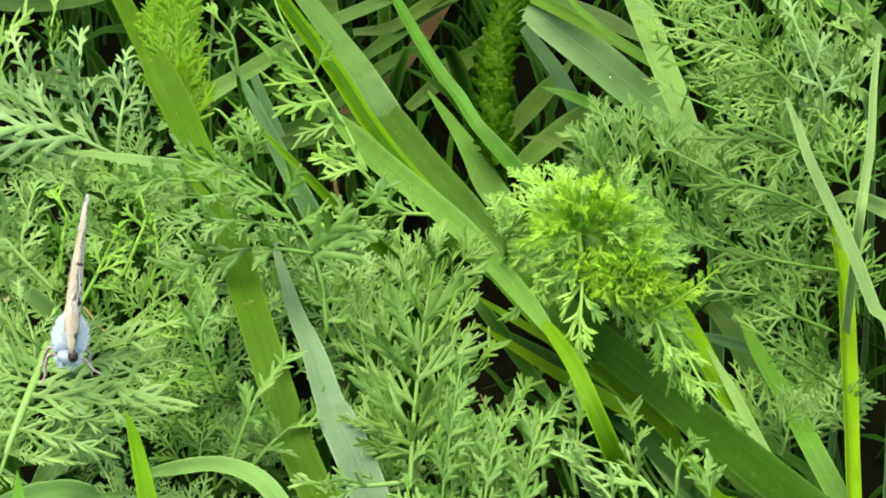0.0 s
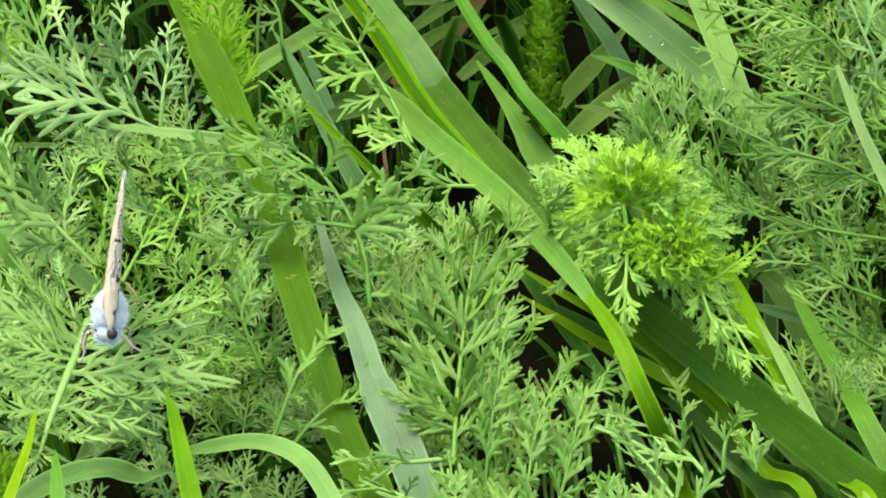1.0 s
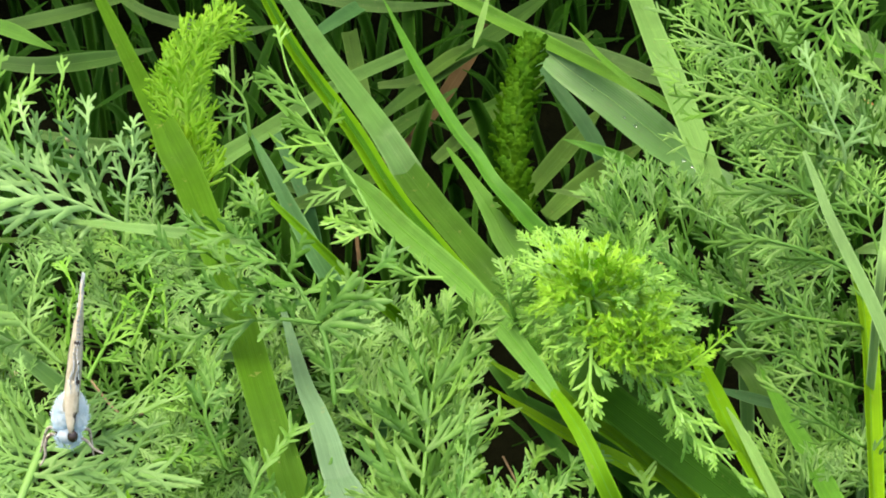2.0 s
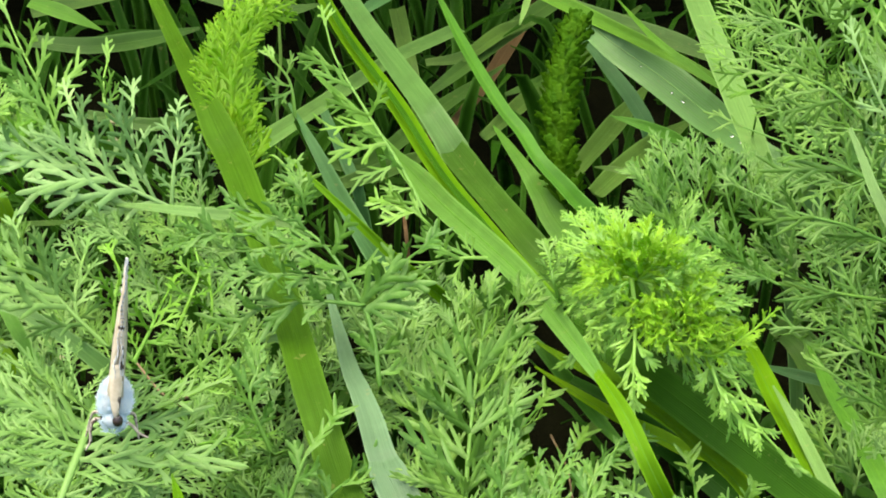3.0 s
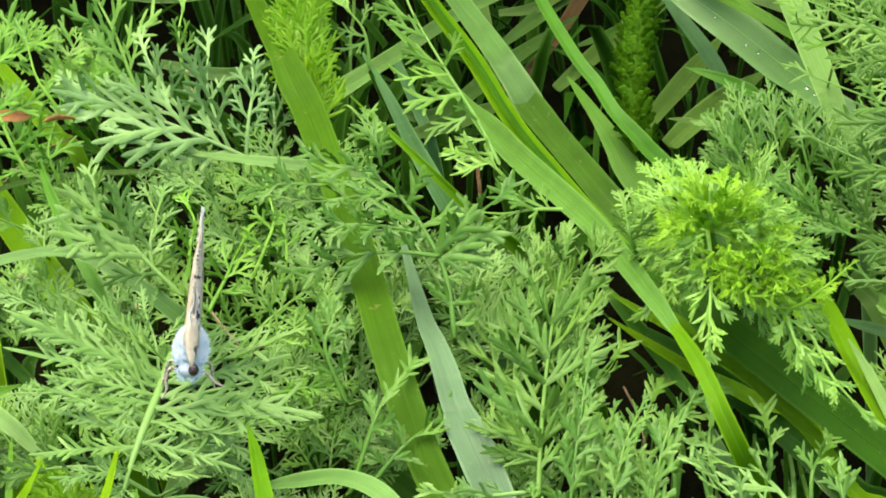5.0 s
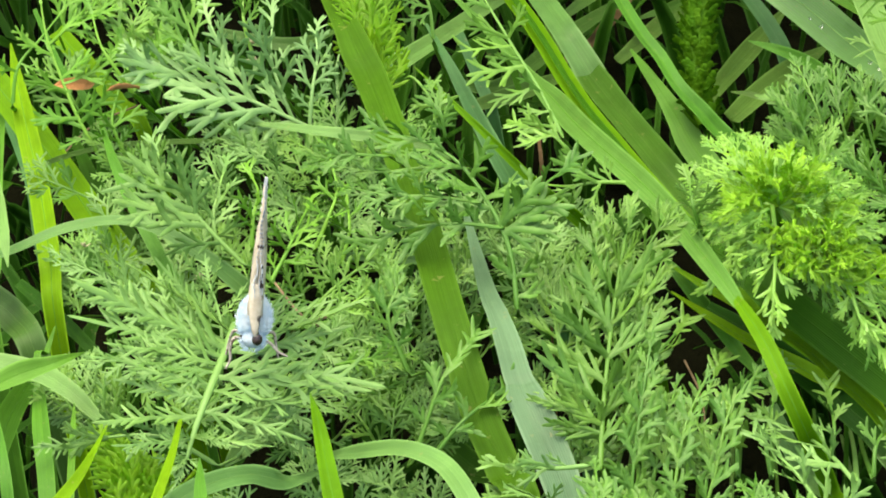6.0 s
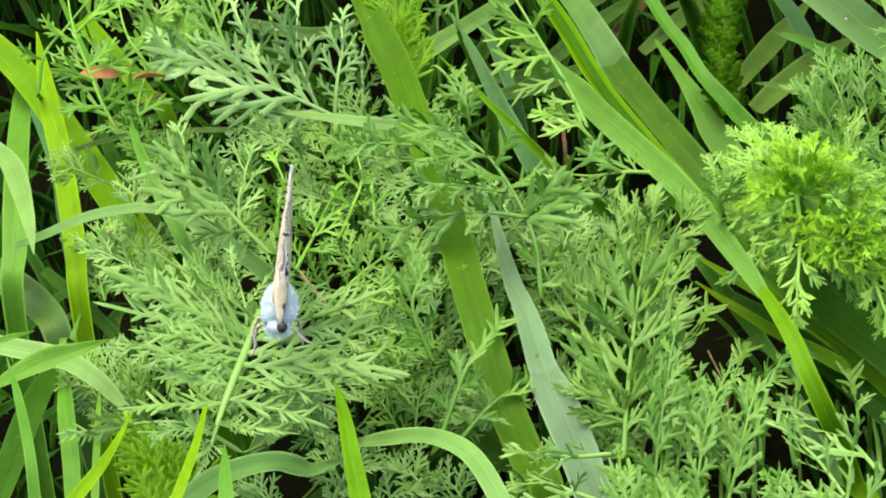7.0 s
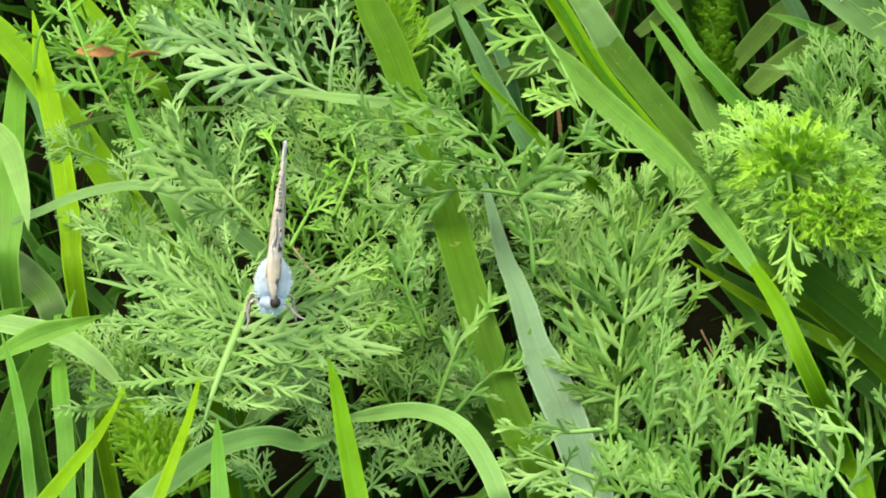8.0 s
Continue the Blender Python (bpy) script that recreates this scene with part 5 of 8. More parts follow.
frond("mid", "comb2", [(-0.0190, 0.2672, 0.0933), (-0.0208, 0.2691, 0.0969), (-0.0237, 0.2741, 0.0983)], 4.1, 6, "soft green feathery yarrow leaf low in the patch", ang=(58, 34))
frond("grey", "comb2", [(-0.0202, 0.2527, 0.0849), (-0.0226, 0.2546, 0.0884), (-0.0242, 0.2597, 0.0893)], 4.1, 6, "soft green feathery yarrow leaf low in the patch", ang=(58, 34))
frond("mid", "comb2", [(-0.0286, 0.2446, 0.0861), (-0.0310, 0.2469, 0.0900), (-0.0339, 0.2510, 0.0900)], 4.0, 6, "soft green feathery yarrow leaf low in the patch", ang=(58, 34))
frond("grey", "comb2", [(-0.0131, 0.2595, 0.0990), (-0.0110, 0.2615, 0.1023), (-0.0098, 0.2666, 0.1033)], 4.0, 6, "soft green feathery yarrow leaf low in the patch", ang=(58, 34))
frond("grey", "comb2", [(-0.0155, 0.2674, 0.0964), (-0.0180, 0.2696, 0.1006), (-0.0201, 0.2743, 0.1013)], 4.1, 6, "soft green feathery yarrow leaf low in the patch", ang=(58, 34))
frond("mid", "comb2", [(-0.0256, 0.2414, 0.0880), (-0.0230, 0.2432, 0.0905), (-0.0208, 0.2472, 0.0894)], 3.9, 6, "soft green feathery yarrow leaf low in the patch", ang=(58, 34))
frond("grey", "comb2", [(-0.0371, 0.2424, 0.0882), (-0.0395, 0.2438, 0.0912), (-0.0431, 0.2474, 0.0908)], 4.0, 6, "soft green feathery yarrow leaf low in the patch", ang=(58, 34))
frond("grey", "comb2", [(-0.0419, 0.2774, 0.1015), (-0.0450, 0.2785, 0.1049), (-0.0508, 0.2819, 0.1052)], 4.2, 6, "soft green feathery yarrow leaf low in the patch", ang=(58, 34))
frond("grey", "comb2", [(-0.0473, 0.2752, 0.0999), (-0.0497, 0.2761, 0.1027), (-0.0516, 0.2807, 0.1036)], 4.2, 6, "soft green feathery yarrow leaf low in the patch", ang=(58, 34))
frond("mid", "comb2", [(-0.0355, 0.2797, 0.0996), (-0.0387, 0.2809, 0.1030), (-0.0425, 0.2846, 0.1031)], 4.2, 6, "soft green feathery yarrow leaf low in the patch", ang=(58, 34))
frond("grey", "comb2", [(-0.0100, 0.2565, 0.0948), (-0.0130, 0.2591, 0.0993), (-0.0144, 0.2650, 0.1014)], 4.0, 6, "soft green feathery yarrow leaf low in the patch", ang=(58, 34))
frond("grey", "comb2", [(-0.0357, 0.2257, 0.0923), (-0.0333, 0.2287, 0.0960), (-0.0307, 0.2332, 0.0953)], 3.5, 6, "soft green feathery yarrow leaf low in the patch", ang=(58, 34))
frond("grey", "comb2", [(-0.0312, 0.2276, 0.0905), (-0.0275, 0.2300, 0.0933), (-0.0242, 0.2337, 0.0917)], 3.6, 6, "soft green feathery yarrow leaf low in the patch", ang=(58, 34))
frond("grey", "comb2", [(-0.0239, 0.2282, 0.0900), (-0.0263, 0.2309, 0.0941), (-0.0291, 0.2345, 0.0934)], 3.6, 6, "soft green feathery yarrow leaf low in the patch", ang=(58, 34))
frond("grey", "comb2", [(-0.0404, 0.2251, 0.0928), (-0.0422, 0.2265, 0.0955), (-0.0457, 0.2299, 0.0949)], 3.5, 6, "soft green feathery yarrow leaf low in the patch", ang=(58, 34))
frond("grey", "comb2", [(-0.0205, 0.2304, 0.0889), (-0.0222, 0.2319, 0.0916), (-0.0257, 0.2355, 0.0909)], 3.6, 6, "soft green feathery yarrow leaf low in the patch", ang=(58, 34))
frond("grey", "comb2", [(-0.0329, 0.2313, 0.0889), (-0.0353, 0.2335, 0.0927), (-0.0370, 0.2380, 0.0929)], 3.6, 6, "soft green feathery yarrow leaf low in the patch", ang=(58, 34))
leaf("plume", "needle", [(-0.0034, 0.2200, 0.1052), (-0.0031, 0.2272, 0.1081), (-0.0025, 0.2350, 0.1107), (-0.0016, 0.2438, 0.1129), (-0.0005, 0.2528, 0.1142)], [(0.25, 5.0, -6.5, 3.5), (0.19, 1.9, -5.4, 3.2), (0.16, 0.7, -5.2, -0.2), (0.34, 3.7, -6.1, 1.8), (0.44, 3.4, -5.3, 5.4), (0.53, 5.5, -4.6, 3.3), (0.66, 4.6, -3.6, 2.9), (0.78, 2.9, -2.5, 3.2), (0.91, 0.2, -1.2, 3.7), (0.22, 5.3, 4.7, 2.0), (0.31, 4.1, 5.1, 4.7), (0.44, 4.9, 6.3, 1.9), (0.56, 4.9, 5.8, 3.6), (0.66, 3.8, 4.5, 5.7), (0.78, 2.3, 2.6, 4.6), (0.91, 2.0, 1.1, 2.4), (0.12, 4.4, 4.0, 2.7)], "bluish green upright yarrow plume", stalk=0.7)
frond("plume", "needle", [(-0.0052, 0.2348, 0.0995), (-0.0063, 0.2394, 0.1035), (-0.0058, 0.2447, 0.1070), (-0.0044, 0.2509, 0.1100), (-0.0042, 0.2562, 0.1106)], 5.2, 8, "bluish green upright yarrow plume", ang=(42, 26))
frond("plume", "needle", [(-0.0009, 0.2303, 0.1032), (0.0001, 0.2367, 0.1063), (0.0014, 0.2441, 0.1081), (0.0032, 0.2528, 0.1090)], 5.1, 8, "bluish green upright yarrow plume", ang=(42, 26))
frond("plume", "needle", [(-0.0073, 0.2394, 0.1020), (-0.0085, 0.2436, 0.1049), (-0.0092, 0.2492, 0.1067), (-0.0093, 0.2555, 0.1067)], 4.6, 7, "bluish green upright yarrow plume", ang=(42, 26))
frond("plume", "needle", [(-0.0024, 0.2471, 0.1050), (0.0001, 0.2509, 0.1083), (0.0026, 0.2556, 0.1101), (0.0039, 0.2603, 0.1090)], 4.4, 6, "bluish green upright yarrow plume", ang=(40, 26))
frond("plume", "needle", [(-0.0039, 0.2550, 0.1022), (-0.0031, 0.2580, 0.1062), (-0.0016, 0.2635, 0.1069)], 4.4, 6, "bluish green upright yarrow plume", ang=(40, 26))
frond("plume", "needle", [(-0.0022, 0.2246, 0.1043), (-0.0050, 0.2258, 0.1071), (-0.0073, 0.2280, 0.1083), (-0.0095, 0.2308, 0.1076)], 4.1, 6, "bluish green upright yarrow plume", ang=(45, 28))
frond("plume", "needle", [(-0.0016, 0.2261, 0.1045), (0.0002, 0.2283, 0.1071), (0.0019, 0.2340, 0.1076)], 4.1, 6, "bluish green upright yarrow plume", ang=(42, 28))
leaf("plume", "bit", [(0.0005, 0.2246, 0.1027), (0.0012, 0.2294, 0.1069), (0.0024, 0.2345, 0.1088), (0.0045, 0.2397, 0.1082)], [(0.42, 2.3, -1.4, 1.0), (0.50, 1.6, 1.7, -0.1), (0.62, 0.9, -0.9, 3.1), (0.71, -0.2, 2.1, 3.1), (0.38, 0.7, 3.1, -0.7), (0.25, 1.4, -1.8, 2.8), (0.21, 0.3, 2.7, -0.6)], "green yarrow leaf with small forked tips by a dark gap")
leaf("plume", "bit", [(0.0049, 0.2227, 0.1034), (0.0059, 0.2260, 0.1058), (0.0070, 0.2299, 0.1063), (0.0085, 0.2355, 0.1061)], [(0.54, -0.4, -1.9, 2.8), (0.62, 1.6, -1.3, 1.4), (0.75, 0.1, 2.6, -0.5), (0.83, 1.1, 0.9, 0.4), (0.42, 0.6, -3.0, 1.4), (0.42, 0.8, 2.6, -0.3)], "green yarrow leaf with small forked tips by a dark gap")
leaf("plume", "bit", [(0.0070, 0.2250, 0.1029), (0.0088, 0.2285, 0.1052), (0.0113, 0.2328, 0.1057), (0.0145, 0.2377, 0.1043)], [(0.50, 0.5, -1.3, 2.9), (0.62, 1.4, -1.0, 1.7), (0.75, -0.1, -0.3, 2.1), (0.67, 1.8, 2.4, 0.5), (0.46, 1.3, 3.0, 0.3), (0.33, 1.5, -2.0, 1.9)], "green yarrow leaf with small forked tips by a dark gap")
leaf("plume", "bit", [(0.0104, 0.2208, 0.1042), (0.0103, 0.2230, 0.1068), (0.0097, 0.2281, 0.1066)], [(0.50, 1.7, -1.3, 1.8), (0.75, -0.7, 1.1, 3.2), (0.44, 1.1, 1.6, 2.9)], "green yarrow leaf with small forked tips by a dark gap")
leaf("plume", "bit", [(0.0138, 0.2207, 0.1042), (0.0133, 0.2240, 0.1066), (0.0144, 0.2306, 0.1067)], [(0.50, 1.1, -1.5, 1.3), (0.75, 0.2, -1.5, 1.5), (0.62, 2.0, 1.4, 1.3)], "green yarrow leaf with small forked tips by a dark gap")
frond("plume", "bit", [(0.0030, 0.2193, 0.1057), (0.0036, 0.2227, 0.1080), (0.0051, 0.2283, 0.1069)], 2.9, 4, "green yarrow leaf with small forked tips by a dark gap", ang=(45, 30))
frond("plume", "bit", [(0.0081, 0.2178, 0.1069), (0.0076, 0.2200, 0.1087), (0.0065, 0.2249, 0.1075)], 2.6, 4, "green yarrow leaf with small forked tips by a dark gap", ang=(45, 30))
leaf("grey", "antler", [(0.0216, 0.2110, 0.1118), (0.0194, 0.2151, 0.1119), (0.0171, 0.2200, 0.1103), (0.0138, 0.2260, 0.1073)], [(0.33, 2.1, 0.4, 3.1), (0.46, 1.1, -4.1, 4.4), (0.67, 0.1, 0.8, 2.9), (0.79, 1.9, -2.0, 2.2), (0.21, 3.0, -4.0, 2.6), (0.33, -0.7, 1.5, 3.3)], "grey-green feathery yarrow leaf near the ground edge")
leaf("plume", "bit", [(0.0193, 0.2239, 0.1021), (0.0203, 0.2264, 0.1051), (0.0201, 0.2317, 0.1052)], [(0.50, 1.1, -2.1, 0.1), (0.69, 1.4, 1.4, 1.1), (0.81, -0.7, -1.2, 2.6)], "grey-green feathery yarrow leaf near the ground edge")
leaf("plume", "bit", [(0.0239, 0.2202, 0.1043), (0.0243, 0.2232, 0.1063), (0.0261, 0.2284, 0.1048)], [(0.50, 0.7, -2.3, 1.6), (0.75, -0.4, -0.6, 1.9), (0.62, 0.8, 1.7, 0.7)], "grey-green feathery yarrow leaf near the ground edge")
frond("plume", "bit", [(0.0267, 0.2140, 0.1097), (0.0263, 0.2163, 0.1107), (0.0256, 0.2212, 0.1087)], 2.8, 4, "grey-green feathery yarrow leaf near the ground edge", ang=(45, 30))
leaf("grey", "antler", [(-0.0045, 0.2081, 0.1105), (-0.0078, 0.2092, 0.1111), (-0.0104, 0.2114, 0.1103), (-0.0135, 0.2142, 0.1076)], [(0.33, 3.4, -3.4, 2.7), (0.46, 1.4, -0.1, 3.4), (0.62, 1.2, -0.4, 2.6), (0.21, 2.5, -3.0, -0.9), (0.33, -0.8, 1.7, 2.3)], "grey-green feathery yarrow leaf near the ground edge")
leaf("grey", "antler", [(-0.0041, 0.2143, 0.1116), (-0.0075, 0.2142, 0.1113), (-0.0104, 0.2157, 0.1102), (-0.0133, 0.2186, 0.1080)], [(0.33, 2.6, 0.7, 3.4), (0.42, 2.6, -1.8, 1.5), (0.21, 1.7, 1.8, -0.1), (0.58, 1.5, -1.0, 2.1)], "grey-green feathery yarrow leaf near the ground edge")
leaf("grey", "antler", [(-0.0033, 0.2033, 0.1111), (-0.0060, 0.2050, 0.1117), (-0.0089, 0.2074, 0.1107), (-0.0125, 0.2106, 0.1080)], [(0.33, 2.1, -2.6, 2.1), (0.46, 2.6, -0.0, 1.7), (0.67, 1.8, -1.6, 1.5), (0.21, 0.2, 2.3, 2.7)], "grey-green feathery yarrow leaf near the ground edge")
leaf("grey", "antler", [(0.0211, 0.2010, 0.1119), (0.0181, 0.2051, 0.1139), (0.0155, 0.2102, 0.1144), (0.0126, 0.2159, 0.1132)], [(0.33, 3.4, -3.2, 0.6), (0.54, 1.1, -2.3, 2.9), (0.67, 1.2, -2.1, 2.9), (0.79, 1.9, 1.0, 2.0), (0.54, 1.5, 1.6, 2.8), (0.33, 2.9, 2.7, 1.6), (0.21, 1.2, 4.2, 3.0), (0.83, 2.4, -0.0, 2.2)], "grey-green feathery yarrow leaf near the ground edge")
leaf("grey", "antler", [(0.0090, 0.2013, 0.1116), (0.0085, 0.2032, 0.1134), (0.0101, 0.2058, 0.1132), (0.0118, 0.2093, 0.1116)], [(0.33, -0.2, -2.5, 2.1), (0.46, -0.5, -1.2, 2.3), (0.67, -0.6, -1.6, 0.8), (0.25, 0.5, 3.3, 1.5)], "grey-green feathery yarrow leaf near the ground edge")
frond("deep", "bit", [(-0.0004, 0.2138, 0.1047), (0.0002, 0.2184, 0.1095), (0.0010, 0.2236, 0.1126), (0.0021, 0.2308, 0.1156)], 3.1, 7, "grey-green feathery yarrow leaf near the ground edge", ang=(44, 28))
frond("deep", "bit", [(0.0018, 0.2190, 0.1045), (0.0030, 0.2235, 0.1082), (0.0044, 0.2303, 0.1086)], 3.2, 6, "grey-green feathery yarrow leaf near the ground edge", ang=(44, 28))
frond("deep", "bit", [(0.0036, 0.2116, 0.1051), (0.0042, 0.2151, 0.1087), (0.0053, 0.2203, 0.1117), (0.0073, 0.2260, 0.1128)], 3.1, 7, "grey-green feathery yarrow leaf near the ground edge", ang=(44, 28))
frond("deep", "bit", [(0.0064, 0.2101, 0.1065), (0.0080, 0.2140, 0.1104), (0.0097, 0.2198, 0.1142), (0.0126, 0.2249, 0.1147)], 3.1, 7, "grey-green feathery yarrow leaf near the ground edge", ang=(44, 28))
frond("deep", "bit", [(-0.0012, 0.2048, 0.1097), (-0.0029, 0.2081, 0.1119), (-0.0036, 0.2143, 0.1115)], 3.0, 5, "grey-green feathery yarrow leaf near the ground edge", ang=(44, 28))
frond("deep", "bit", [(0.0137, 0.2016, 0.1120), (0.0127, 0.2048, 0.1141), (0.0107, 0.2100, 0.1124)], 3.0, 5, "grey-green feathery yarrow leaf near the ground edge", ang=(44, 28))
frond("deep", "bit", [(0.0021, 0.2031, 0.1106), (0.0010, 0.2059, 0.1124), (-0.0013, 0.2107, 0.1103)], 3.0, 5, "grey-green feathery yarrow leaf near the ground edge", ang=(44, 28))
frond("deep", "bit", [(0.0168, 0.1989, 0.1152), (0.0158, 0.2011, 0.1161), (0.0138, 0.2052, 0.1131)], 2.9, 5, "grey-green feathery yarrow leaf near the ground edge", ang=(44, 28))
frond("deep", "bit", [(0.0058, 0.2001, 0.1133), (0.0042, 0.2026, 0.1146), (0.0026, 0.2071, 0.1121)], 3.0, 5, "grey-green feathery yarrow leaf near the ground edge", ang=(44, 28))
frond("fresh", "ray", [(0.0149, 0.2501, 0.1173), (0.0117, 0.2538, 0.1188), (0.0092, 0.2583, 0.1185), (0.0077, 0.2636, 0.1164)], 2.8, 7, "fresh yellow-green feathery yarrow leaf in a dense clump", ang=(36, 20), stalk=0.5)
frond("fresh", "ray", [(0.0149, 0.2501, 0.1173), (0.0125, 0.2539, 0.1189), (0.0107, 0.2585, 0.1187), (0.0096, 0.2638, 0.1167)], 2.8, 7, "fresh yellow-green feathery yarrow leaf in a dense clump", ang=(36, 20), stalk=0.5)
frond("fresh", "ray", [(0.0149, 0.2501, 0.1173), (0.0135, 0.2540, 0.1190), (0.0125, 0.2586, 0.1189), (0.0119, 0.2639, 0.1169)], 2.8, 7, "fresh yellow-green feathery yarrow leaf in a dense clump", ang=(36, 20), stalk=0.5)
frond("fresh", "ray", [(0.0149, 0.2501, 0.1173), (0.0143, 0.2539, 0.1189), (0.0138, 0.2584, 0.1187), (0.0136, 0.2637, 0.1166)], 2.8, 7, "fresh yellow-green feathery yarrow leaf in a dense clump", ang=(36, 20), stalk=0.5)
frond("fresh", "ray", [(0.0149, 0.2501, 0.1173), (0.0156, 0.2533, 0.1187), (0.0162, 0.2572, 0.1183), (0.0166, 0.2621, 0.1162)], 2.8, 7, "fresh yellow-green feathery yarrow leaf in a dense clump", ang=(36, 20), stalk=0.5)
frond("fresh", "ray", [(0.0149, 0.2501, 0.1173), (0.0166, 0.2526, 0.1184), (0.0180, 0.2560, 0.1178), (0.0189, 0.2604, 0.1157)], 2.8, 7, "fresh yellow-green feathery yarrow leaf in a dense clump", ang=(36, 20), stalk=0.5)
frond("fresh", "ray", [(0.0149, 0.2501, 0.1173), (0.0178, 0.2522, 0.1185), (0.0201, 0.2553, 0.1181), (0.0216, 0.2594, 0.1161)], 2.8, 7, "fresh yellow-green feathery yarrow leaf in a dense clump", ang=(36, 20), stalk=0.5)
frond("fresh", "ray", [(0.0149, 0.2501, 0.1173), (0.0188, 0.2514, 0.1180), (0.0220, 0.2537, 0.1172), (0.0240, 0.2573, 0.1150)], 2.8, 7, "fresh yellow-green feathery yarrow leaf in a dense clump", ang=(36, 20), stalk=0.5)
frond("fresh", "ray", [(0.0149, 0.2501, 0.1173), (0.0195, 0.2507, 0.1176), (0.0232, 0.2524, 0.1166), (0.0255, 0.2555, 0.1144)], 2.8, 7, "fresh yellow-green feathery yarrow leaf in a dense clump", ang=(36, 20), stalk=0.5)
frond("fresh", "ray", [(0.0149, 0.2501, 0.1173), (0.0193, 0.2499, 0.1171), (0.0228, 0.2510, 0.1157), (0.0250, 0.2535, 0.1133)], 2.8, 7, "fresh yellow-green feathery yarrow leaf in a dense clump", ang=(36, 20), stalk=0.5)
frond("fresh", "ray", [(0.0149, 0.2501, 0.1173), (0.0203, 0.2492, 0.1167), (0.0247, 0.2496, 0.1150), (0.0273, 0.2516, 0.1126)], 2.8, 7, "fresh yellow-green feathery yarrow leaf in a dense clump", ang=(36, 20), stalk=0.5)
frond("fresh", "ray", [(0.0149, 0.2501, 0.1173), (0.0198, 0.2485, 0.1163), (0.0236, 0.2482, 0.1143), (0.0260, 0.2498, 0.1117)], 2.8, 7, "fresh yellow-green feathery yarrow leaf in a dense clump", ang=(36, 20), stalk=0.5)
frond("fresh", "ray", [(0.0149, 0.2501, 0.1173), (0.0111, 0.2525, 0.1181), (0.0081, 0.2559, 0.1173), (0.0064, 0.2603, 0.1151)], 2.8, 7, "fresh yellow-green feathery yarrow leaf in a dense clump", ang=(36, 20), stalk=0.5)
frond("fresh", "ray", [(0.0149, 0.2501, 0.1173), (0.0107, 0.2519, 0.1178), (0.0073, 0.2547, 0.1167), (0.0054, 0.2586, 0.1144)], 2.8, 7, "fresh yellow-green feathery yarrow leaf in a dense clump", ang=(36, 20), stalk=0.5)
frond("fresh", "ray", [(0.0149, 0.2501, 0.1173), (0.0110, 0.2509, 0.1175), (0.0079, 0.2527, 0.1163), (0.0062, 0.2559, 0.1140)], 2.8, 7, "fresh yellow-green feathery yarrow leaf in a dense clump", ang=(36, 20), stalk=0.5)
frond("fresh", "ray", [(0.0149, 0.2501, 0.1173), (0.0112, 0.2494, 0.1165), (0.0083, 0.2499, 0.1147), (0.0067, 0.2521, 0.1122)], 2.8, 7, "fresh yellow-green feathery yarrow leaf in a dense clump", ang=(36, 20), stalk=0.5)
frond("fresh", "ray", [(0.0149, 0.2501, 0.1173), (0.0117, 0.2488, 0.1164), (0.0093, 0.2489, 0.1145), (0.0079, 0.2507, 0.1120)], 2.8, 7, "fresh yellow-green feathery yarrow leaf in a dense clump", ang=(36, 20), stalk=0.5)
frond("fresh", "ray", [(0.0149, 0.2501, 0.1173), (0.0126, 0.2480, 0.1161), (0.0109, 0.2473, 0.1140), (0.0099, 0.2485, 0.1115)], 2.8, 7, "fresh yellow-green feathery yarrow leaf in a dense clump", ang=(36, 20), stalk=0.5)
frond("fresh", "ray", [(0.0149, 0.2501, 0.1173), (0.0131, 0.2468, 0.1153), (0.0117, 0.2451, 0.1127), (0.0109, 0.2455, 0.1101)], 2.8, 7, "fresh yellow-green feathery yarrow leaf in a dense clump", ang=(36, 20), stalk=0.5)
frond("fresh", "ray", [(0.0149, 0.2501, 0.1173), (0.0201, 0.2468, 0.1146), (0.0242, 0.2452, 0.1114), (0.0267, 0.2459, 0.1082)], 2.8, 7, "fresh yellow-green feathery yarrow leaf in a dense clump", ang=(36, 20), stalk=0.5)
frond("fresh", "ray", [(0.0149, 0.2501, 0.1173), (0.0203, 0.2460, 0.1138), (0.0246, 0.2438, 0.1101), (0.0272, 0.2440, 0.1066)], 2.8, 7, "fresh yellow-green feathery yarrow leaf in a dense clump", ang=(36, 20), stalk=0.5)
frond("fresh", "ray", [(0.0149, 0.2501, 0.1173), (0.0189, 0.2458, 0.1137), (0.0220, 0.2434, 0.1099), (0.0239, 0.2434, 0.1064)], 2.8, 7, "fresh yellow-green feathery yarrow leaf in a dense clump", ang=(36, 20), stalk=0.5)
frond("fresh", "ray", [(0.0149, 0.2501, 0.1173), (0.0175, 0.2461, 0.1142), (0.0196, 0.2438, 0.1108), (0.0209, 0.2439, 0.1076)], 2.8, 7, "fresh yellow-green feathery yarrow leaf in a dense clump", ang=(36, 20), stalk=0.5)
frond("fresh", "ray", [(0.0152, 0.2466, 0.1193), (0.0118, 0.2470, 0.1223), (0.0084, 0.2503, 0.1226)], 2.7, 6, "fresh yellow-green feathery yarrow leaf in a dense clump", ang=(38, 20), stalk=0.5)
frond("lush", "ray", [(0.0152, 0.2466, 0.1193), (0.0128, 0.2471, 0.1225), (0.0105, 0.2507, 0.1232)], 2.7, 6, "fresh yellow-green feathery yarrow leaf in a dense clump", ang=(38, 20), stalk=0.5)
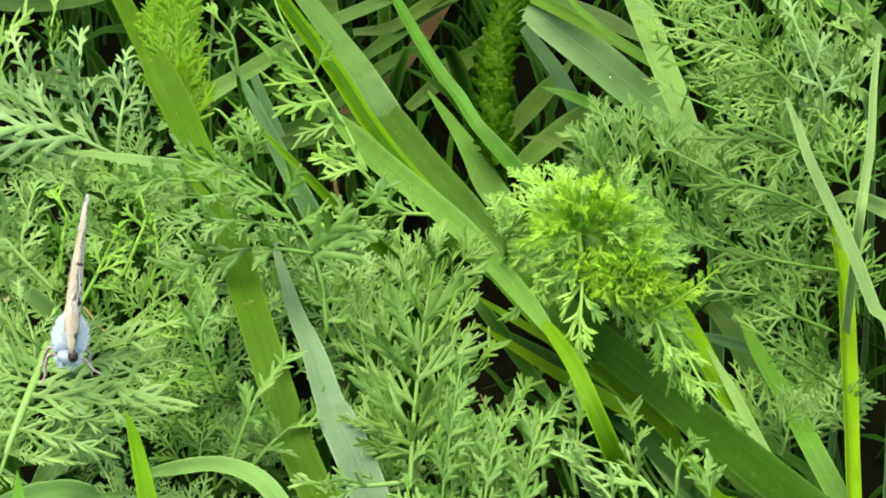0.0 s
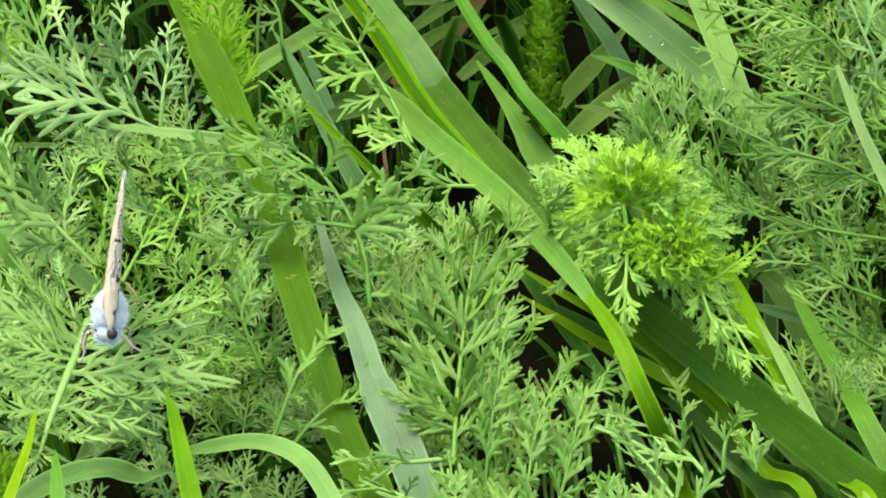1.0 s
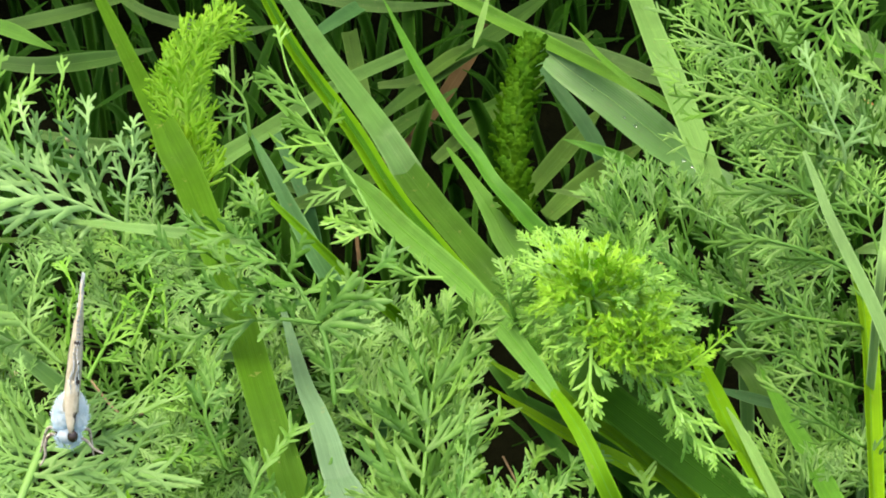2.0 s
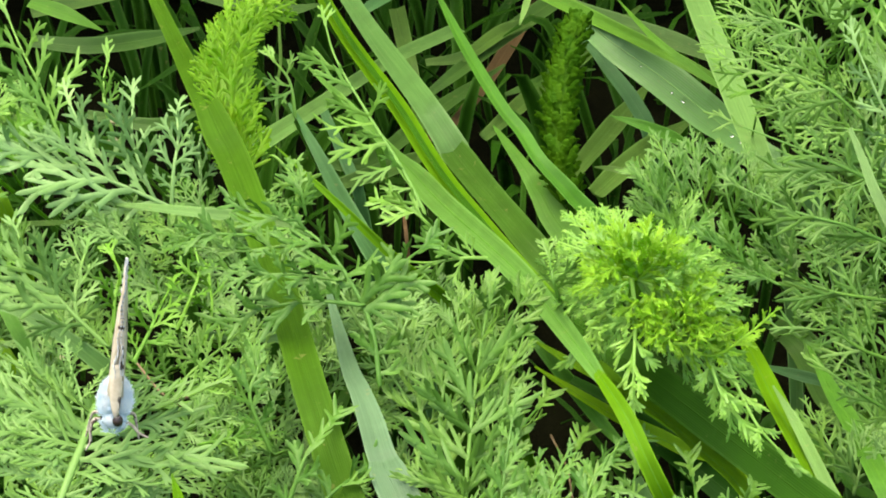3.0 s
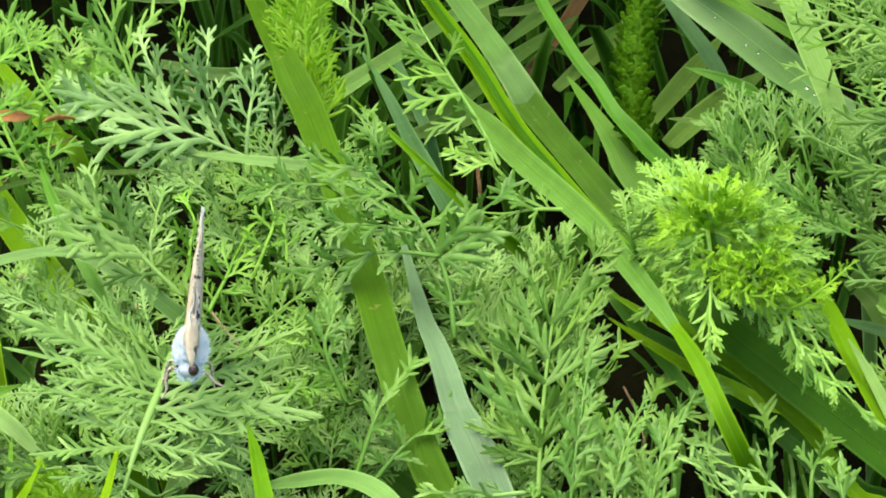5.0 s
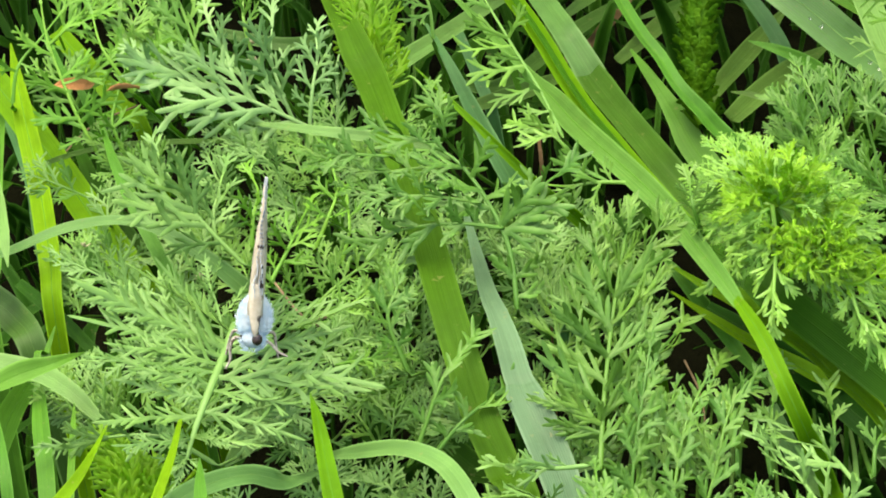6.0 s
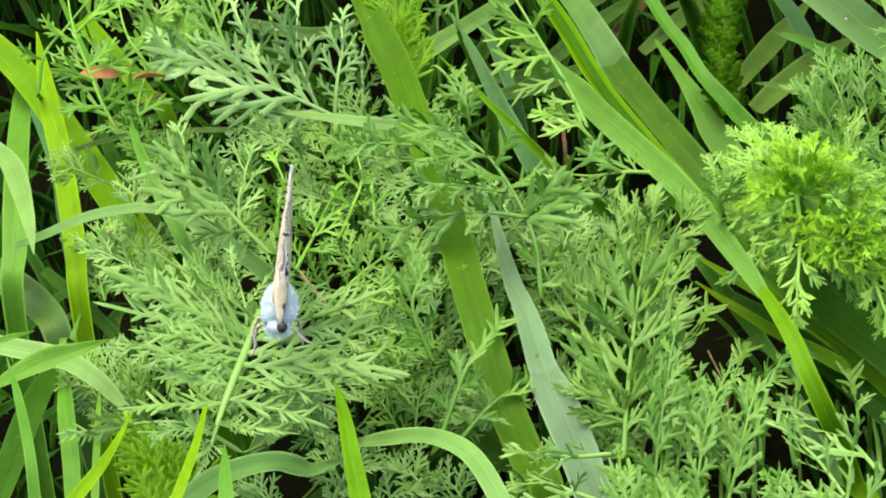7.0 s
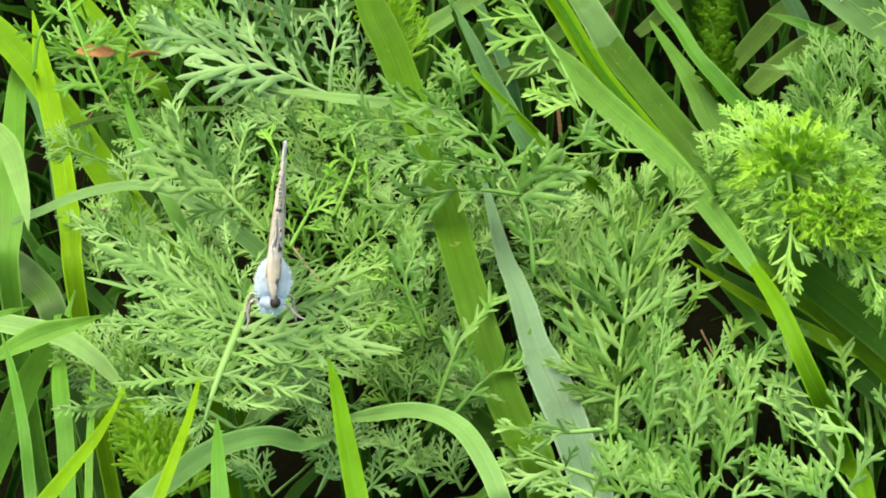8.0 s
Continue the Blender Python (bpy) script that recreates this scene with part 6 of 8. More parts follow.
frond("lush", "ray", [(0.0152, 0.2466, 0.1193), (0.0139, 0.2472, 0.1227), (0.0126, 0.2509, 0.1235)], 2.7, 6, "fresh yellow-green feathery yarrow leaf in a dense clump", ang=(38, 20), stalk=0.5)
frond("fresh", "ray", [(0.0152, 0.2466, 0.1193), (0.0149, 0.2469, 0.1223), (0.0146, 0.2503, 0.1228)], 2.7, 6, "fresh yellow-green feathery yarrow leaf in a dense clump", ang=(38, 20), stalk=0.5)
frond("lush", "ray", [(0.0152, 0.2466, 0.1193), (0.0164, 0.2470, 0.1225), (0.0176, 0.2504, 0.1230)], 2.7, 6, "fresh yellow-green feathery yarrow leaf in a dense clump", ang=(38, 20), stalk=0.5)
frond("lush", "ray", [(0.0152, 0.2466, 0.1193), (0.0175, 0.2465, 0.1218), (0.0199, 0.2494, 0.1218)], 2.7, 6, "fresh yellow-green feathery yarrow leaf in a dense clump", ang=(38, 20), stalk=0.5)
frond("fresh", "ray", [(0.0152, 0.2466, 0.1193), (0.0186, 0.2460, 0.1212), (0.0221, 0.2484, 0.1205)], 2.7, 6, "fresh yellow-green feathery yarrow leaf in a dense clump", ang=(38, 20), stalk=0.5)
frond("lush", "ray", [(0.0152, 0.2466, 0.1193), (0.0191, 0.2455, 0.1205), (0.0231, 0.2473, 0.1190)], 2.7, 6, "fresh yellow-green feathery yarrow leaf in a dense clump", ang=(38, 20), stalk=0.5)
frond("lush", "ray", [(0.0152, 0.2466, 0.1193), (0.0193, 0.2448, 0.1196), (0.0236, 0.2459, 0.1172)], 2.7, 6, "fresh yellow-green feathery yarrow leaf in a dense clump", ang=(38, 20), stalk=0.5)
frond("fresh", "ray", [(0.0152, 0.2466, 0.1193), (0.0187, 0.2443, 0.1188), (0.0224, 0.2449, 0.1158)], 2.7, 6, "fresh yellow-green feathery yarrow leaf in a dense clump", ang=(38, 20), stalk=0.5)
frond("lush", "ray", [(0.0152, 0.2466, 0.1193), (0.0123, 0.2463, 0.1213), (0.0095, 0.2489, 0.1207)], 2.7, 6, "fresh yellow-green feathery yarrow leaf in a dense clump", ang=(38, 20), stalk=0.5)
frond("lush", "ray", [(0.0152, 0.2466, 0.1193), (0.0120, 0.2453, 0.1200), (0.0088, 0.2470, 0.1180)], 2.7, 6, "fresh yellow-green feathery yarrow leaf in a dense clump", ang=(38, 20), stalk=0.5)
frond("fresh", "ray", [(0.0159, 0.2431, 0.1195), (0.0140, 0.2395, 0.1196), (0.0121, 0.2388, 0.1170)], 2.5, 6, "fresh yellow-green feathery yarrow leaf in a dense clump", ang=(42, 24), stalk=0.5)
frond("lush", "ray", [(0.0159, 0.2431, 0.1195), (0.0157, 0.2383, 0.1199), (0.0157, 0.2366, 0.1175)], 2.5, 6, "fresh yellow-green feathery yarrow leaf in a dense clump", ang=(42, 24), stalk=0.5)
frond("fresh", "ray", [(0.0159, 0.2431, 0.1195), (0.0170, 0.2381, 0.1196), (0.0181, 0.2361, 0.1170)], 2.5, 6, "fresh yellow-green feathery yarrow leaf in a dense clump", ang=(42, 24), stalk=0.5)
frond("lush", "ray", [(0.0159, 0.2431, 0.1195), (0.0183, 0.2378, 0.1193), (0.0207, 0.2355, 0.1163)], 2.5, 6, "fresh yellow-green feathery yarrow leaf in a dense clump", ang=(42, 24), stalk=0.5)
frond("fresh", "ray", [(0.0159, 0.2431, 0.1195), (0.0197, 0.2384, 0.1193), (0.0236, 0.2366, 0.1165)], 2.5, 6, "fresh yellow-green feathery yarrow leaf in a dense clump", ang=(42, 24), stalk=0.5)
frond("lush", "ray", [(0.0159, 0.2431, 0.1195), (0.0169, 0.2397, 0.1201), (0.0180, 0.2393, 0.1179)], 2.5, 6, "fresh yellow-green feathery yarrow leaf in a dense clump", ang=(42, 24), stalk=0.5)
frond("fresh", "ray", [(0.0159, 0.2431, 0.1195), (0.0205, 0.2389, 0.1200), (0.0251, 0.2376, 0.1179)], 2.5, 6, "fresh yellow-green feathery yarrow leaf in a dense clump", ang=(42, 24), stalk=0.5)
frond("lush", "ray", [(0.0159, 0.2431, 0.1195), (0.0193, 0.2383, 0.1200), (0.0227, 0.2364, 0.1177)], 2.5, 6, "fresh yellow-green feathery yarrow leaf in a dense clump", ang=(42, 24), stalk=0.5)
frond("fresh", "ray", [(0.0159, 0.2431, 0.1195), (0.0177, 0.2382, 0.1197), (0.0196, 0.2362, 0.1173)], 2.5, 6, "fresh yellow-green feathery yarrow leaf in a dense clump", ang=(42, 24), stalk=0.5)
frond("fresh", "fan", [(0.0170, 0.2417, 0.1228), (0.0179, 0.2405, 0.1236), (0.0193, 0.2425, 0.1221)], 2.1, 4, "fresh yellow-green feathery yarrow leaf in a dense clump", ang=(44, 24), stalk=0.5)
frond("lush", "fan", [(0.0153, 0.2422, 0.1235), (0.0150, 0.2417, 0.1249), (0.0147, 0.2445, 0.1240)], 2.1, 4, "fresh yellow-green feathery yarrow leaf in a dense clump", ang=(44, 24), stalk=0.5)
frond("lush", "fan", [(0.0166, 0.2408, 0.1216), (0.0164, 0.2394, 0.1216), (0.0162, 0.2411, 0.1191)], 2.1, 4, "fresh yellow-green feathery yarrow leaf in a dense clump", ang=(44, 24), stalk=0.5)
frond("lush", "fan", [(0.0179, 0.2425, 0.1240), (0.0182, 0.2420, 0.1253), (0.0187, 0.2449, 0.1244)], 2.1, 4, "fresh yellow-green feathery yarrow leaf in a dense clump", ang=(44, 24), stalk=0.5)
frond("fresh", "fan", [(0.0139, 0.2416, 0.1225), (0.0131, 0.2404, 0.1228), (0.0122, 0.2425, 0.1206)], 2.1, 4, "fresh yellow-green feathery yarrow leaf in a dense clump", ang=(44, 24), stalk=0.5)
frond("lush", "fan", [(0.0188, 0.2409, 0.1219), (0.0195, 0.2397, 0.1221), (0.0206, 0.2417, 0.1198)], 2.1, 4, "fresh yellow-green feathery yarrow leaf in a dense clump", ang=(44, 24), stalk=0.5)
frond("lush", "fan", [(0.0157, 0.2431, 0.1247), (0.0160, 0.2427, 0.1259), (0.0164, 0.2457, 0.1250)], 2.1, 4, "fresh yellow-green feathery yarrow leaf in a dense clump", ang=(44, 24), stalk=0.5)
frond("lush", "fan", [(0.0149, 0.2405, 0.1210), (0.0143, 0.2393, 0.1211), (0.0135, 0.2413, 0.1187)], 2.1, 4, "fresh yellow-green feathery yarrow leaf in a dense clump", ang=(44, 24), stalk=0.5)
frond("fresh", "fan", [(0.0197, 0.2421, 0.1236), (0.0204, 0.2416, 0.1246), (0.0214, 0.2444, 0.1233)], 2.1, 4, "fresh yellow-green feathery yarrow leaf in a dense clump", ang=(44, 24), stalk=0.5)
frond("lush", "fan", [(0.0132, 0.2424, 0.1237), (0.0122, 0.2417, 0.1242), (0.0110, 0.2442, 0.1224)], 2.1, 4, "fresh yellow-green feathery yarrow leaf in a dense clump", ang=(44, 24), stalk=0.5)
frond("lush", "fan", [(0.0180, 0.2401, 0.1207), (0.0182, 0.2389, 0.1205), (0.0187, 0.2408, 0.1179)], 2.1, 4, "fresh yellow-green feathery yarrow leaf in a dense clump", ang=(44, 24), stalk=0.5)
frond("lush", "fan", [(0.0177, 0.2433, 0.1252), (0.0184, 0.2429, 0.1262), (0.0194, 0.2459, 0.1249)], 2.1, 4, "fresh yellow-green feathery yarrow leaf in a dense clump", ang=(44, 24), stalk=0.5)
frond("fresh", "fan", [(0.0129, 0.2409, 0.1216), (0.0120, 0.2401, 0.1218), (0.0109, 0.2424, 0.1197)], 2.1, 4, "fresh yellow-green feathery yarrow leaf in a dense clump", ang=(44, 24), stalk=0.5)
frond("lush", "fan", [(0.0205, 0.2411, 0.1222), (0.0214, 0.2405, 0.1229), (0.0228, 0.2431, 0.1212)], 2.1, 4, "fresh yellow-green feathery yarrow leaf in a dense clump", ang=(44, 24), stalk=0.5)
frond("lush", "fan", [(0.0141, 0.2434, 0.1251), (0.0132, 0.2430, 0.1259), (0.0123, 0.2460, 0.1245)], 2.1, 4, "fresh yellow-green feathery yarrow leaf in a dense clump", ang=(44, 24), stalk=0.5)
frond("lush", "fan", [(0.0158, 0.2397, 0.1200), (0.0154, 0.2386, 0.1198), (0.0151, 0.2407, 0.1171)], 2.1, 4, "fresh yellow-green feathery yarrow leaf in a dense clump", ang=(44, 24), stalk=0.5)
frond("fresh", "fan", [(0.0200, 0.2429, 0.1247), (0.0209, 0.2423, 0.1253), (0.0223, 0.2450, 0.1236)], 2.1, 4, "fresh yellow-green feathery yarrow leaf in a dense clump", ang=(44, 24), stalk=0.5)
frond("lush", "fan", [(0.0118, 0.2420, 0.1230), (0.0108, 0.2415, 0.1235), (0.0096, 0.2442, 0.1217)], 2.1, 4, "fresh yellow-green feathery yarrow leaf in a dense clump", ang=(44, 24), stalk=0.5)
frond("lush", "fan", [(0.0198, 0.2400, 0.1207), (0.0207, 0.2392, 0.1209), (0.0220, 0.2416, 0.1186)], 2.1, 4, "fresh yellow-green feathery yarrow leaf in a dense clump", ang=(44, 24), stalk=0.5)
frond("lush", "fan", [(0.0163, 0.2439, 0.1260), (0.0160, 0.2438, 0.1270), (0.0156, 0.2471, 0.1259)], 2.1, 4, "fresh yellow-green feathery yarrow leaf in a dense clump", ang=(44, 24), stalk=0.5)
frond("fresh", "ray", [(0.0175, 0.2418, 0.1197), (0.0201, 0.2395, 0.1217), (0.0229, 0.2400, 0.1210)], 2.6, 6, "fresh yellow-green feathery yarrow leaf in a dense clump", ang=(42, 22), stalk=0.5)
frond("lush", "ray", [(0.0175, 0.2418, 0.1197), (0.0208, 0.2389, 0.1210), (0.0242, 0.2389, 0.1196)], 2.6, 6, "fresh yellow-green feathery yarrow leaf in a dense clump", ang=(42, 22), stalk=0.5)
frond("fresh", "ray", [(0.0175, 0.2418, 0.1197), (0.0210, 0.2384, 0.1203), (0.0247, 0.2380, 0.1183)], 2.6, 6, "fresh yellow-green feathery yarrow leaf in a dense clump", ang=(42, 22), stalk=0.5)
frond("lush", "ray", [(0.0175, 0.2418, 0.1197), (0.0204, 0.2380, 0.1197), (0.0234, 0.2371, 0.1171)], 2.6, 6, "fresh yellow-green feathery yarrow leaf in a dense clump", ang=(42, 22), stalk=0.5)
frond("fresh", "ray", [(0.0175, 0.2418, 0.1197), (0.0191, 0.2383, 0.1199), (0.0209, 0.2376, 0.1175)], 2.6, 6, "fresh yellow-green feathery yarrow leaf in a dense clump", ang=(42, 22), stalk=0.5)
frond("lush", "ray", [(0.0175, 0.2418, 0.1197), (0.0217, 0.2381, 0.1200), (0.0260, 0.2373, 0.1176)], 2.6, 6, "fresh yellow-green feathery yarrow leaf in a dense clump", ang=(42, 22), stalk=0.5)
frond("fresh", "ray", [(0.0175, 0.2418, 0.1197), (0.0214, 0.2393, 0.1216), (0.0255, 0.2397, 0.1208)], 2.6, 6, "fresh yellow-green feathery yarrow leaf in a dense clump", ang=(42, 22), stalk=0.5)
frond("lush", "fan", [(0.0193, 0.2367, 0.1212), (0.0197, 0.2358, 0.1225), (0.0202, 0.2381, 0.1215)], 1.7, 4, "fresh yellow-green feathery yarrow leaf in a dense clump", ang=(46, 26), stalk=0.5)
frond("lush", "fan", [(0.0180, 0.2365, 0.1208), (0.0172, 0.2351, 0.1215), (0.0165, 0.2370, 0.1198)], 1.7, 4, "fresh yellow-green feathery yarrow leaf in a dense clump", ang=(46, 26), stalk=0.5)
frond("lush", "fan", [(0.0204, 0.2363, 0.1207), (0.0210, 0.2348, 0.1213), (0.0218, 0.2365, 0.1195)], 1.7, 4, "fresh yellow-green feathery yarrow leaf in a dense clump", ang=(46, 26), stalk=0.5)
frond("lush", "fan", [(0.0185, 0.2371, 0.1217), (0.0180, 0.2363, 0.1231), (0.0177, 0.2386, 0.1221)], 1.7, 4, "fresh yellow-green feathery yarrow leaf in a dense clump", ang=(46, 26), stalk=0.5)
frond("lush", "fan", [(0.0184, 0.2359, 0.1201), (0.0179, 0.2344, 0.1206), (0.0175, 0.2361, 0.1186)], 1.7, 4, "fresh yellow-green feathery yarrow leaf in a dense clump", ang=(46, 26), stalk=0.5)
frond("lush", "fan", [(0.0210, 0.2368, 0.1215), (0.0214, 0.2358, 0.1227), (0.0221, 0.2381, 0.1217)], 1.7, 4, "fresh yellow-green feathery yarrow leaf in a dense clump", ang=(46, 26), stalk=0.5)
frond("lush", "fan", [(0.0170, 0.2368, 0.1213), (0.0163, 0.2359, 0.1225), (0.0157, 0.2382, 0.1213)], 1.7, 4, "fresh yellow-green feathery yarrow leaf in a dense clump", ang=(46, 26), stalk=0.5)
frond("lush", "fan", [(0.0203, 0.2358, 0.1200), (0.0209, 0.2343, 0.1206), (0.0217, 0.2360, 0.1188)], 1.7, 4, "fresh yellow-green feathery yarrow leaf in a dense clump", ang=(46, 26), stalk=0.5)
frond("lush", "fan", [(0.0196, 0.2374, 0.1222), (0.0200, 0.2365, 0.1235), (0.0206, 0.2388, 0.1225)], 1.7, 4, "fresh yellow-green feathery yarrow leaf in a dense clump", ang=(46, 26), stalk=0.5)
frond("lush", "fan", [(0.0170, 0.2361, 0.1202), (0.0166, 0.2345, 0.1206), (0.0163, 0.2361, 0.1186)], 1.7, 4, "fresh yellow-green feathery yarrow leaf in a dense clump", ang=(46, 26), stalk=0.5)
frond("lush", "fan", [(0.0218, 0.2363, 0.1209), (0.0224, 0.2348, 0.1215), (0.0232, 0.2366, 0.1197)], 1.7, 4, "fresh yellow-green feathery yarrow leaf in a dense clump", ang=(46, 26), stalk=0.5)
leaf("fresh", "fan", [(0.0145, 0.2458, 0.1199), (0.0147, 0.2401, 0.1195), (0.0144, 0.2354, 0.1177), (0.0142, 0.2324, 0.1153)], [(0.33, 1.8, 4.0, -0.9), (0.46, 2.8, 2.3, -2.6), (0.62, 3.7, 1.0, -1.7), (0.75, 3.9, -1.4, 1.5), (0.54, 3.3, -2.3, -0.1), (0.42, 3.0, -2.9, -1.3), (0.83, 3.0, 0.3, 0.2), (0.17, 0.9, 3.6, -1.3)], "fresh yellow-green feathery yarrow leaf in a dense clump", stalk=0.6)
leaf("fresh", "fan", [(0.0146, 0.2506, 0.1162), (0.0127, 0.2466, 0.1159), (0.0105, 0.2444, 0.1151), (0.0093, 0.2437, 0.1134)], [(0.33, 2.9, 2.3, -0.7), (0.46, 3.5, 0.4, 0.8), (0.58, 3.0, -2.3, 0.4), (0.38, 2.2, -1.8, -2.3), (0.71, 2.5, -1.4, 1.0)], "fresh yellow-green feathery yarrow leaf in a dense clump", stalk=0.5)
leaf("fresh", "fan", [(0.0198, 0.2400, 0.1173), (0.0221, 0.2353, 0.1164), (0.0231, 0.2325, 0.1149), (0.0245, 0.2314, 0.1131)], [(0.33, 1.6, 2.2, -1.5), (0.50, 2.1, 1.3, -2.1), (0.33, 2.8, -2.0, -1.0), (0.58, 3.1, -2.0, -0.6), (0.67, 2.7, 1.0, -0.2)], "fresh yellow-green feathery yarrow leaf in a dense clump", stalk=0.5)
leaf("fresh", "fan", [(0.0238, 0.2392, 0.1149), (0.0252, 0.2342, 0.1135), (0.0268, 0.2309, 0.1117), (0.0290, 0.2294, 0.1095)], [(0.33, 2.4, 2.8, -0.1), (0.50, 1.8, 1.7, -1.6), (0.33, 3.2, -1.5, -0.5), (0.67, 2.1, -1.4, -0.7), (0.67, 2.5, 1.8, 0.9)], "fresh yellow-green feathery yarrow leaf in a dense clump", stalk=0.5)
frond("lush", "fan", [(0.0185, 0.2386, 0.1170), (0.0224, 0.2356, 0.1173), (0.0258, 0.2360, 0.1194), (0.0287, 0.2381, 0.1207)], 2.0, 9, "fresh yellow-green feathery yarrow leaf in a dense clump", ang=(58, 34), stalk=0.5)
frond("lush", "fan", [(0.0151, 0.2389, 0.1190), (0.0178, 0.2361, 0.1188), (0.0213, 0.2357, 0.1190), (0.0248, 0.2373, 0.1192)], 2.1, 8, "fresh yellow-green feathery yarrow leaf in a dense clump", ang=(58, 34), stalk=0.5)
frond("bright", "comb2", [(0.0232, 0.2473, 0.1073), (0.0241, 0.2430, 0.1059), (0.0271, 0.2410, 0.1013)], 3.4, 6, "green feathery yarrow leaf under the fresh clump", ang=(52, 32))
leaf("plume", "antler", [(0.0069, 0.2496, 0.1147), (0.0062, 0.2502, 0.1173), (0.0059, 0.2539, 0.1173)], [(0.31, 1.6, -1.1, -1.4), (0.56, 1.6, 1.6, 1.1), (0.38, 1.4, 3.7, 0.4), (0.62, 0.4, -1.5, 1.9), (0.25, 1.5, 2.8, 1.8)], "bluish green upright yarrow plume")
# Deep green here puts the shade behind the clump into the leaf colour.
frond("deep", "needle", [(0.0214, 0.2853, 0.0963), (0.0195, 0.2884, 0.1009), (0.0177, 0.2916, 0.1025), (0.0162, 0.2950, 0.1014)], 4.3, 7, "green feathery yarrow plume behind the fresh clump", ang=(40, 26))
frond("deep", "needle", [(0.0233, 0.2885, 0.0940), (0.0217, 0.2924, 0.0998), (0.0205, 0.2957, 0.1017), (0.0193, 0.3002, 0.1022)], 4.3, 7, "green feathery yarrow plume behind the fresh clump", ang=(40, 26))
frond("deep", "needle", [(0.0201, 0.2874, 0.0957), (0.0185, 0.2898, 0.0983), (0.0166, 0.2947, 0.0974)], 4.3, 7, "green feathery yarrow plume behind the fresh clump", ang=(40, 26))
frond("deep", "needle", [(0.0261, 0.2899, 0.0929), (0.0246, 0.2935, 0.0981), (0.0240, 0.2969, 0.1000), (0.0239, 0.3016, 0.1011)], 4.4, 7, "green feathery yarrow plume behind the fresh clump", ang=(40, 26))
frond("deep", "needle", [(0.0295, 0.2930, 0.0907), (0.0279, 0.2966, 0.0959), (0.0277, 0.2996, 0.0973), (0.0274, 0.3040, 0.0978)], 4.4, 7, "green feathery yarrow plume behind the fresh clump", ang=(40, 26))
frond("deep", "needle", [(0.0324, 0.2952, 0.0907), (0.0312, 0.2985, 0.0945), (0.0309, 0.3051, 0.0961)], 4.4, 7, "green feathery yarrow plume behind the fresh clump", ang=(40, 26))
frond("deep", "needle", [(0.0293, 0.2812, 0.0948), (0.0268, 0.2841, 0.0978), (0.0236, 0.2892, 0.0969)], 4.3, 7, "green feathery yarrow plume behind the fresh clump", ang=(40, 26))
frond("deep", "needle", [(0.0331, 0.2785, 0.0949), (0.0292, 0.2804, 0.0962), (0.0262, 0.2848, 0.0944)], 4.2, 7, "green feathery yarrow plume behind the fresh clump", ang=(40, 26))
frond("mid", "needle", [(0.0220, 0.2841, 0.0947), (0.0222, 0.2872, 0.0983), (0.0218, 0.2929, 0.0986)], 4.3, 7, "green feathery yarrow plume behind the fresh clump", ang=(40, 26))
leaf("plume", "stag", [(0.0489, 0.2828, 0.0887), (0.0434, 0.2811, 0.0909), (0.0392, 0.2806, 0.0924), (0.0325, 0.2827, 0.0941)], [(0.50, 7.6, -0.1, -3.8), (0.67, 4.2, 3.5, 1.8), (0.38, 3.8, 4.6, -0.4), (0.62, 5.7, -3.7, -0.1), (0.21, 2.6, 4.4, 2.5), (0.83, 2.7, 0.3, 2.3)], "grey-green yarrow leaf with long forked leaflets")
leaf("plume", "stag", [(0.0480, 0.2760, 0.0844), (0.0429, 0.2746, 0.0878), (0.0394, 0.2746, 0.0905), (0.0355, 0.2751, 0.0910)], [(0.33, 3.6, -2.1, -3.5), (0.50, 4.3, 1.7, 0.4), (0.33, 2.3, 3.8, -1.1), (0.21, 3.8, 5.0, 0.4), (0.67, 3.6, 1.2, -0.2), (0.71, 1.9, -2.0, 0.4), (0.12, 1.7, 4.6, 0.7)], "grey-green yarrow leaf with long forked leaflets")
leaf("plume", "stag", [(0.0480, 0.2685, 0.0813), (0.0433, 0.2677, 0.0855), (0.0402, 0.2677, 0.0881), (0.0381, 0.2686, 0.0894)], [(0.33, 4.4, -1.9, -0.9), (0.42, 3.8, 1.6, -0.6), (0.29, 1.8, 2.8, -1.4), (0.21, 3.1, 2.9, 1.0), (0.17, 1.3, 3.4, 0.5), (0.12, 3.3, -2.7, -1.7)], "grey-green yarrow leaf with long forked leaflets")
leaf("plume", "stag", [(0.0483, 0.2893, 0.0924), (0.0419, 0.2892, 0.0959), (0.0357, 0.2900, 0.0976), (0.0291, 0.2928, 0.0996)], [(0.33, 8.1, -1.8, -1.4), (0.54, 7.8, -2.6, 0.8), (0.67, 2.6, 2.2, 3.2), (0.50, 0.6, 4.4, 0.5), (0.29, 2.0, 4.4, 0.4), (0.79, 3.0, 1.1, 0.3), (0.17, 4.5, -2.2, -3.2)], "grey-green yarrow leaf with long forked leaflets")
leaf("plume", "stag", [(0.0476, 0.2968, 0.0961), (0.0425, 0.2967, 0.0993), (0.0370, 0.2980, 0.1015), (0.0291, 0.3012, 0.1034)], [(0.33, 9.1, -3.7, -4.7), (0.54, 5.5, -2.4, 0.8), (0.67, 4.0, 2.2, 1.4), (0.46, 3.9, 2.8, 1.2), (0.29, 3.3, 3.7, 0.8), (0.12, 1.7, 4.4, -0.1)], "grey-green yarrow leaf with long forked leaflets")
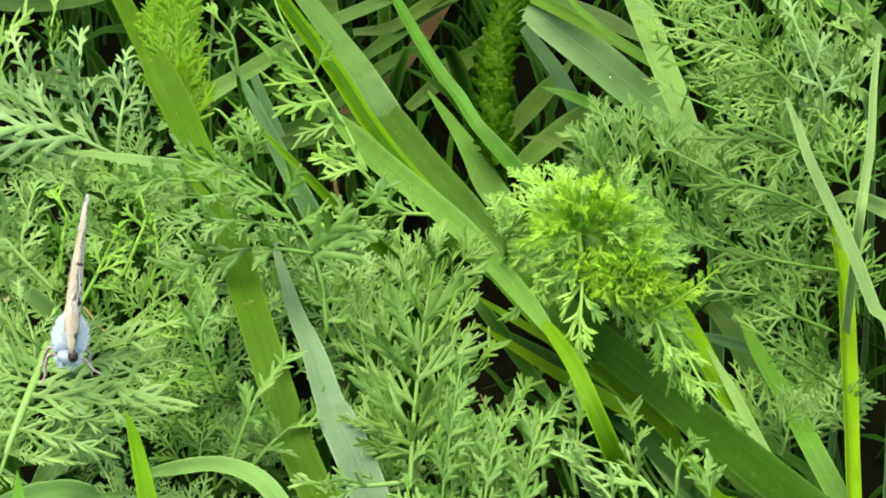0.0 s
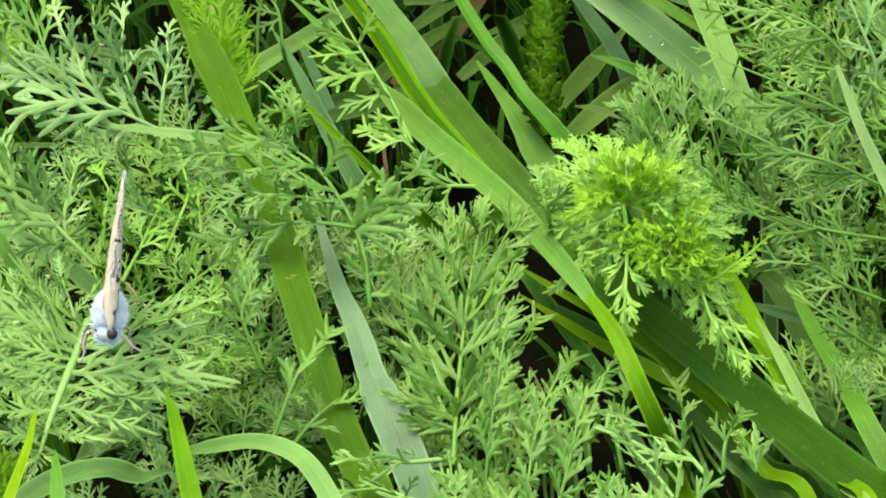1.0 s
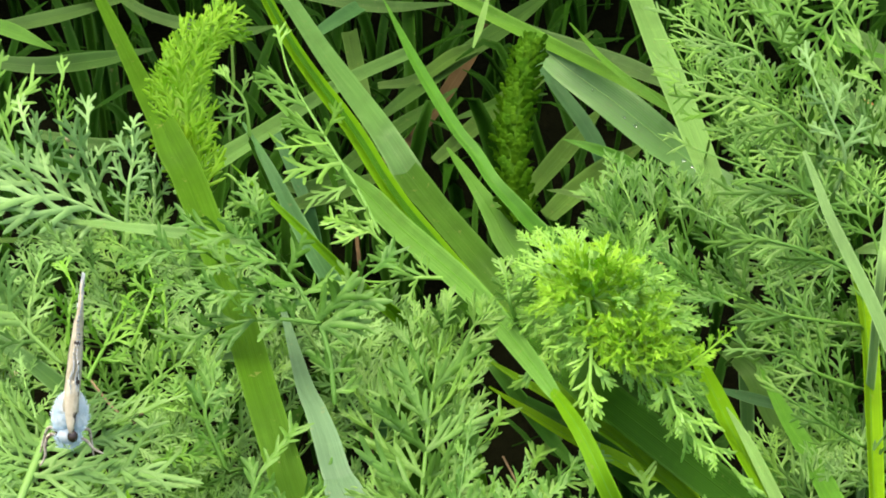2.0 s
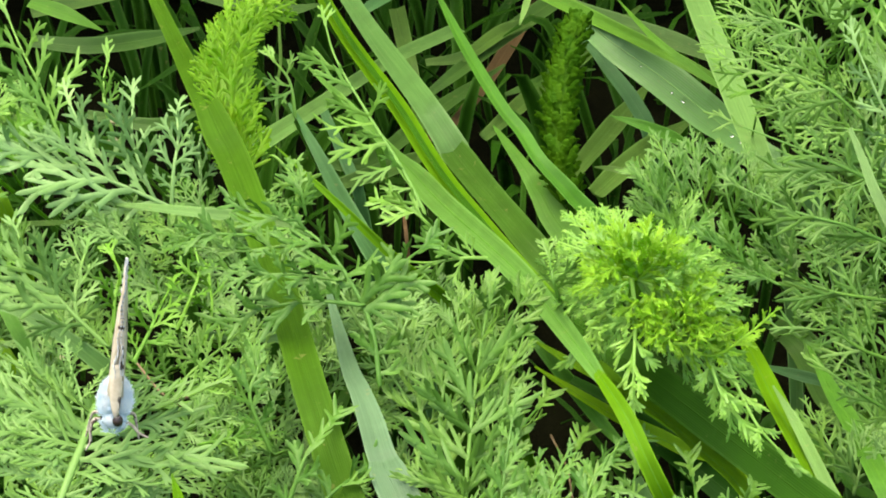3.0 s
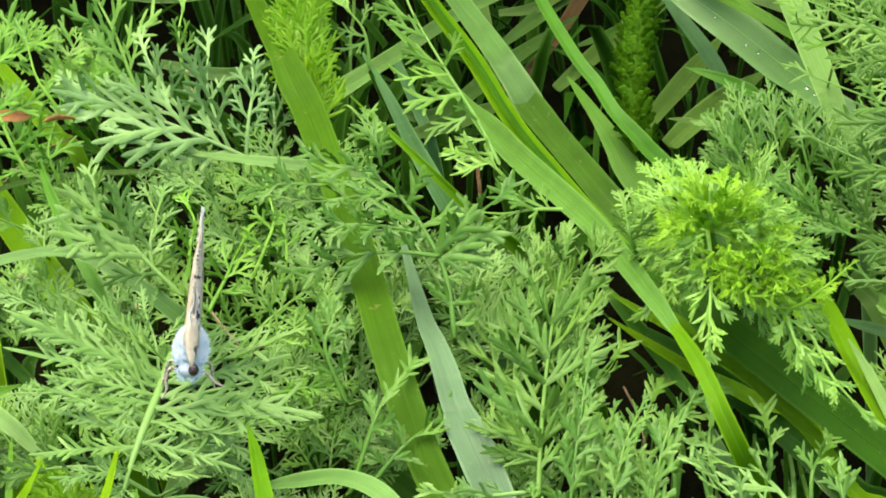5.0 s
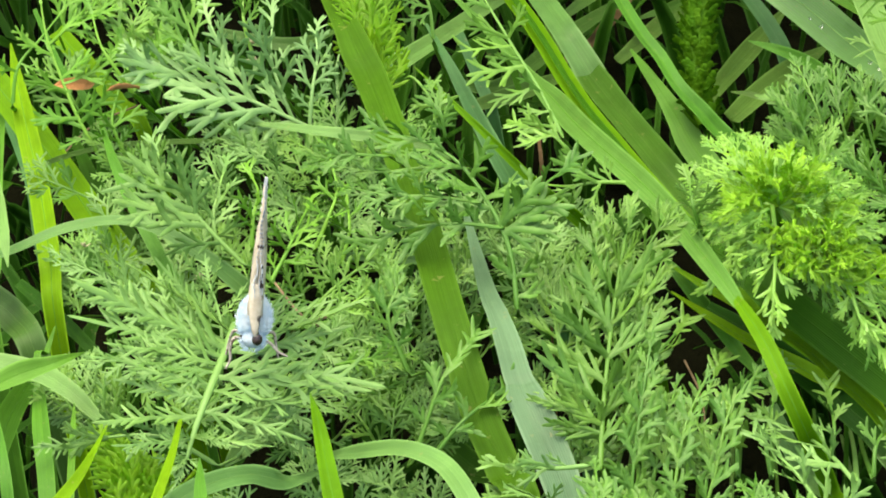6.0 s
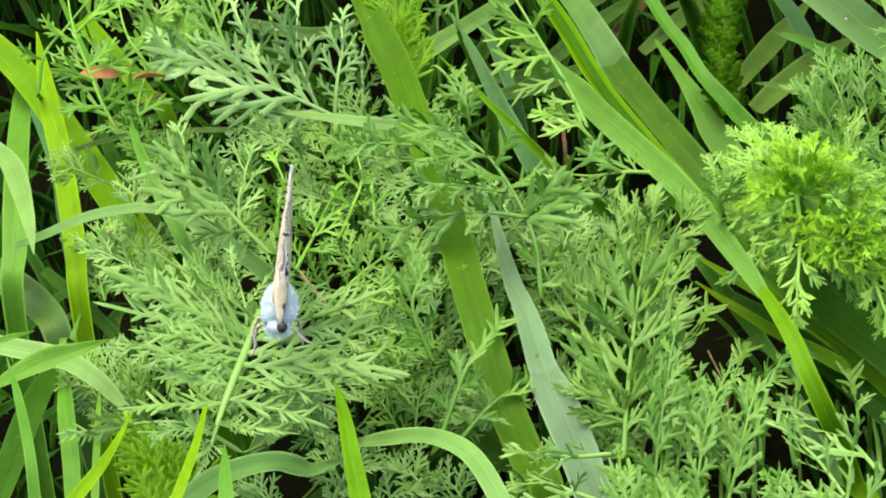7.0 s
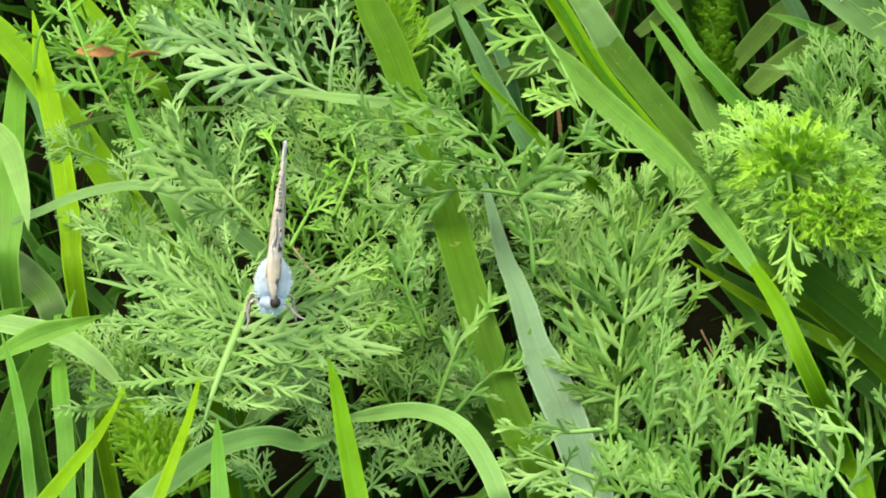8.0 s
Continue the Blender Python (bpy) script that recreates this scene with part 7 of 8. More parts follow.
leaf("plume", "stag", [(0.0454, 0.3051, 0.1010), (0.0411, 0.3067, 0.1047), (0.0356, 0.3090, 0.1063), (0.0283, 0.3132, 0.1075)], [(0.33, 5.7, -3.8, -1.7), (0.58, 6.7, -2.9, -0.8), (0.67, 3.3, 0.7, 3.4), (0.46, 3.8, 2.6, 1.6), (0.21, 4.8, -6.0, -2.8), (0.83, 3.5, -2.5, 0.1)], "grey-green yarrow leaf with long forked leaflets")
leaf("plume", "stag", [(0.0413, 0.3123, 0.1042), (0.0385, 0.3148, 0.1086), (0.0332, 0.3174, 0.1095), (0.0277, 0.3220, 0.1105)], [(0.33, 3.6, -4.0, -0.7), (0.50, 6.0, -2.6, 0.0), (0.58, 3.2, 1.5, 3.3), (0.33, 3.9, 2.8, 0.5), (0.17, 2.0, -5.3, -0.4)], "grey-green yarrow leaf with long forked leaflets")
leaf("blue", "antler", [(0.0474, 0.3014, 0.0957), (0.0485, 0.3014, 0.1015), (0.0463, 0.3035, 0.1069), (0.0444, 0.3066, 0.1108)], [(0.38, 3.5, 3.7, 0.0), (0.46, 3.1, -2.2, -2.0), (0.58, 3.8, 3.4, 0.4), (0.71, 2.6, -2.7, 0.8), (0.29, 1.1, -3.7, 0.9)], "grey-green yarrow leaf with long forked leaflets")
leaf("plume", "stag", [(0.0542, 0.2944, 0.0976), (0.0507, 0.2955, 0.1003), (0.0484, 0.2994, 0.1003)], [(0.50, 0.2, -3.0, 0.5), (0.44, 2.4, 2.6, 1.3), (0.75, 1.6, 2.6, 1.4)], "grey-green yarrow leaf with long forked leaflets")
leaf("plume", "bit", [(0.0565, 0.3106, 0.1048), (0.0536, 0.3116, 0.1077), (0.0519, 0.3158, 0.1085)], [(0.50, 2.5, -1.1, -0.4), (0.69, 1.4, 1.6, 3.5), (0.44, 1.1, 2.9, 2.2)], "grey-green yarrow leaf with long forked leaflets")
leaf("plume", "bit", [(0.0569, 0.3077, 0.1041), (0.0538, 0.3075, 0.1068), (0.0524, 0.3101, 0.1069)], [(0.50, 1.0, -1.4, -0.9), (0.50, 1.5, 1.7, 2.3)], "grey-green yarrow leaf with long forked leaflets")
# The deep ones among these low leaves have their shade in the colour.
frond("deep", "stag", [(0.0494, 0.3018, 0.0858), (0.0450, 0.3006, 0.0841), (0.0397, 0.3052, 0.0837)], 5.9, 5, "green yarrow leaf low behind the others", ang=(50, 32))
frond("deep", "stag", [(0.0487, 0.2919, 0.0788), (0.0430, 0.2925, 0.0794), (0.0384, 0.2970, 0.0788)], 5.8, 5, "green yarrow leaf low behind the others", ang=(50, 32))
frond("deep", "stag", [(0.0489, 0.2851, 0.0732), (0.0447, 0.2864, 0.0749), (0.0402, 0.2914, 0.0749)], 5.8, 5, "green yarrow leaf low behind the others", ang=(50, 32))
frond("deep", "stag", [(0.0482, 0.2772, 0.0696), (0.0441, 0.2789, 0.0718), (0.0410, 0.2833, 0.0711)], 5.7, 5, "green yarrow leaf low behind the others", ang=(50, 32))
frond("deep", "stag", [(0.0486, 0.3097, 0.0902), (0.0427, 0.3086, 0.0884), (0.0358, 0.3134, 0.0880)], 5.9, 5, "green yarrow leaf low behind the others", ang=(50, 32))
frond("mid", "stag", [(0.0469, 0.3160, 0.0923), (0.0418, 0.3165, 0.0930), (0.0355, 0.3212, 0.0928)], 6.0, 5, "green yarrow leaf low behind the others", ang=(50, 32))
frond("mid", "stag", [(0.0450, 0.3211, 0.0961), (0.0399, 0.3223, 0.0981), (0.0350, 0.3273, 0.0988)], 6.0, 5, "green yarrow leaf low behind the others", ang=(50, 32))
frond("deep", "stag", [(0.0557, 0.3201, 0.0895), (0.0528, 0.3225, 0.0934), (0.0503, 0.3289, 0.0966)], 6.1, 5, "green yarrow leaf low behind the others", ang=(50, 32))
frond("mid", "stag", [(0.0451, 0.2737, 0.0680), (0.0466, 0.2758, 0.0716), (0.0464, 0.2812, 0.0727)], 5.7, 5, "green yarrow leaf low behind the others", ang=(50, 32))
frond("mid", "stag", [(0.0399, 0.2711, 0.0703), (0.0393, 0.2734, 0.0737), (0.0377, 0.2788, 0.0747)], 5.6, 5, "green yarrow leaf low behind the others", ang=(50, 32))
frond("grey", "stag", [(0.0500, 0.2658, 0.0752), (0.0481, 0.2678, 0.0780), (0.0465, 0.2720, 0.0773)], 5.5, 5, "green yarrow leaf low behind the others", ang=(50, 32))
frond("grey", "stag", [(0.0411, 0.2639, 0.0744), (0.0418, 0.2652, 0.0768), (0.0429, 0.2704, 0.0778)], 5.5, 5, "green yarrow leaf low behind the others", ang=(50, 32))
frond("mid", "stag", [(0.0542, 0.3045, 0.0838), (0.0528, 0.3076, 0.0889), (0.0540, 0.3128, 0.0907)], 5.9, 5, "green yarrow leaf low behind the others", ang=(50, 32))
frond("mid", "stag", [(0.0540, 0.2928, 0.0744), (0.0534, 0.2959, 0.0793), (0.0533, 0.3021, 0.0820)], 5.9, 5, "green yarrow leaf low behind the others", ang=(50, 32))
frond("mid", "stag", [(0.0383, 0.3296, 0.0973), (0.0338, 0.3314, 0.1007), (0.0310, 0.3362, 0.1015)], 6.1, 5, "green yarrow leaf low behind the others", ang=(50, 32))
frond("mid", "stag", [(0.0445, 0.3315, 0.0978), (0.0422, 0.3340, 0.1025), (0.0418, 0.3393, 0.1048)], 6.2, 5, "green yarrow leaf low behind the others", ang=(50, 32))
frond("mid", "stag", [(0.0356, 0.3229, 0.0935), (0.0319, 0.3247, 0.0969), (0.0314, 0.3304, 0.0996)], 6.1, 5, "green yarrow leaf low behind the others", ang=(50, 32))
frond("mid", "antler", [(0.0503, 0.3228, 0.1121), (0.0467, 0.3207, 0.1066), (0.0435, 0.3215, 0.0985)], 5.6, 6, "grey-green yarrow leaf with long forked leaflets", ang=(46, 30))
frond("mid", "antler", [(0.0363, 0.3265, 0.1035), (0.0342, 0.3297, 0.1077), (0.0331, 0.3362, 0.1101)], 5.7, 6, "grey-green yarrow leaf with long forked leaflets", ang=(46, 30))
frond("mid", "antler", [(0.0449, 0.3247, 0.1061), (0.0428, 0.3279, 0.1102), (0.0426, 0.3340, 0.1119)], 5.6, 6, "grey-green yarrow leaf with long forked leaflets", ang=(46, 30))
frond("mid", "antler", [(0.0527, 0.3213, 0.1061), (0.0506, 0.3246, 0.1102), (0.0505, 0.3310, 0.1125)], 5.6, 6, "grey-green yarrow leaf with long forked leaflets", ang=(46, 30))
leaf("mid", "antler", [(-0.0093, 0.2917, 0.0971), (-0.0123, 0.2973, 0.1006), (-0.0165, 0.3038, 0.1045), (-0.0208, 0.3115, 0.1083), (-0.0226, 0.3188, 0.1098)], [(0.50, 4.0, -4.0, 2.9), (0.47, 1.4, -6.5, 2.8), (0.38, 1.8, -7.3, 2.1), (0.41, 2.0, -3.8, 1.2), (0.28, 0.8, -6.5, -0.2), (0.62, 3.5, -3.4, 2.1), (0.69, 3.7, -4.3, 3.5), (0.16, 1.5, -3.8, -0.5), (0.06, 0.7, -5.5, 0.3), (0.25, 2.4, -1.5, 3.1), (0.50, 1.1, 3.6, 3.6)], "green feathery yarrow leaf along the long blades")
leaf("mid", "bit", [(-0.0078, 0.2848, 0.0993), (-0.0105, 0.2863, 0.1017), (-0.0141, 0.2901, 0.1005)], [(0.50, 3.2, -3.4, -0.0), (0.62, 3.0, 0.8, 2.0), (0.38, 3.1, 1.3, -0.1), (0.88, 0.5, -1.5, 0.8)], "green feathery yarrow leaf along the long blades")
leaf("mid", "antler", [(-0.0012, 0.2767, 0.1013), (-0.0049, 0.2764, 0.1016), (-0.0083, 0.2771, 0.1006), (-0.0112, 0.2796, 0.0991)], [(0.33, 5.4, 2.5, 3.0), (0.46, 1.0, 3.8, 4.0), (0.54, 2.6, -1.8, 2.5), (0.29, 1.5, -3.2, 0.9), (0.21, 3.3, 2.3, -0.5), (0.17, 1.7, 2.9, -0.1)], "green feathery yarrow leaf along the long blades")
leaf("mid", "antler", [(-0.0071, 0.2756, 0.0966), (-0.0097, 0.2763, 0.0979), (-0.0140, 0.2803, 0.0969)], [(0.50, 3.3, -2.1, 1.1), (0.62, 0.1, 1.0, 3.1), (0.25, 2.2, 1.6, 1.8)], "green feathery yarrow leaf along the long blades")
leaf("mid", "antler", [(-0.0269, 0.3135, 0.0979), (-0.0276, 0.3170, 0.1018), (-0.0302, 0.3227, 0.1019)], [(0.44, 0.7, -3.5, 2.0), (0.62, 1.7, 2.4, 1.1), (0.38, -1.7, -3.4, 1.7)], "green feathery yarrow leaf along the long blades")
leaf("mid", "bit", [(-0.0259, 0.2951, 0.0953), (-0.0258, 0.2972, 0.0990), (-0.0286, 0.3000, 0.1015), (-0.0307, 0.3015, 0.0985)], [(0.33, 1.0, -2.7, -0.2), (0.50, -0.2, 2.4, 0.4), (0.21, 3.0, 1.9, 0.1)], "green feathery yarrow leaf along the long blades")
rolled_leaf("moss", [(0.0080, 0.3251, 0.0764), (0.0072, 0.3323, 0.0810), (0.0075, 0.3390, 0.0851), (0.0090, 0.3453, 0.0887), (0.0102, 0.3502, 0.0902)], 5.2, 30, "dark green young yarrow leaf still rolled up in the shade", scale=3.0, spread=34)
rolled_leaf("lush", [(-0.0327, 0.2975, 0.1000), (-0.0336, 0.3037, 0.1044), (-0.0347, 0.3092, 0.1078), (-0.0335, 0.3148, 0.1111), (-0.0296, 0.3196, 0.1126)], 5.4, 20, "young yellow-green yarrow leaf still rolled up", scale=6.0, spread=30, kind="comb2")
rolled_leaf("lush", [(-0.0528, 0.2242, 0.0951), (-0.0538, 0.2280, 0.0966), (-0.0552, 0.2313, 0.0977), (-0.0568, 0.2338, 0.0980)], 3.0, 14, "young bright green yarrow leaf still rolled up", scale=3.6, spread=42, kind="bit")
rolled_leaf("lush", [(-0.0493, 0.2243, 0.0942), (-0.0515, 0.2283, 0.0963), (-0.0525, 0.2313, 0.0969)], 2.6, 10, "young bright green yarrow leaf still rolled up", scale=3.4, spread=42, kind="bit")


def undergrowth(a, b, c, d, count, colours, kind, length, label):
    """Smaller yarrow leaves spread over the patch with the near edge a-b and the far edge c-d."""
    rng = random.Random(count * 31 + int(abs(a[0]) * 1e4))
    a, b, c, d = (np.array(p) for p in (a, b, c, d))
    for i in range(count):
        u, v = (i + rng.random()) / count, rng.random()
        v = (v + i * 0.618) % 1.0
        p = (a * (1 - u) + b * u) * (1 - v) + (c * (1 - u) + d * u) * v
        turn = rng.gauss(0, 0.75)
        across, along = unit(b - a), unit(c - a)
        way = along * math.cos(turn) + across * math.sin(turn)
        n = rng.uniform(5.5, 8.5) / 1000
        up = np.array(FACING)
        frond(rng.choice(colours), kind, [p, p + way * n * 0.5 + up * 0.0012, p + way * n + up * 0.0008], length * rng.uniform(0.85, 1.2), rng.choice((4, 5, 6)), label, ang=(56, 34), stalk=0.35)


undergrowth((-0.0624, 0.2372, 0.0926), (-0.0368, 0.2405, 0.0891), (-0.0706, 0.2908, 0.0981), (-0.0416, 0.2947, 0.0944), 32, ("grey", "mid", "deep"), "comb2", 4.0, "soft green feathery yarrow leaf low in the patch")
undergrowth((-0.0639, 0.2420, 0.0911), (-0.0471, 0.2445, 0.0890), (-0.0692, 0.2743, 0.0943), (-0.0511, 0.2771, 0.0921), 9, ("grey", "mid"), "comb2", 4.0, "soft green feathery yarrow leaf low in the patch")
undergrowth((-0.0360, 0.2360, 0.0929), (-0.0152, 0.2374, 0.0911), (-0.0408, 0.2906, 0.0989), (-0.0172, 0.2923, 0.0970), 32, ("grey", "mid", "deep"), "comb2", 3.9, "soft green feathery yarrow leaf low in the patch")
undergrowth((-0.0146, 0.2375, 0.0911), (-0.0023, 0.2378, 0.0905), (-0.0160, 0.2762, 0.0949), (-0.0025, 0.2765, 0.0942), 13, ("plume", "deep"), "needle", 4.2, "soft green feathery yarrow leaf low in the patch")
undergrowth((0.0334, 0.2747, 0.0674), (0.0519, 0.2730, 0.0684), (0.0363, 0.3192, 0.0842), (0.0562, 0.3172, 0.0851), 14, ("deep", "mid", "deep"), "antler", 5.5, "green yarrow leaf low behind the others")
undergrowth((0.0330, 0.3141, 0.0832), (0.0556, 0.3119, 0.0842), (0.0344, 0.3388, 0.0964), (0.0578, 0.3364, 0.0973), 10, ("mid", "deep", "grey"), "antler", 5.5, "green yarrow leaf low behind the others")
undergrowth((-0.0772, 0.3037, 0.0858), (-0.0590, 0.3066, 0.0835), (-0.0795, 0.3242, 0.0958), (-0.0608, 0.3273, 0.0936), 6, ("mid", "bright"), "antler", 5.5, "light green feathery yarrow leaf among grass blades")
undergrowth((-0.0103, 0.2104, 0.1046), (0.0086, 0.2109, 0.1043), (-0.0111, 0.2239, 0.1018), (0.0087, 0.2244, 0.1014), 7, ("plume", "deep"), "bit", 3.4, "grey-green feathery yarrow leaf near the ground edge")


# ---------------------------------------------------------------- undergrowth
def thicket(name, colour, count, xr, yr, hr, seed, label, keep, width=(1.5, 3.6), spread=1.1, towards=None):
    """Many grass blades from the soil, too many to count, in one mesh."""
    rng = random.Random(seed)
    verts, faces, uvs = [], [], []
    made = 0
    while made < count:
        x, y = rng.uniform(*xr), rng.uniform(*yr)
        if not keep(x, y):
            continue
        made += 1
        h = rng.uniform(*hr)
        a, lean = rng.uniform(0, 6.283) if towards is None else radians(towards) + rng.uniform(-0.6, 0.6), rng.uniform(0.2, spread) * h
        dx, dy = math.cos(a) * lean, math.sin(a) * lean
        w = rng.uniform(*width) / 1000
        line = smooth_line([(x, y, -0.002, w * 0.6), (x + dx * 0.2, y + dy * 0.2, h * 0.5, w), (x + dx * 0.6, y + dy * 0.6, h * 0.9, w * 0.8),
                            (x + dx, y + dy, h * rng.uniform(0.75, 1.05), 0.0002)], 3)
        v, f, uv = ribbon(line, unit((rng.uniform(-0.7, 0.7), rng.uniform(-0.8, 0.3), 0.8)), 0.3, (rng.uniform(-20, 20), rng.uniform(-20, 20)), 0.0002, 4)
        o = len(verts)
        verts += v
        faces += [tuple(o + i for i in q) for q in f]
        uvs += uv
    tagged(new(name, mesh_of(name, verts, faces, GRASS[colour], uvs)), label, "grass", kind="stuff")


# Takes the dark colour so that the gaps behind look shaded.
thicket("meadow_grass", "dark", 220, (-0.26, 0.24), (0.35, 0.62), (0.03, 0.065), 5, "dense low meadow grass behind, shade put into its colour", lambda x, y: True)
# The next four thickets stay out of view, added to keep light off the gaps.
thicket("tall_grass", "olive", 900, (-0.8, 0.8), (0.62, 1.3), (0.16, 0.34), 6, "unseen tall grass added farther back to block light", lambda x, y: True, (2, 5))
# Overhangs the background from out of view, only to shade it.
thicket("leaning_grass", "olive", 1200, (-0.40, 0.40), (0.55, 0.68), (0.20, 0.32), 12, "unseen tall grass added to overhang and shade the background", lambda x, y: True, (3, 7), 0.7, -90)
thicket("side_grass", "olive", 1100, (-0.5, 0.5), (0.02, 0.6), (0.08, 0.20), 7, "unseen grass added around the yarrow patch to block light", lambda x, y: abs(x) > 0.19 + 0.06 * y, (2, 5), 0.45)
thicket("front_grass", "olive", 700, (-0.3, 0.3), (-0.35, 0.10), (0.06, 0.13), 9, "unseen grass added before the yarrow patch to block light", lambda x, y: True, (2, 5), 0.5)
# Dark colour again in place of the shade on the floor.
thicket("low_grass", "dark", 1700, (-0.16, 0.15), (0.10, 0.56), (0.015, 0.042), 8, "short grass under the yarrow, coloured dark for the shade there", lambda x, y: not (-0.008 < x < 0.024 and 0.25 < y < 0.40), (1.2, 2.8))


# ---------------------------------------------------------------- small litter
def dead_leaf(place, size, turn, label):
    rng = random.Random(int(size * 1e7))
    line = [(-0.5, 0, 0, 0.04), (-0.25, 0.03, 0.03, 0.22), (0.1, 0.0, 0.04, 0.30), (0.35, -0.04, 0.0, 0.2), (0.5, -0.02, -0.05, 0.02)]
    v, f, uv = ribbon(smooth_line(line, 5), (0, 0, 1), 0.3, (10, -25), 0.015, 7, 0.04, 3)
    ob = new("dead_leaf", mesh_of("dead_leaf", v, f, LITTER, uv))
    ob.matrix_basis = Matrix.Translation(place) @ pose(0, 0, 0, *turn) @ Matrix.Diagonal((size, size, size, 1))
    tagged(ob, label, "dead leaf", "dead leaves")


def twig(pts, dia, label):
    line = smooth_line([(*p, dia / 1000) for p in pts], 6)
    v, f = tube(line, 6)
    tagged(new("twig", mesh_of("twig", v, f, TWIG)), label, "twig", "twigs")


def withered_floret(place, size):
    rng = random.Random(int(place[0] * 1e5))
    thing = new("withered_floret")
    thing.location = place
    for k in range(9):
        verts, faces = [], []
        d = unit((rng.uniform(-1, 1), rng.uniform(-1, 1), rng.uniform(-0.2, 1)))
        spindle(verts, faces, (0, 0, 0), d, unit((0.3, 0.2, 1)), size * rng.uniform(0.5, 1.0), size * 0.45, 0.2, 0.4)
        part("petal", mesh_of("petal", verts, faces, BLOOM), thing)
    tagged(thing, "tiny withered cream floret caught on a yarrow leaf", "floret", "withered florets")


dead_leaf((-0.0710, 0.2980, 0.1025), 0.0052, (48, 0, 8), "small orange-brown dead leaf between green leaves")
dead_leaf((-0.0625, 0.2906, 0.1065), 0.0052, (48, 0, 175), "small orange-brown dead leaf between green leaves")
dead_leaf((0.0260, 0.2988, 0.0865), 0.0012, (50, 0, 20), "small orange-brown dead leaf between green leaves")
dead_leaf((0.0589, 0.3539, 0.0770), 0.002, (40, 0, -40), "small orange-brown dead leaf between green leaves")
dead_leaf((0.0274, 0.3175, 0.0746), 0.0016, (50, 0, 10), "small orange-brown dead leaf between green leaves")
twig([(-0.0759, 0.3025, 0.0879), (-0.0730, 0.3116, 0.0871), (-0.0679, 0.3175, 0.0863)], 0.28, "thin brown twig among the leaves")
twig([(-0.0337, 0.2338, 0.1146), (-0.0318, 0.2350, 0.1141)], 0.28, "thin brown twig among the leaves")
twig([(0.0050, 0.2954, 0.0593), (0.0071, 0.2874, 0.0598), (0.0078, 0.2820, 0.0566)], 0.28, "thin brown twig among the leaves")
twig([(-0.0409, 0.2571, 0.1019), (-0.0376, 0.2511, 0.1024), (-0.0355, 0.2529, 0.0986)], 0.28, "thin brown twig among the leaves")
withered_floret((-0.0475, 0.2954, 0.1073), 0.0008)
withered_floret((-0.0479, 0.2989, 0.1075), 0.0008)
withered_floret((-0.0495, 0.2568, 0.1029), 0.0008)
withered_floret((-0.0654, 0.2695, 0.0982), 0.0008)


# ---------------------------------------------------------------- butterfly
def ball(name, radii, material, parent, m, label="", seg=(20, 12), rough=0.0):
    bm = bmesh.new()
    bmesh.ops.create_uvsphere(bm, u_segments=seg[0], v_segments=seg[1], radius=1.0)
    for v in bm.verts:
        k = 1 + rough * noise.noise(v.co * 5)
        v.co = Vector((v.co.x * radii[0] * k, v.co.y * radii[1] * k, v.co.z * radii[2] * k))
    me = bpy.data.meshes.new(name)
    bm.to_mesh(me)
    bm.free()
    me.materials.append(material)
    me.polygons.foreach_set("use_smooth", [True] * len(me.polygons))
    return part(name, me, parent, label, m)


def wing(name, outline, lean, ripple, parent, label, side):
    """A wing plate in the yz plane from its outline of (y, z), with a rippled margin, leaning by lean at its root."""
    n = len(outline)
    o = np.array(outline)
    c = o.mean(axis=0)
    verts, faces = [], []
    rings = 6
    top = o[:, 1].max()
    for face in (1, -1):
        for r in range(rings + 1):
            for k in range(n):
                p = c + (o[k] - c) * r / rings
                h = max(0.0, p[1] / top)
                x = side * lean * max(0.0, 1 - h) ** 1.3 + ripple * math.sin(p[0] * 2.2 + p[1] * 2.9) * (0.3 + 0.7 * r / rings)
                th = (0.14 + 1.0 * max(0.0, 1 - h) ** 1.2) * (1 - 0.35 * r / rings)
                verts.append((x + face * th / 2, p[0], p[1]))
    half = (rings + 1) * n
    for r in range(rings):
        for k in range(n):
            a, b2, c2, d = r * n + k, r * n + (k + 1) % n, (r + 1) * n + (k + 1) % n, (r + 1) * n + k
            faces.append((a, b2, c2, d))
            faces.append((half + d, half + c2, half + b2, half + a))
    for k in range(n):
        a, b2 = rings * n + k, rings * n + (k + 1) % n
        faces.append((a, b2, half + b2, half + a))
    verts = [tuple(q * 0.001 for q in v) for v in verts]
    ob = part(name, mesh_of(name, verts, faces, WING), parent, label)
    # fringe of short scales along the outer margin
    fv, ff = [], []
    rng = random.Random(n + int(lean * 100) + int(side))
    dense = smooth_line([tuple(p) for p in outline], 9)
    for y, z in dense:
        if z < top * 0.30:
            continue
        h = max(0.0, z / top)
        x = side * lean * max(0.0, 1 - h) ** 1.3 + ripple * math.sin(y * 2.2 + z * 2.9)
        d = unit((rng.uniform(-0.25, 0.25), y - c[0], z - c[1]))
        spindle(fv, ff, np.array((x, y, z)) * 0.001, d, (1, 0, 0), rng.uniform(0.0004, 0.0008), 0.00032, 0, 0.4)
    part("wing_fringe", mesh_of("wing_fringe", fv, ff, WING_EDGE), ob, "grey chequered wing fringe")
    return ob


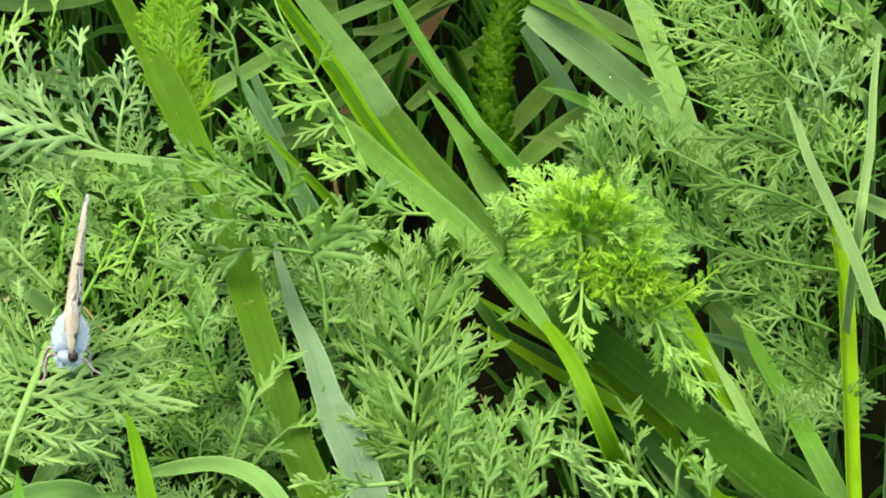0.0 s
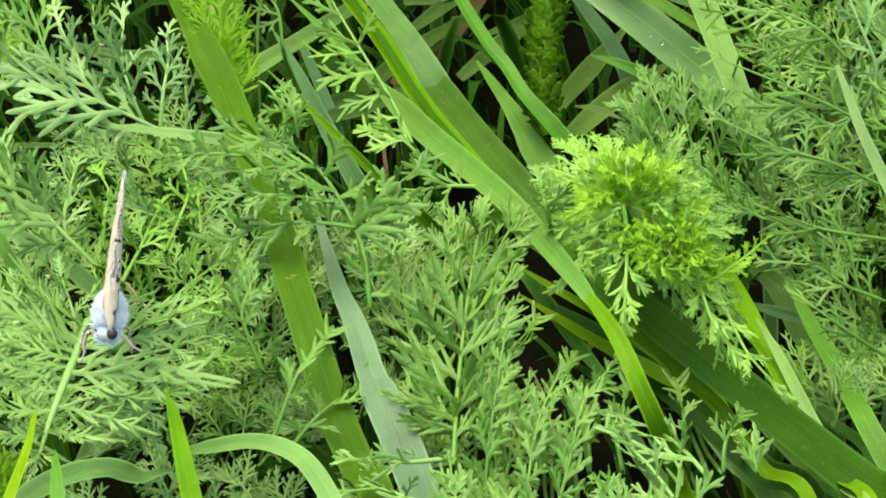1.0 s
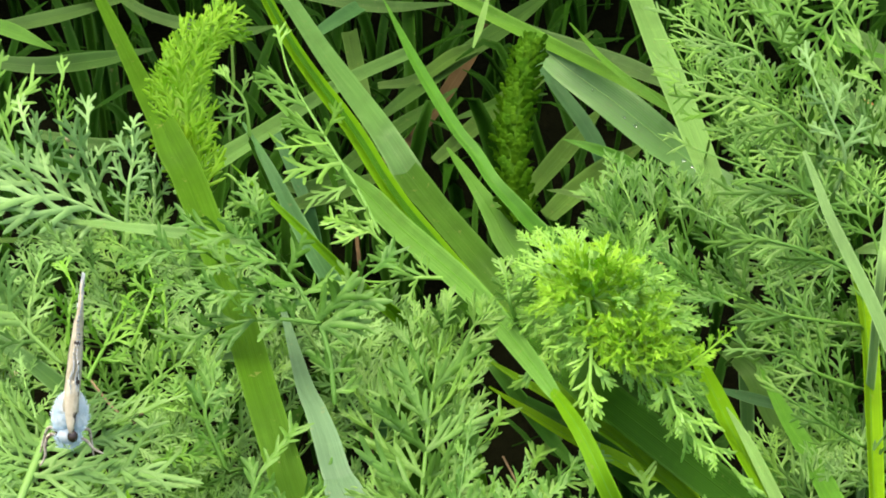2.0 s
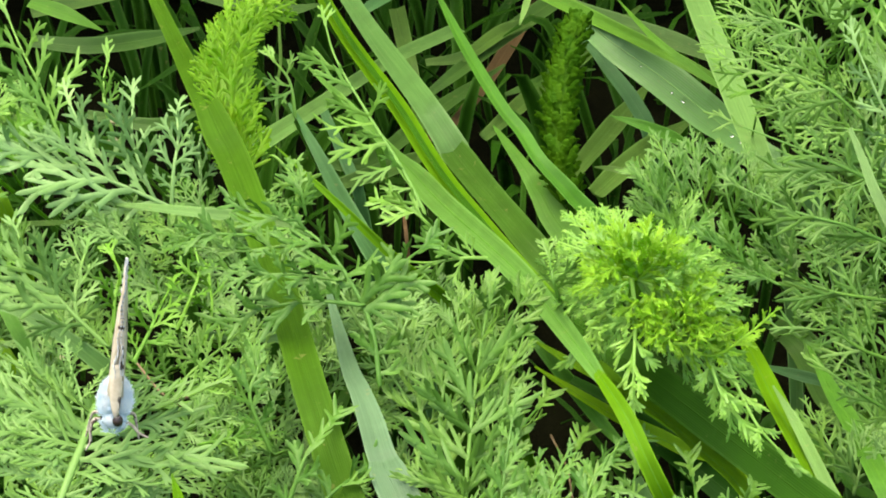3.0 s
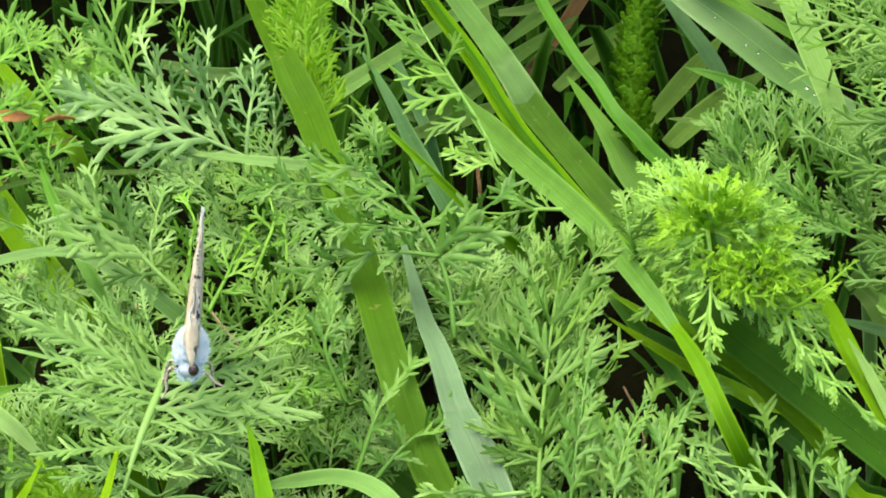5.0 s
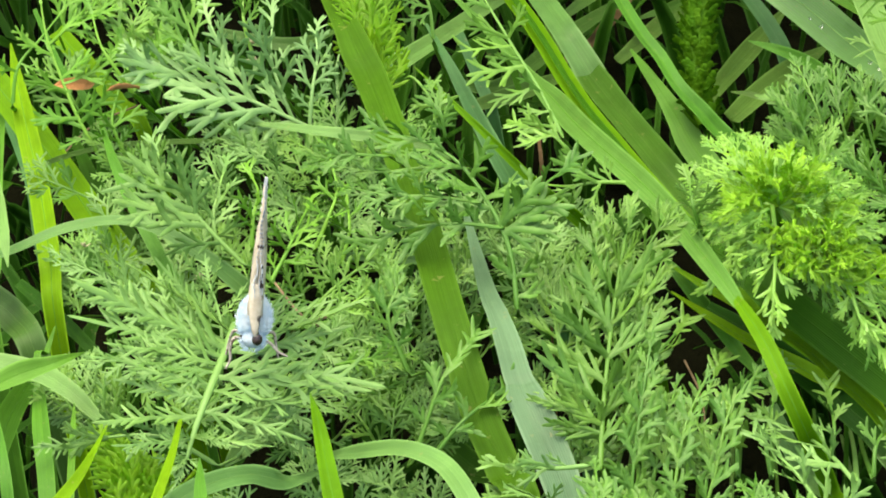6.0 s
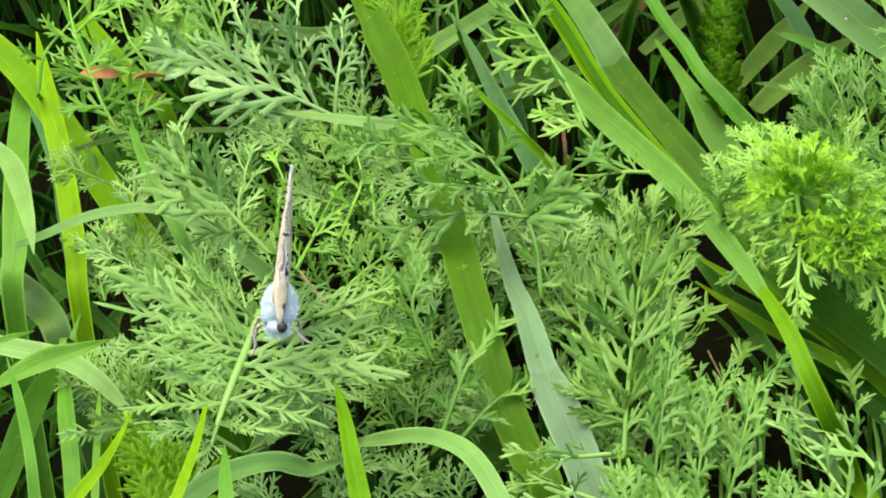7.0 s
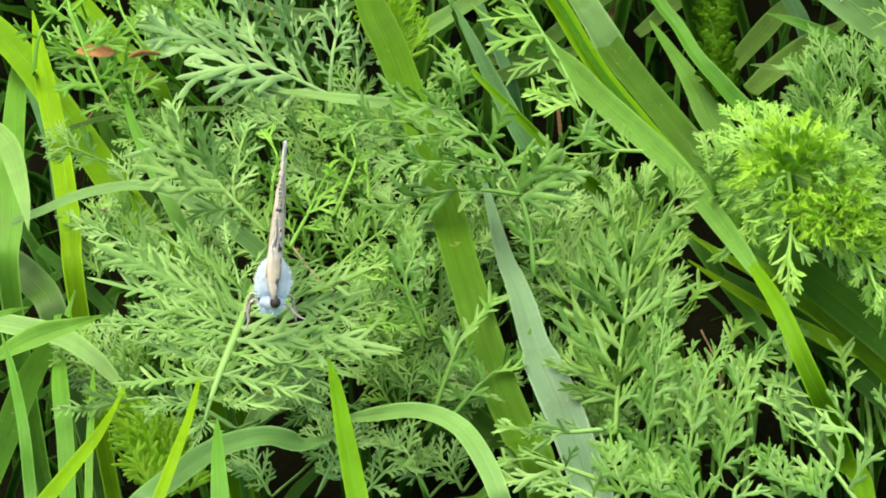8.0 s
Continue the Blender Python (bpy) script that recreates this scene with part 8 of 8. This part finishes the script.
def hairs(name, centre, radii, count, length, material, parent, label, seed, cone=-0.4):
    """Fine hairs standing out of an ellipsoid, joined into one coat."""
    rng = random.Random(seed)
    verts, faces = [], []
    while count:
        d = unit((rng.gauss(0, 1), rng.gauss(0, 1), rng.gauss(0, 1)))
        if d[2] < cone:
            continue
        count -= 1
        base = np.array(centre) + d * np.array(radii) * 0.95
        out_dir = unit(d * 0.55 + np.array((rng.uniform(-0.35, 0.35), rng.uniform(-1.0, -0.2), rng.uniform(0.1, 0.9))))
        spindle(verts, faces, base, out_dir, unit((0.2, 0.9, 0.3)), length * rng.uniform(0.5, 1.2), 0.00007, rng.uniform(-0.2, 0.3), 0.15)
    return tagged(part(name, mesh_of(name, verts, faces, material), parent, label), kind="stuff")


def leg(parent, points):
    line = smooth_line([(x / 1000, y / 1000, z / 1000, d / 1000) for x, y, z, d in points], 6)
    v, f = tube(line, 6, 1.0, (0.1, 0.2, 1))
    part("leg", mesh_of("leg", v, f, LEG), parent, "pale leg with brown bands")


def butterfly(place, turn):
    """Head along +y, wings shut over the back along +z."""
    thing = new("butterfly")
    thing.matrix_basis = Matrix.Translation(place) @ turn
    mm = 0.001
    ball("thorax", (1.32 * mm, 2.4 * mm, 2.2 * mm), BODY, thing, pose(0, 0, 0), rough=0.06)
    ball("abdomen", (0.8 * mm, 4.4 * mm, 1.0 * mm), BODY, thing, pose(0, -0.0058, -0.0012, 4), rough=0.05)
    head = ball("head", (1.05 * mm, 1.0 * mm, 1.0 * mm), BODY, thing, pose(0.0, 0.0021, -0.0006), rough=0.06)
    ball("eye", (0.54 * mm, 0.48 * mm, 0.64 * mm), EYE, head, pose(-0.00042, 0.00098, 0.0005), "glossy dark brown eye", (14, 9))
    ball("eye", (0.50 * mm, 0.45 * mm, 0.62 * mm), EYE, head, pose(0.00085, -0.00045, -0.0002), "glossy dark brown eye", (14, 9))
    hairs("thorax_hair", (0, 0.0002, 0.0001), (0.00140, 0.0024, 0.0022), 3600, 0.0008, FUR, thing, "soft pale blue hair on the thorax", 3)
    hairs("head_hair", (0, 0.0021, -0.0011), (0.00115, 0.0009, 0.0011), 520, 0.0006, FUR, thing, "short whitish hair on the head", 4, -0.9)
    fore = [(1.6, 0.8), (1.7, 4.0), (1.3, 7.6), (0.3, 11.0), (-1.3, 14.0), (-3.0, 14.3), (-4.6, 12.8), (-6.4, 10.4), (-7.8, 7.2), (-6.6, 3.4), (-2.5, 0.8)]
    hind = [(-0.5, 0.8), (-0.8, 4.0), (-2.6, 8.6), (-5.4, 10.8), (-8.6, 9.8), (-11.0, 7.0), (-11.6, 3.4), (-10.0, 0.2), (-6.0, -0.6)]
    for side in (1, -1):
        wing("forewing", fore, 0.52, 0.12, thing, "closed pale beige forewing with black specks", side)
        wing("hindwing", hind, 0.10, 0.10, thing, "closed pale hindwing with black specks", side)
    root = smooth_line([(x / 1000, y / 1000, z / 1000, d / 1000) for x, y, z, d in
                        ((0.0, 1.4, 5.4, 1.2), (0.0, 2.1, 3.2, 1.4), (-0.05, 2.7, 1.8, 1.0), (-0.15, 3.1, 0.8, 0.6), (-0.2, 3.2, 0.3, 0.2))], 6)
    v, f = tube(root, 10, 0.7, (0, 1, 0.2))
    part("wing_root", mesh_of("wing_root", v, f, WING), thing, "cream scaled wing root over the thorax")
    feeler(thing, [(-0.40, 3.1, 0.4, 0.24), (-0.5, 2.6, 2.0, 0.15), (-0.55, 2.0, 4.2, 0.13), (-0.45, 1.7, 6.2, 0.13), (-0.3, 1.4, 7.6, 0.2)])
    leg(thing, [(1.2, 1.6, -1.0, 0.36), (1.9, 2.0, -0.9, 0.40), (2.2, 2.4, -1.8, 0.34), (2.1, 2.8, -2.9, 0.28), (2.5, 3.2, -3.8, 0.20)])
    leg(thing, [(-1.2, 1.4, -1.2, 0.34), (-1.9, 1.6, -1.5, 0.34), (-2.6, 1.9, -2.1, 0.28), (-3.6, 2.2, -2.4, 0.18)])
    leg(thing, [(1.1, 0.0, -1.4, 0.34), (2.0, -0.4, -1.6, 0.34), (2.4, -0.4, -3.0, 0.26), (2.6, 0.2, -4.2, 0.18)])
    leg(thing, [(-1.1, -0.2, -1.4, 0.34), (-2.0, -0.6, -1.6, 0.34), (-2.4, -0.4, -3.0, 0.26), (-2.7, 0.0, -4.2, 0.18)])
    return tagged(thing, "pale blue butterfly with shut beige wings on a yarrow leaf", "butterfly")


def feeler(parent, points):
    line = smooth_line([(x / 1000, y / 1000, z / 1000, d / 1000) for x, y, z, d in points], 8)
    v, f = tube(line, 6, 1.0, (0.1, 0.2, 1))
    me = mesh_of("antenna", v, f, EYE)
    me.materials.append(WING_EDGE)
    for poly in me.polygons:
        poly.material_index = (poly.vertices[0] // 6) % 5 in (2, 3, 4)
    part("antenna", me, parent, "dark antenna with pale bands laid back")



fly = butterfly((-0.03768, 0.2262, 0.1205), Matrix.Rotation(radians(-13), 4, Vector((0.1622, -0.7797, 0.6048))) @ pose(0, 0, 0, 0, 0, -168.3) @ pose(0, 0, 0, 4, 0, 0))


def motions():
    """The butterfly rests; it settles a hair's breadth on its leaf."""
    still = fly.matrix_basis.copy()
    walk(fly, [(0.0, still), (4.7, still), (5.8, still @ pose(0, 0, 0, 0, 0.8, 0)), (8.0, still @ pose(0, 0, 0, 0, 0.8, 0))])


motions()
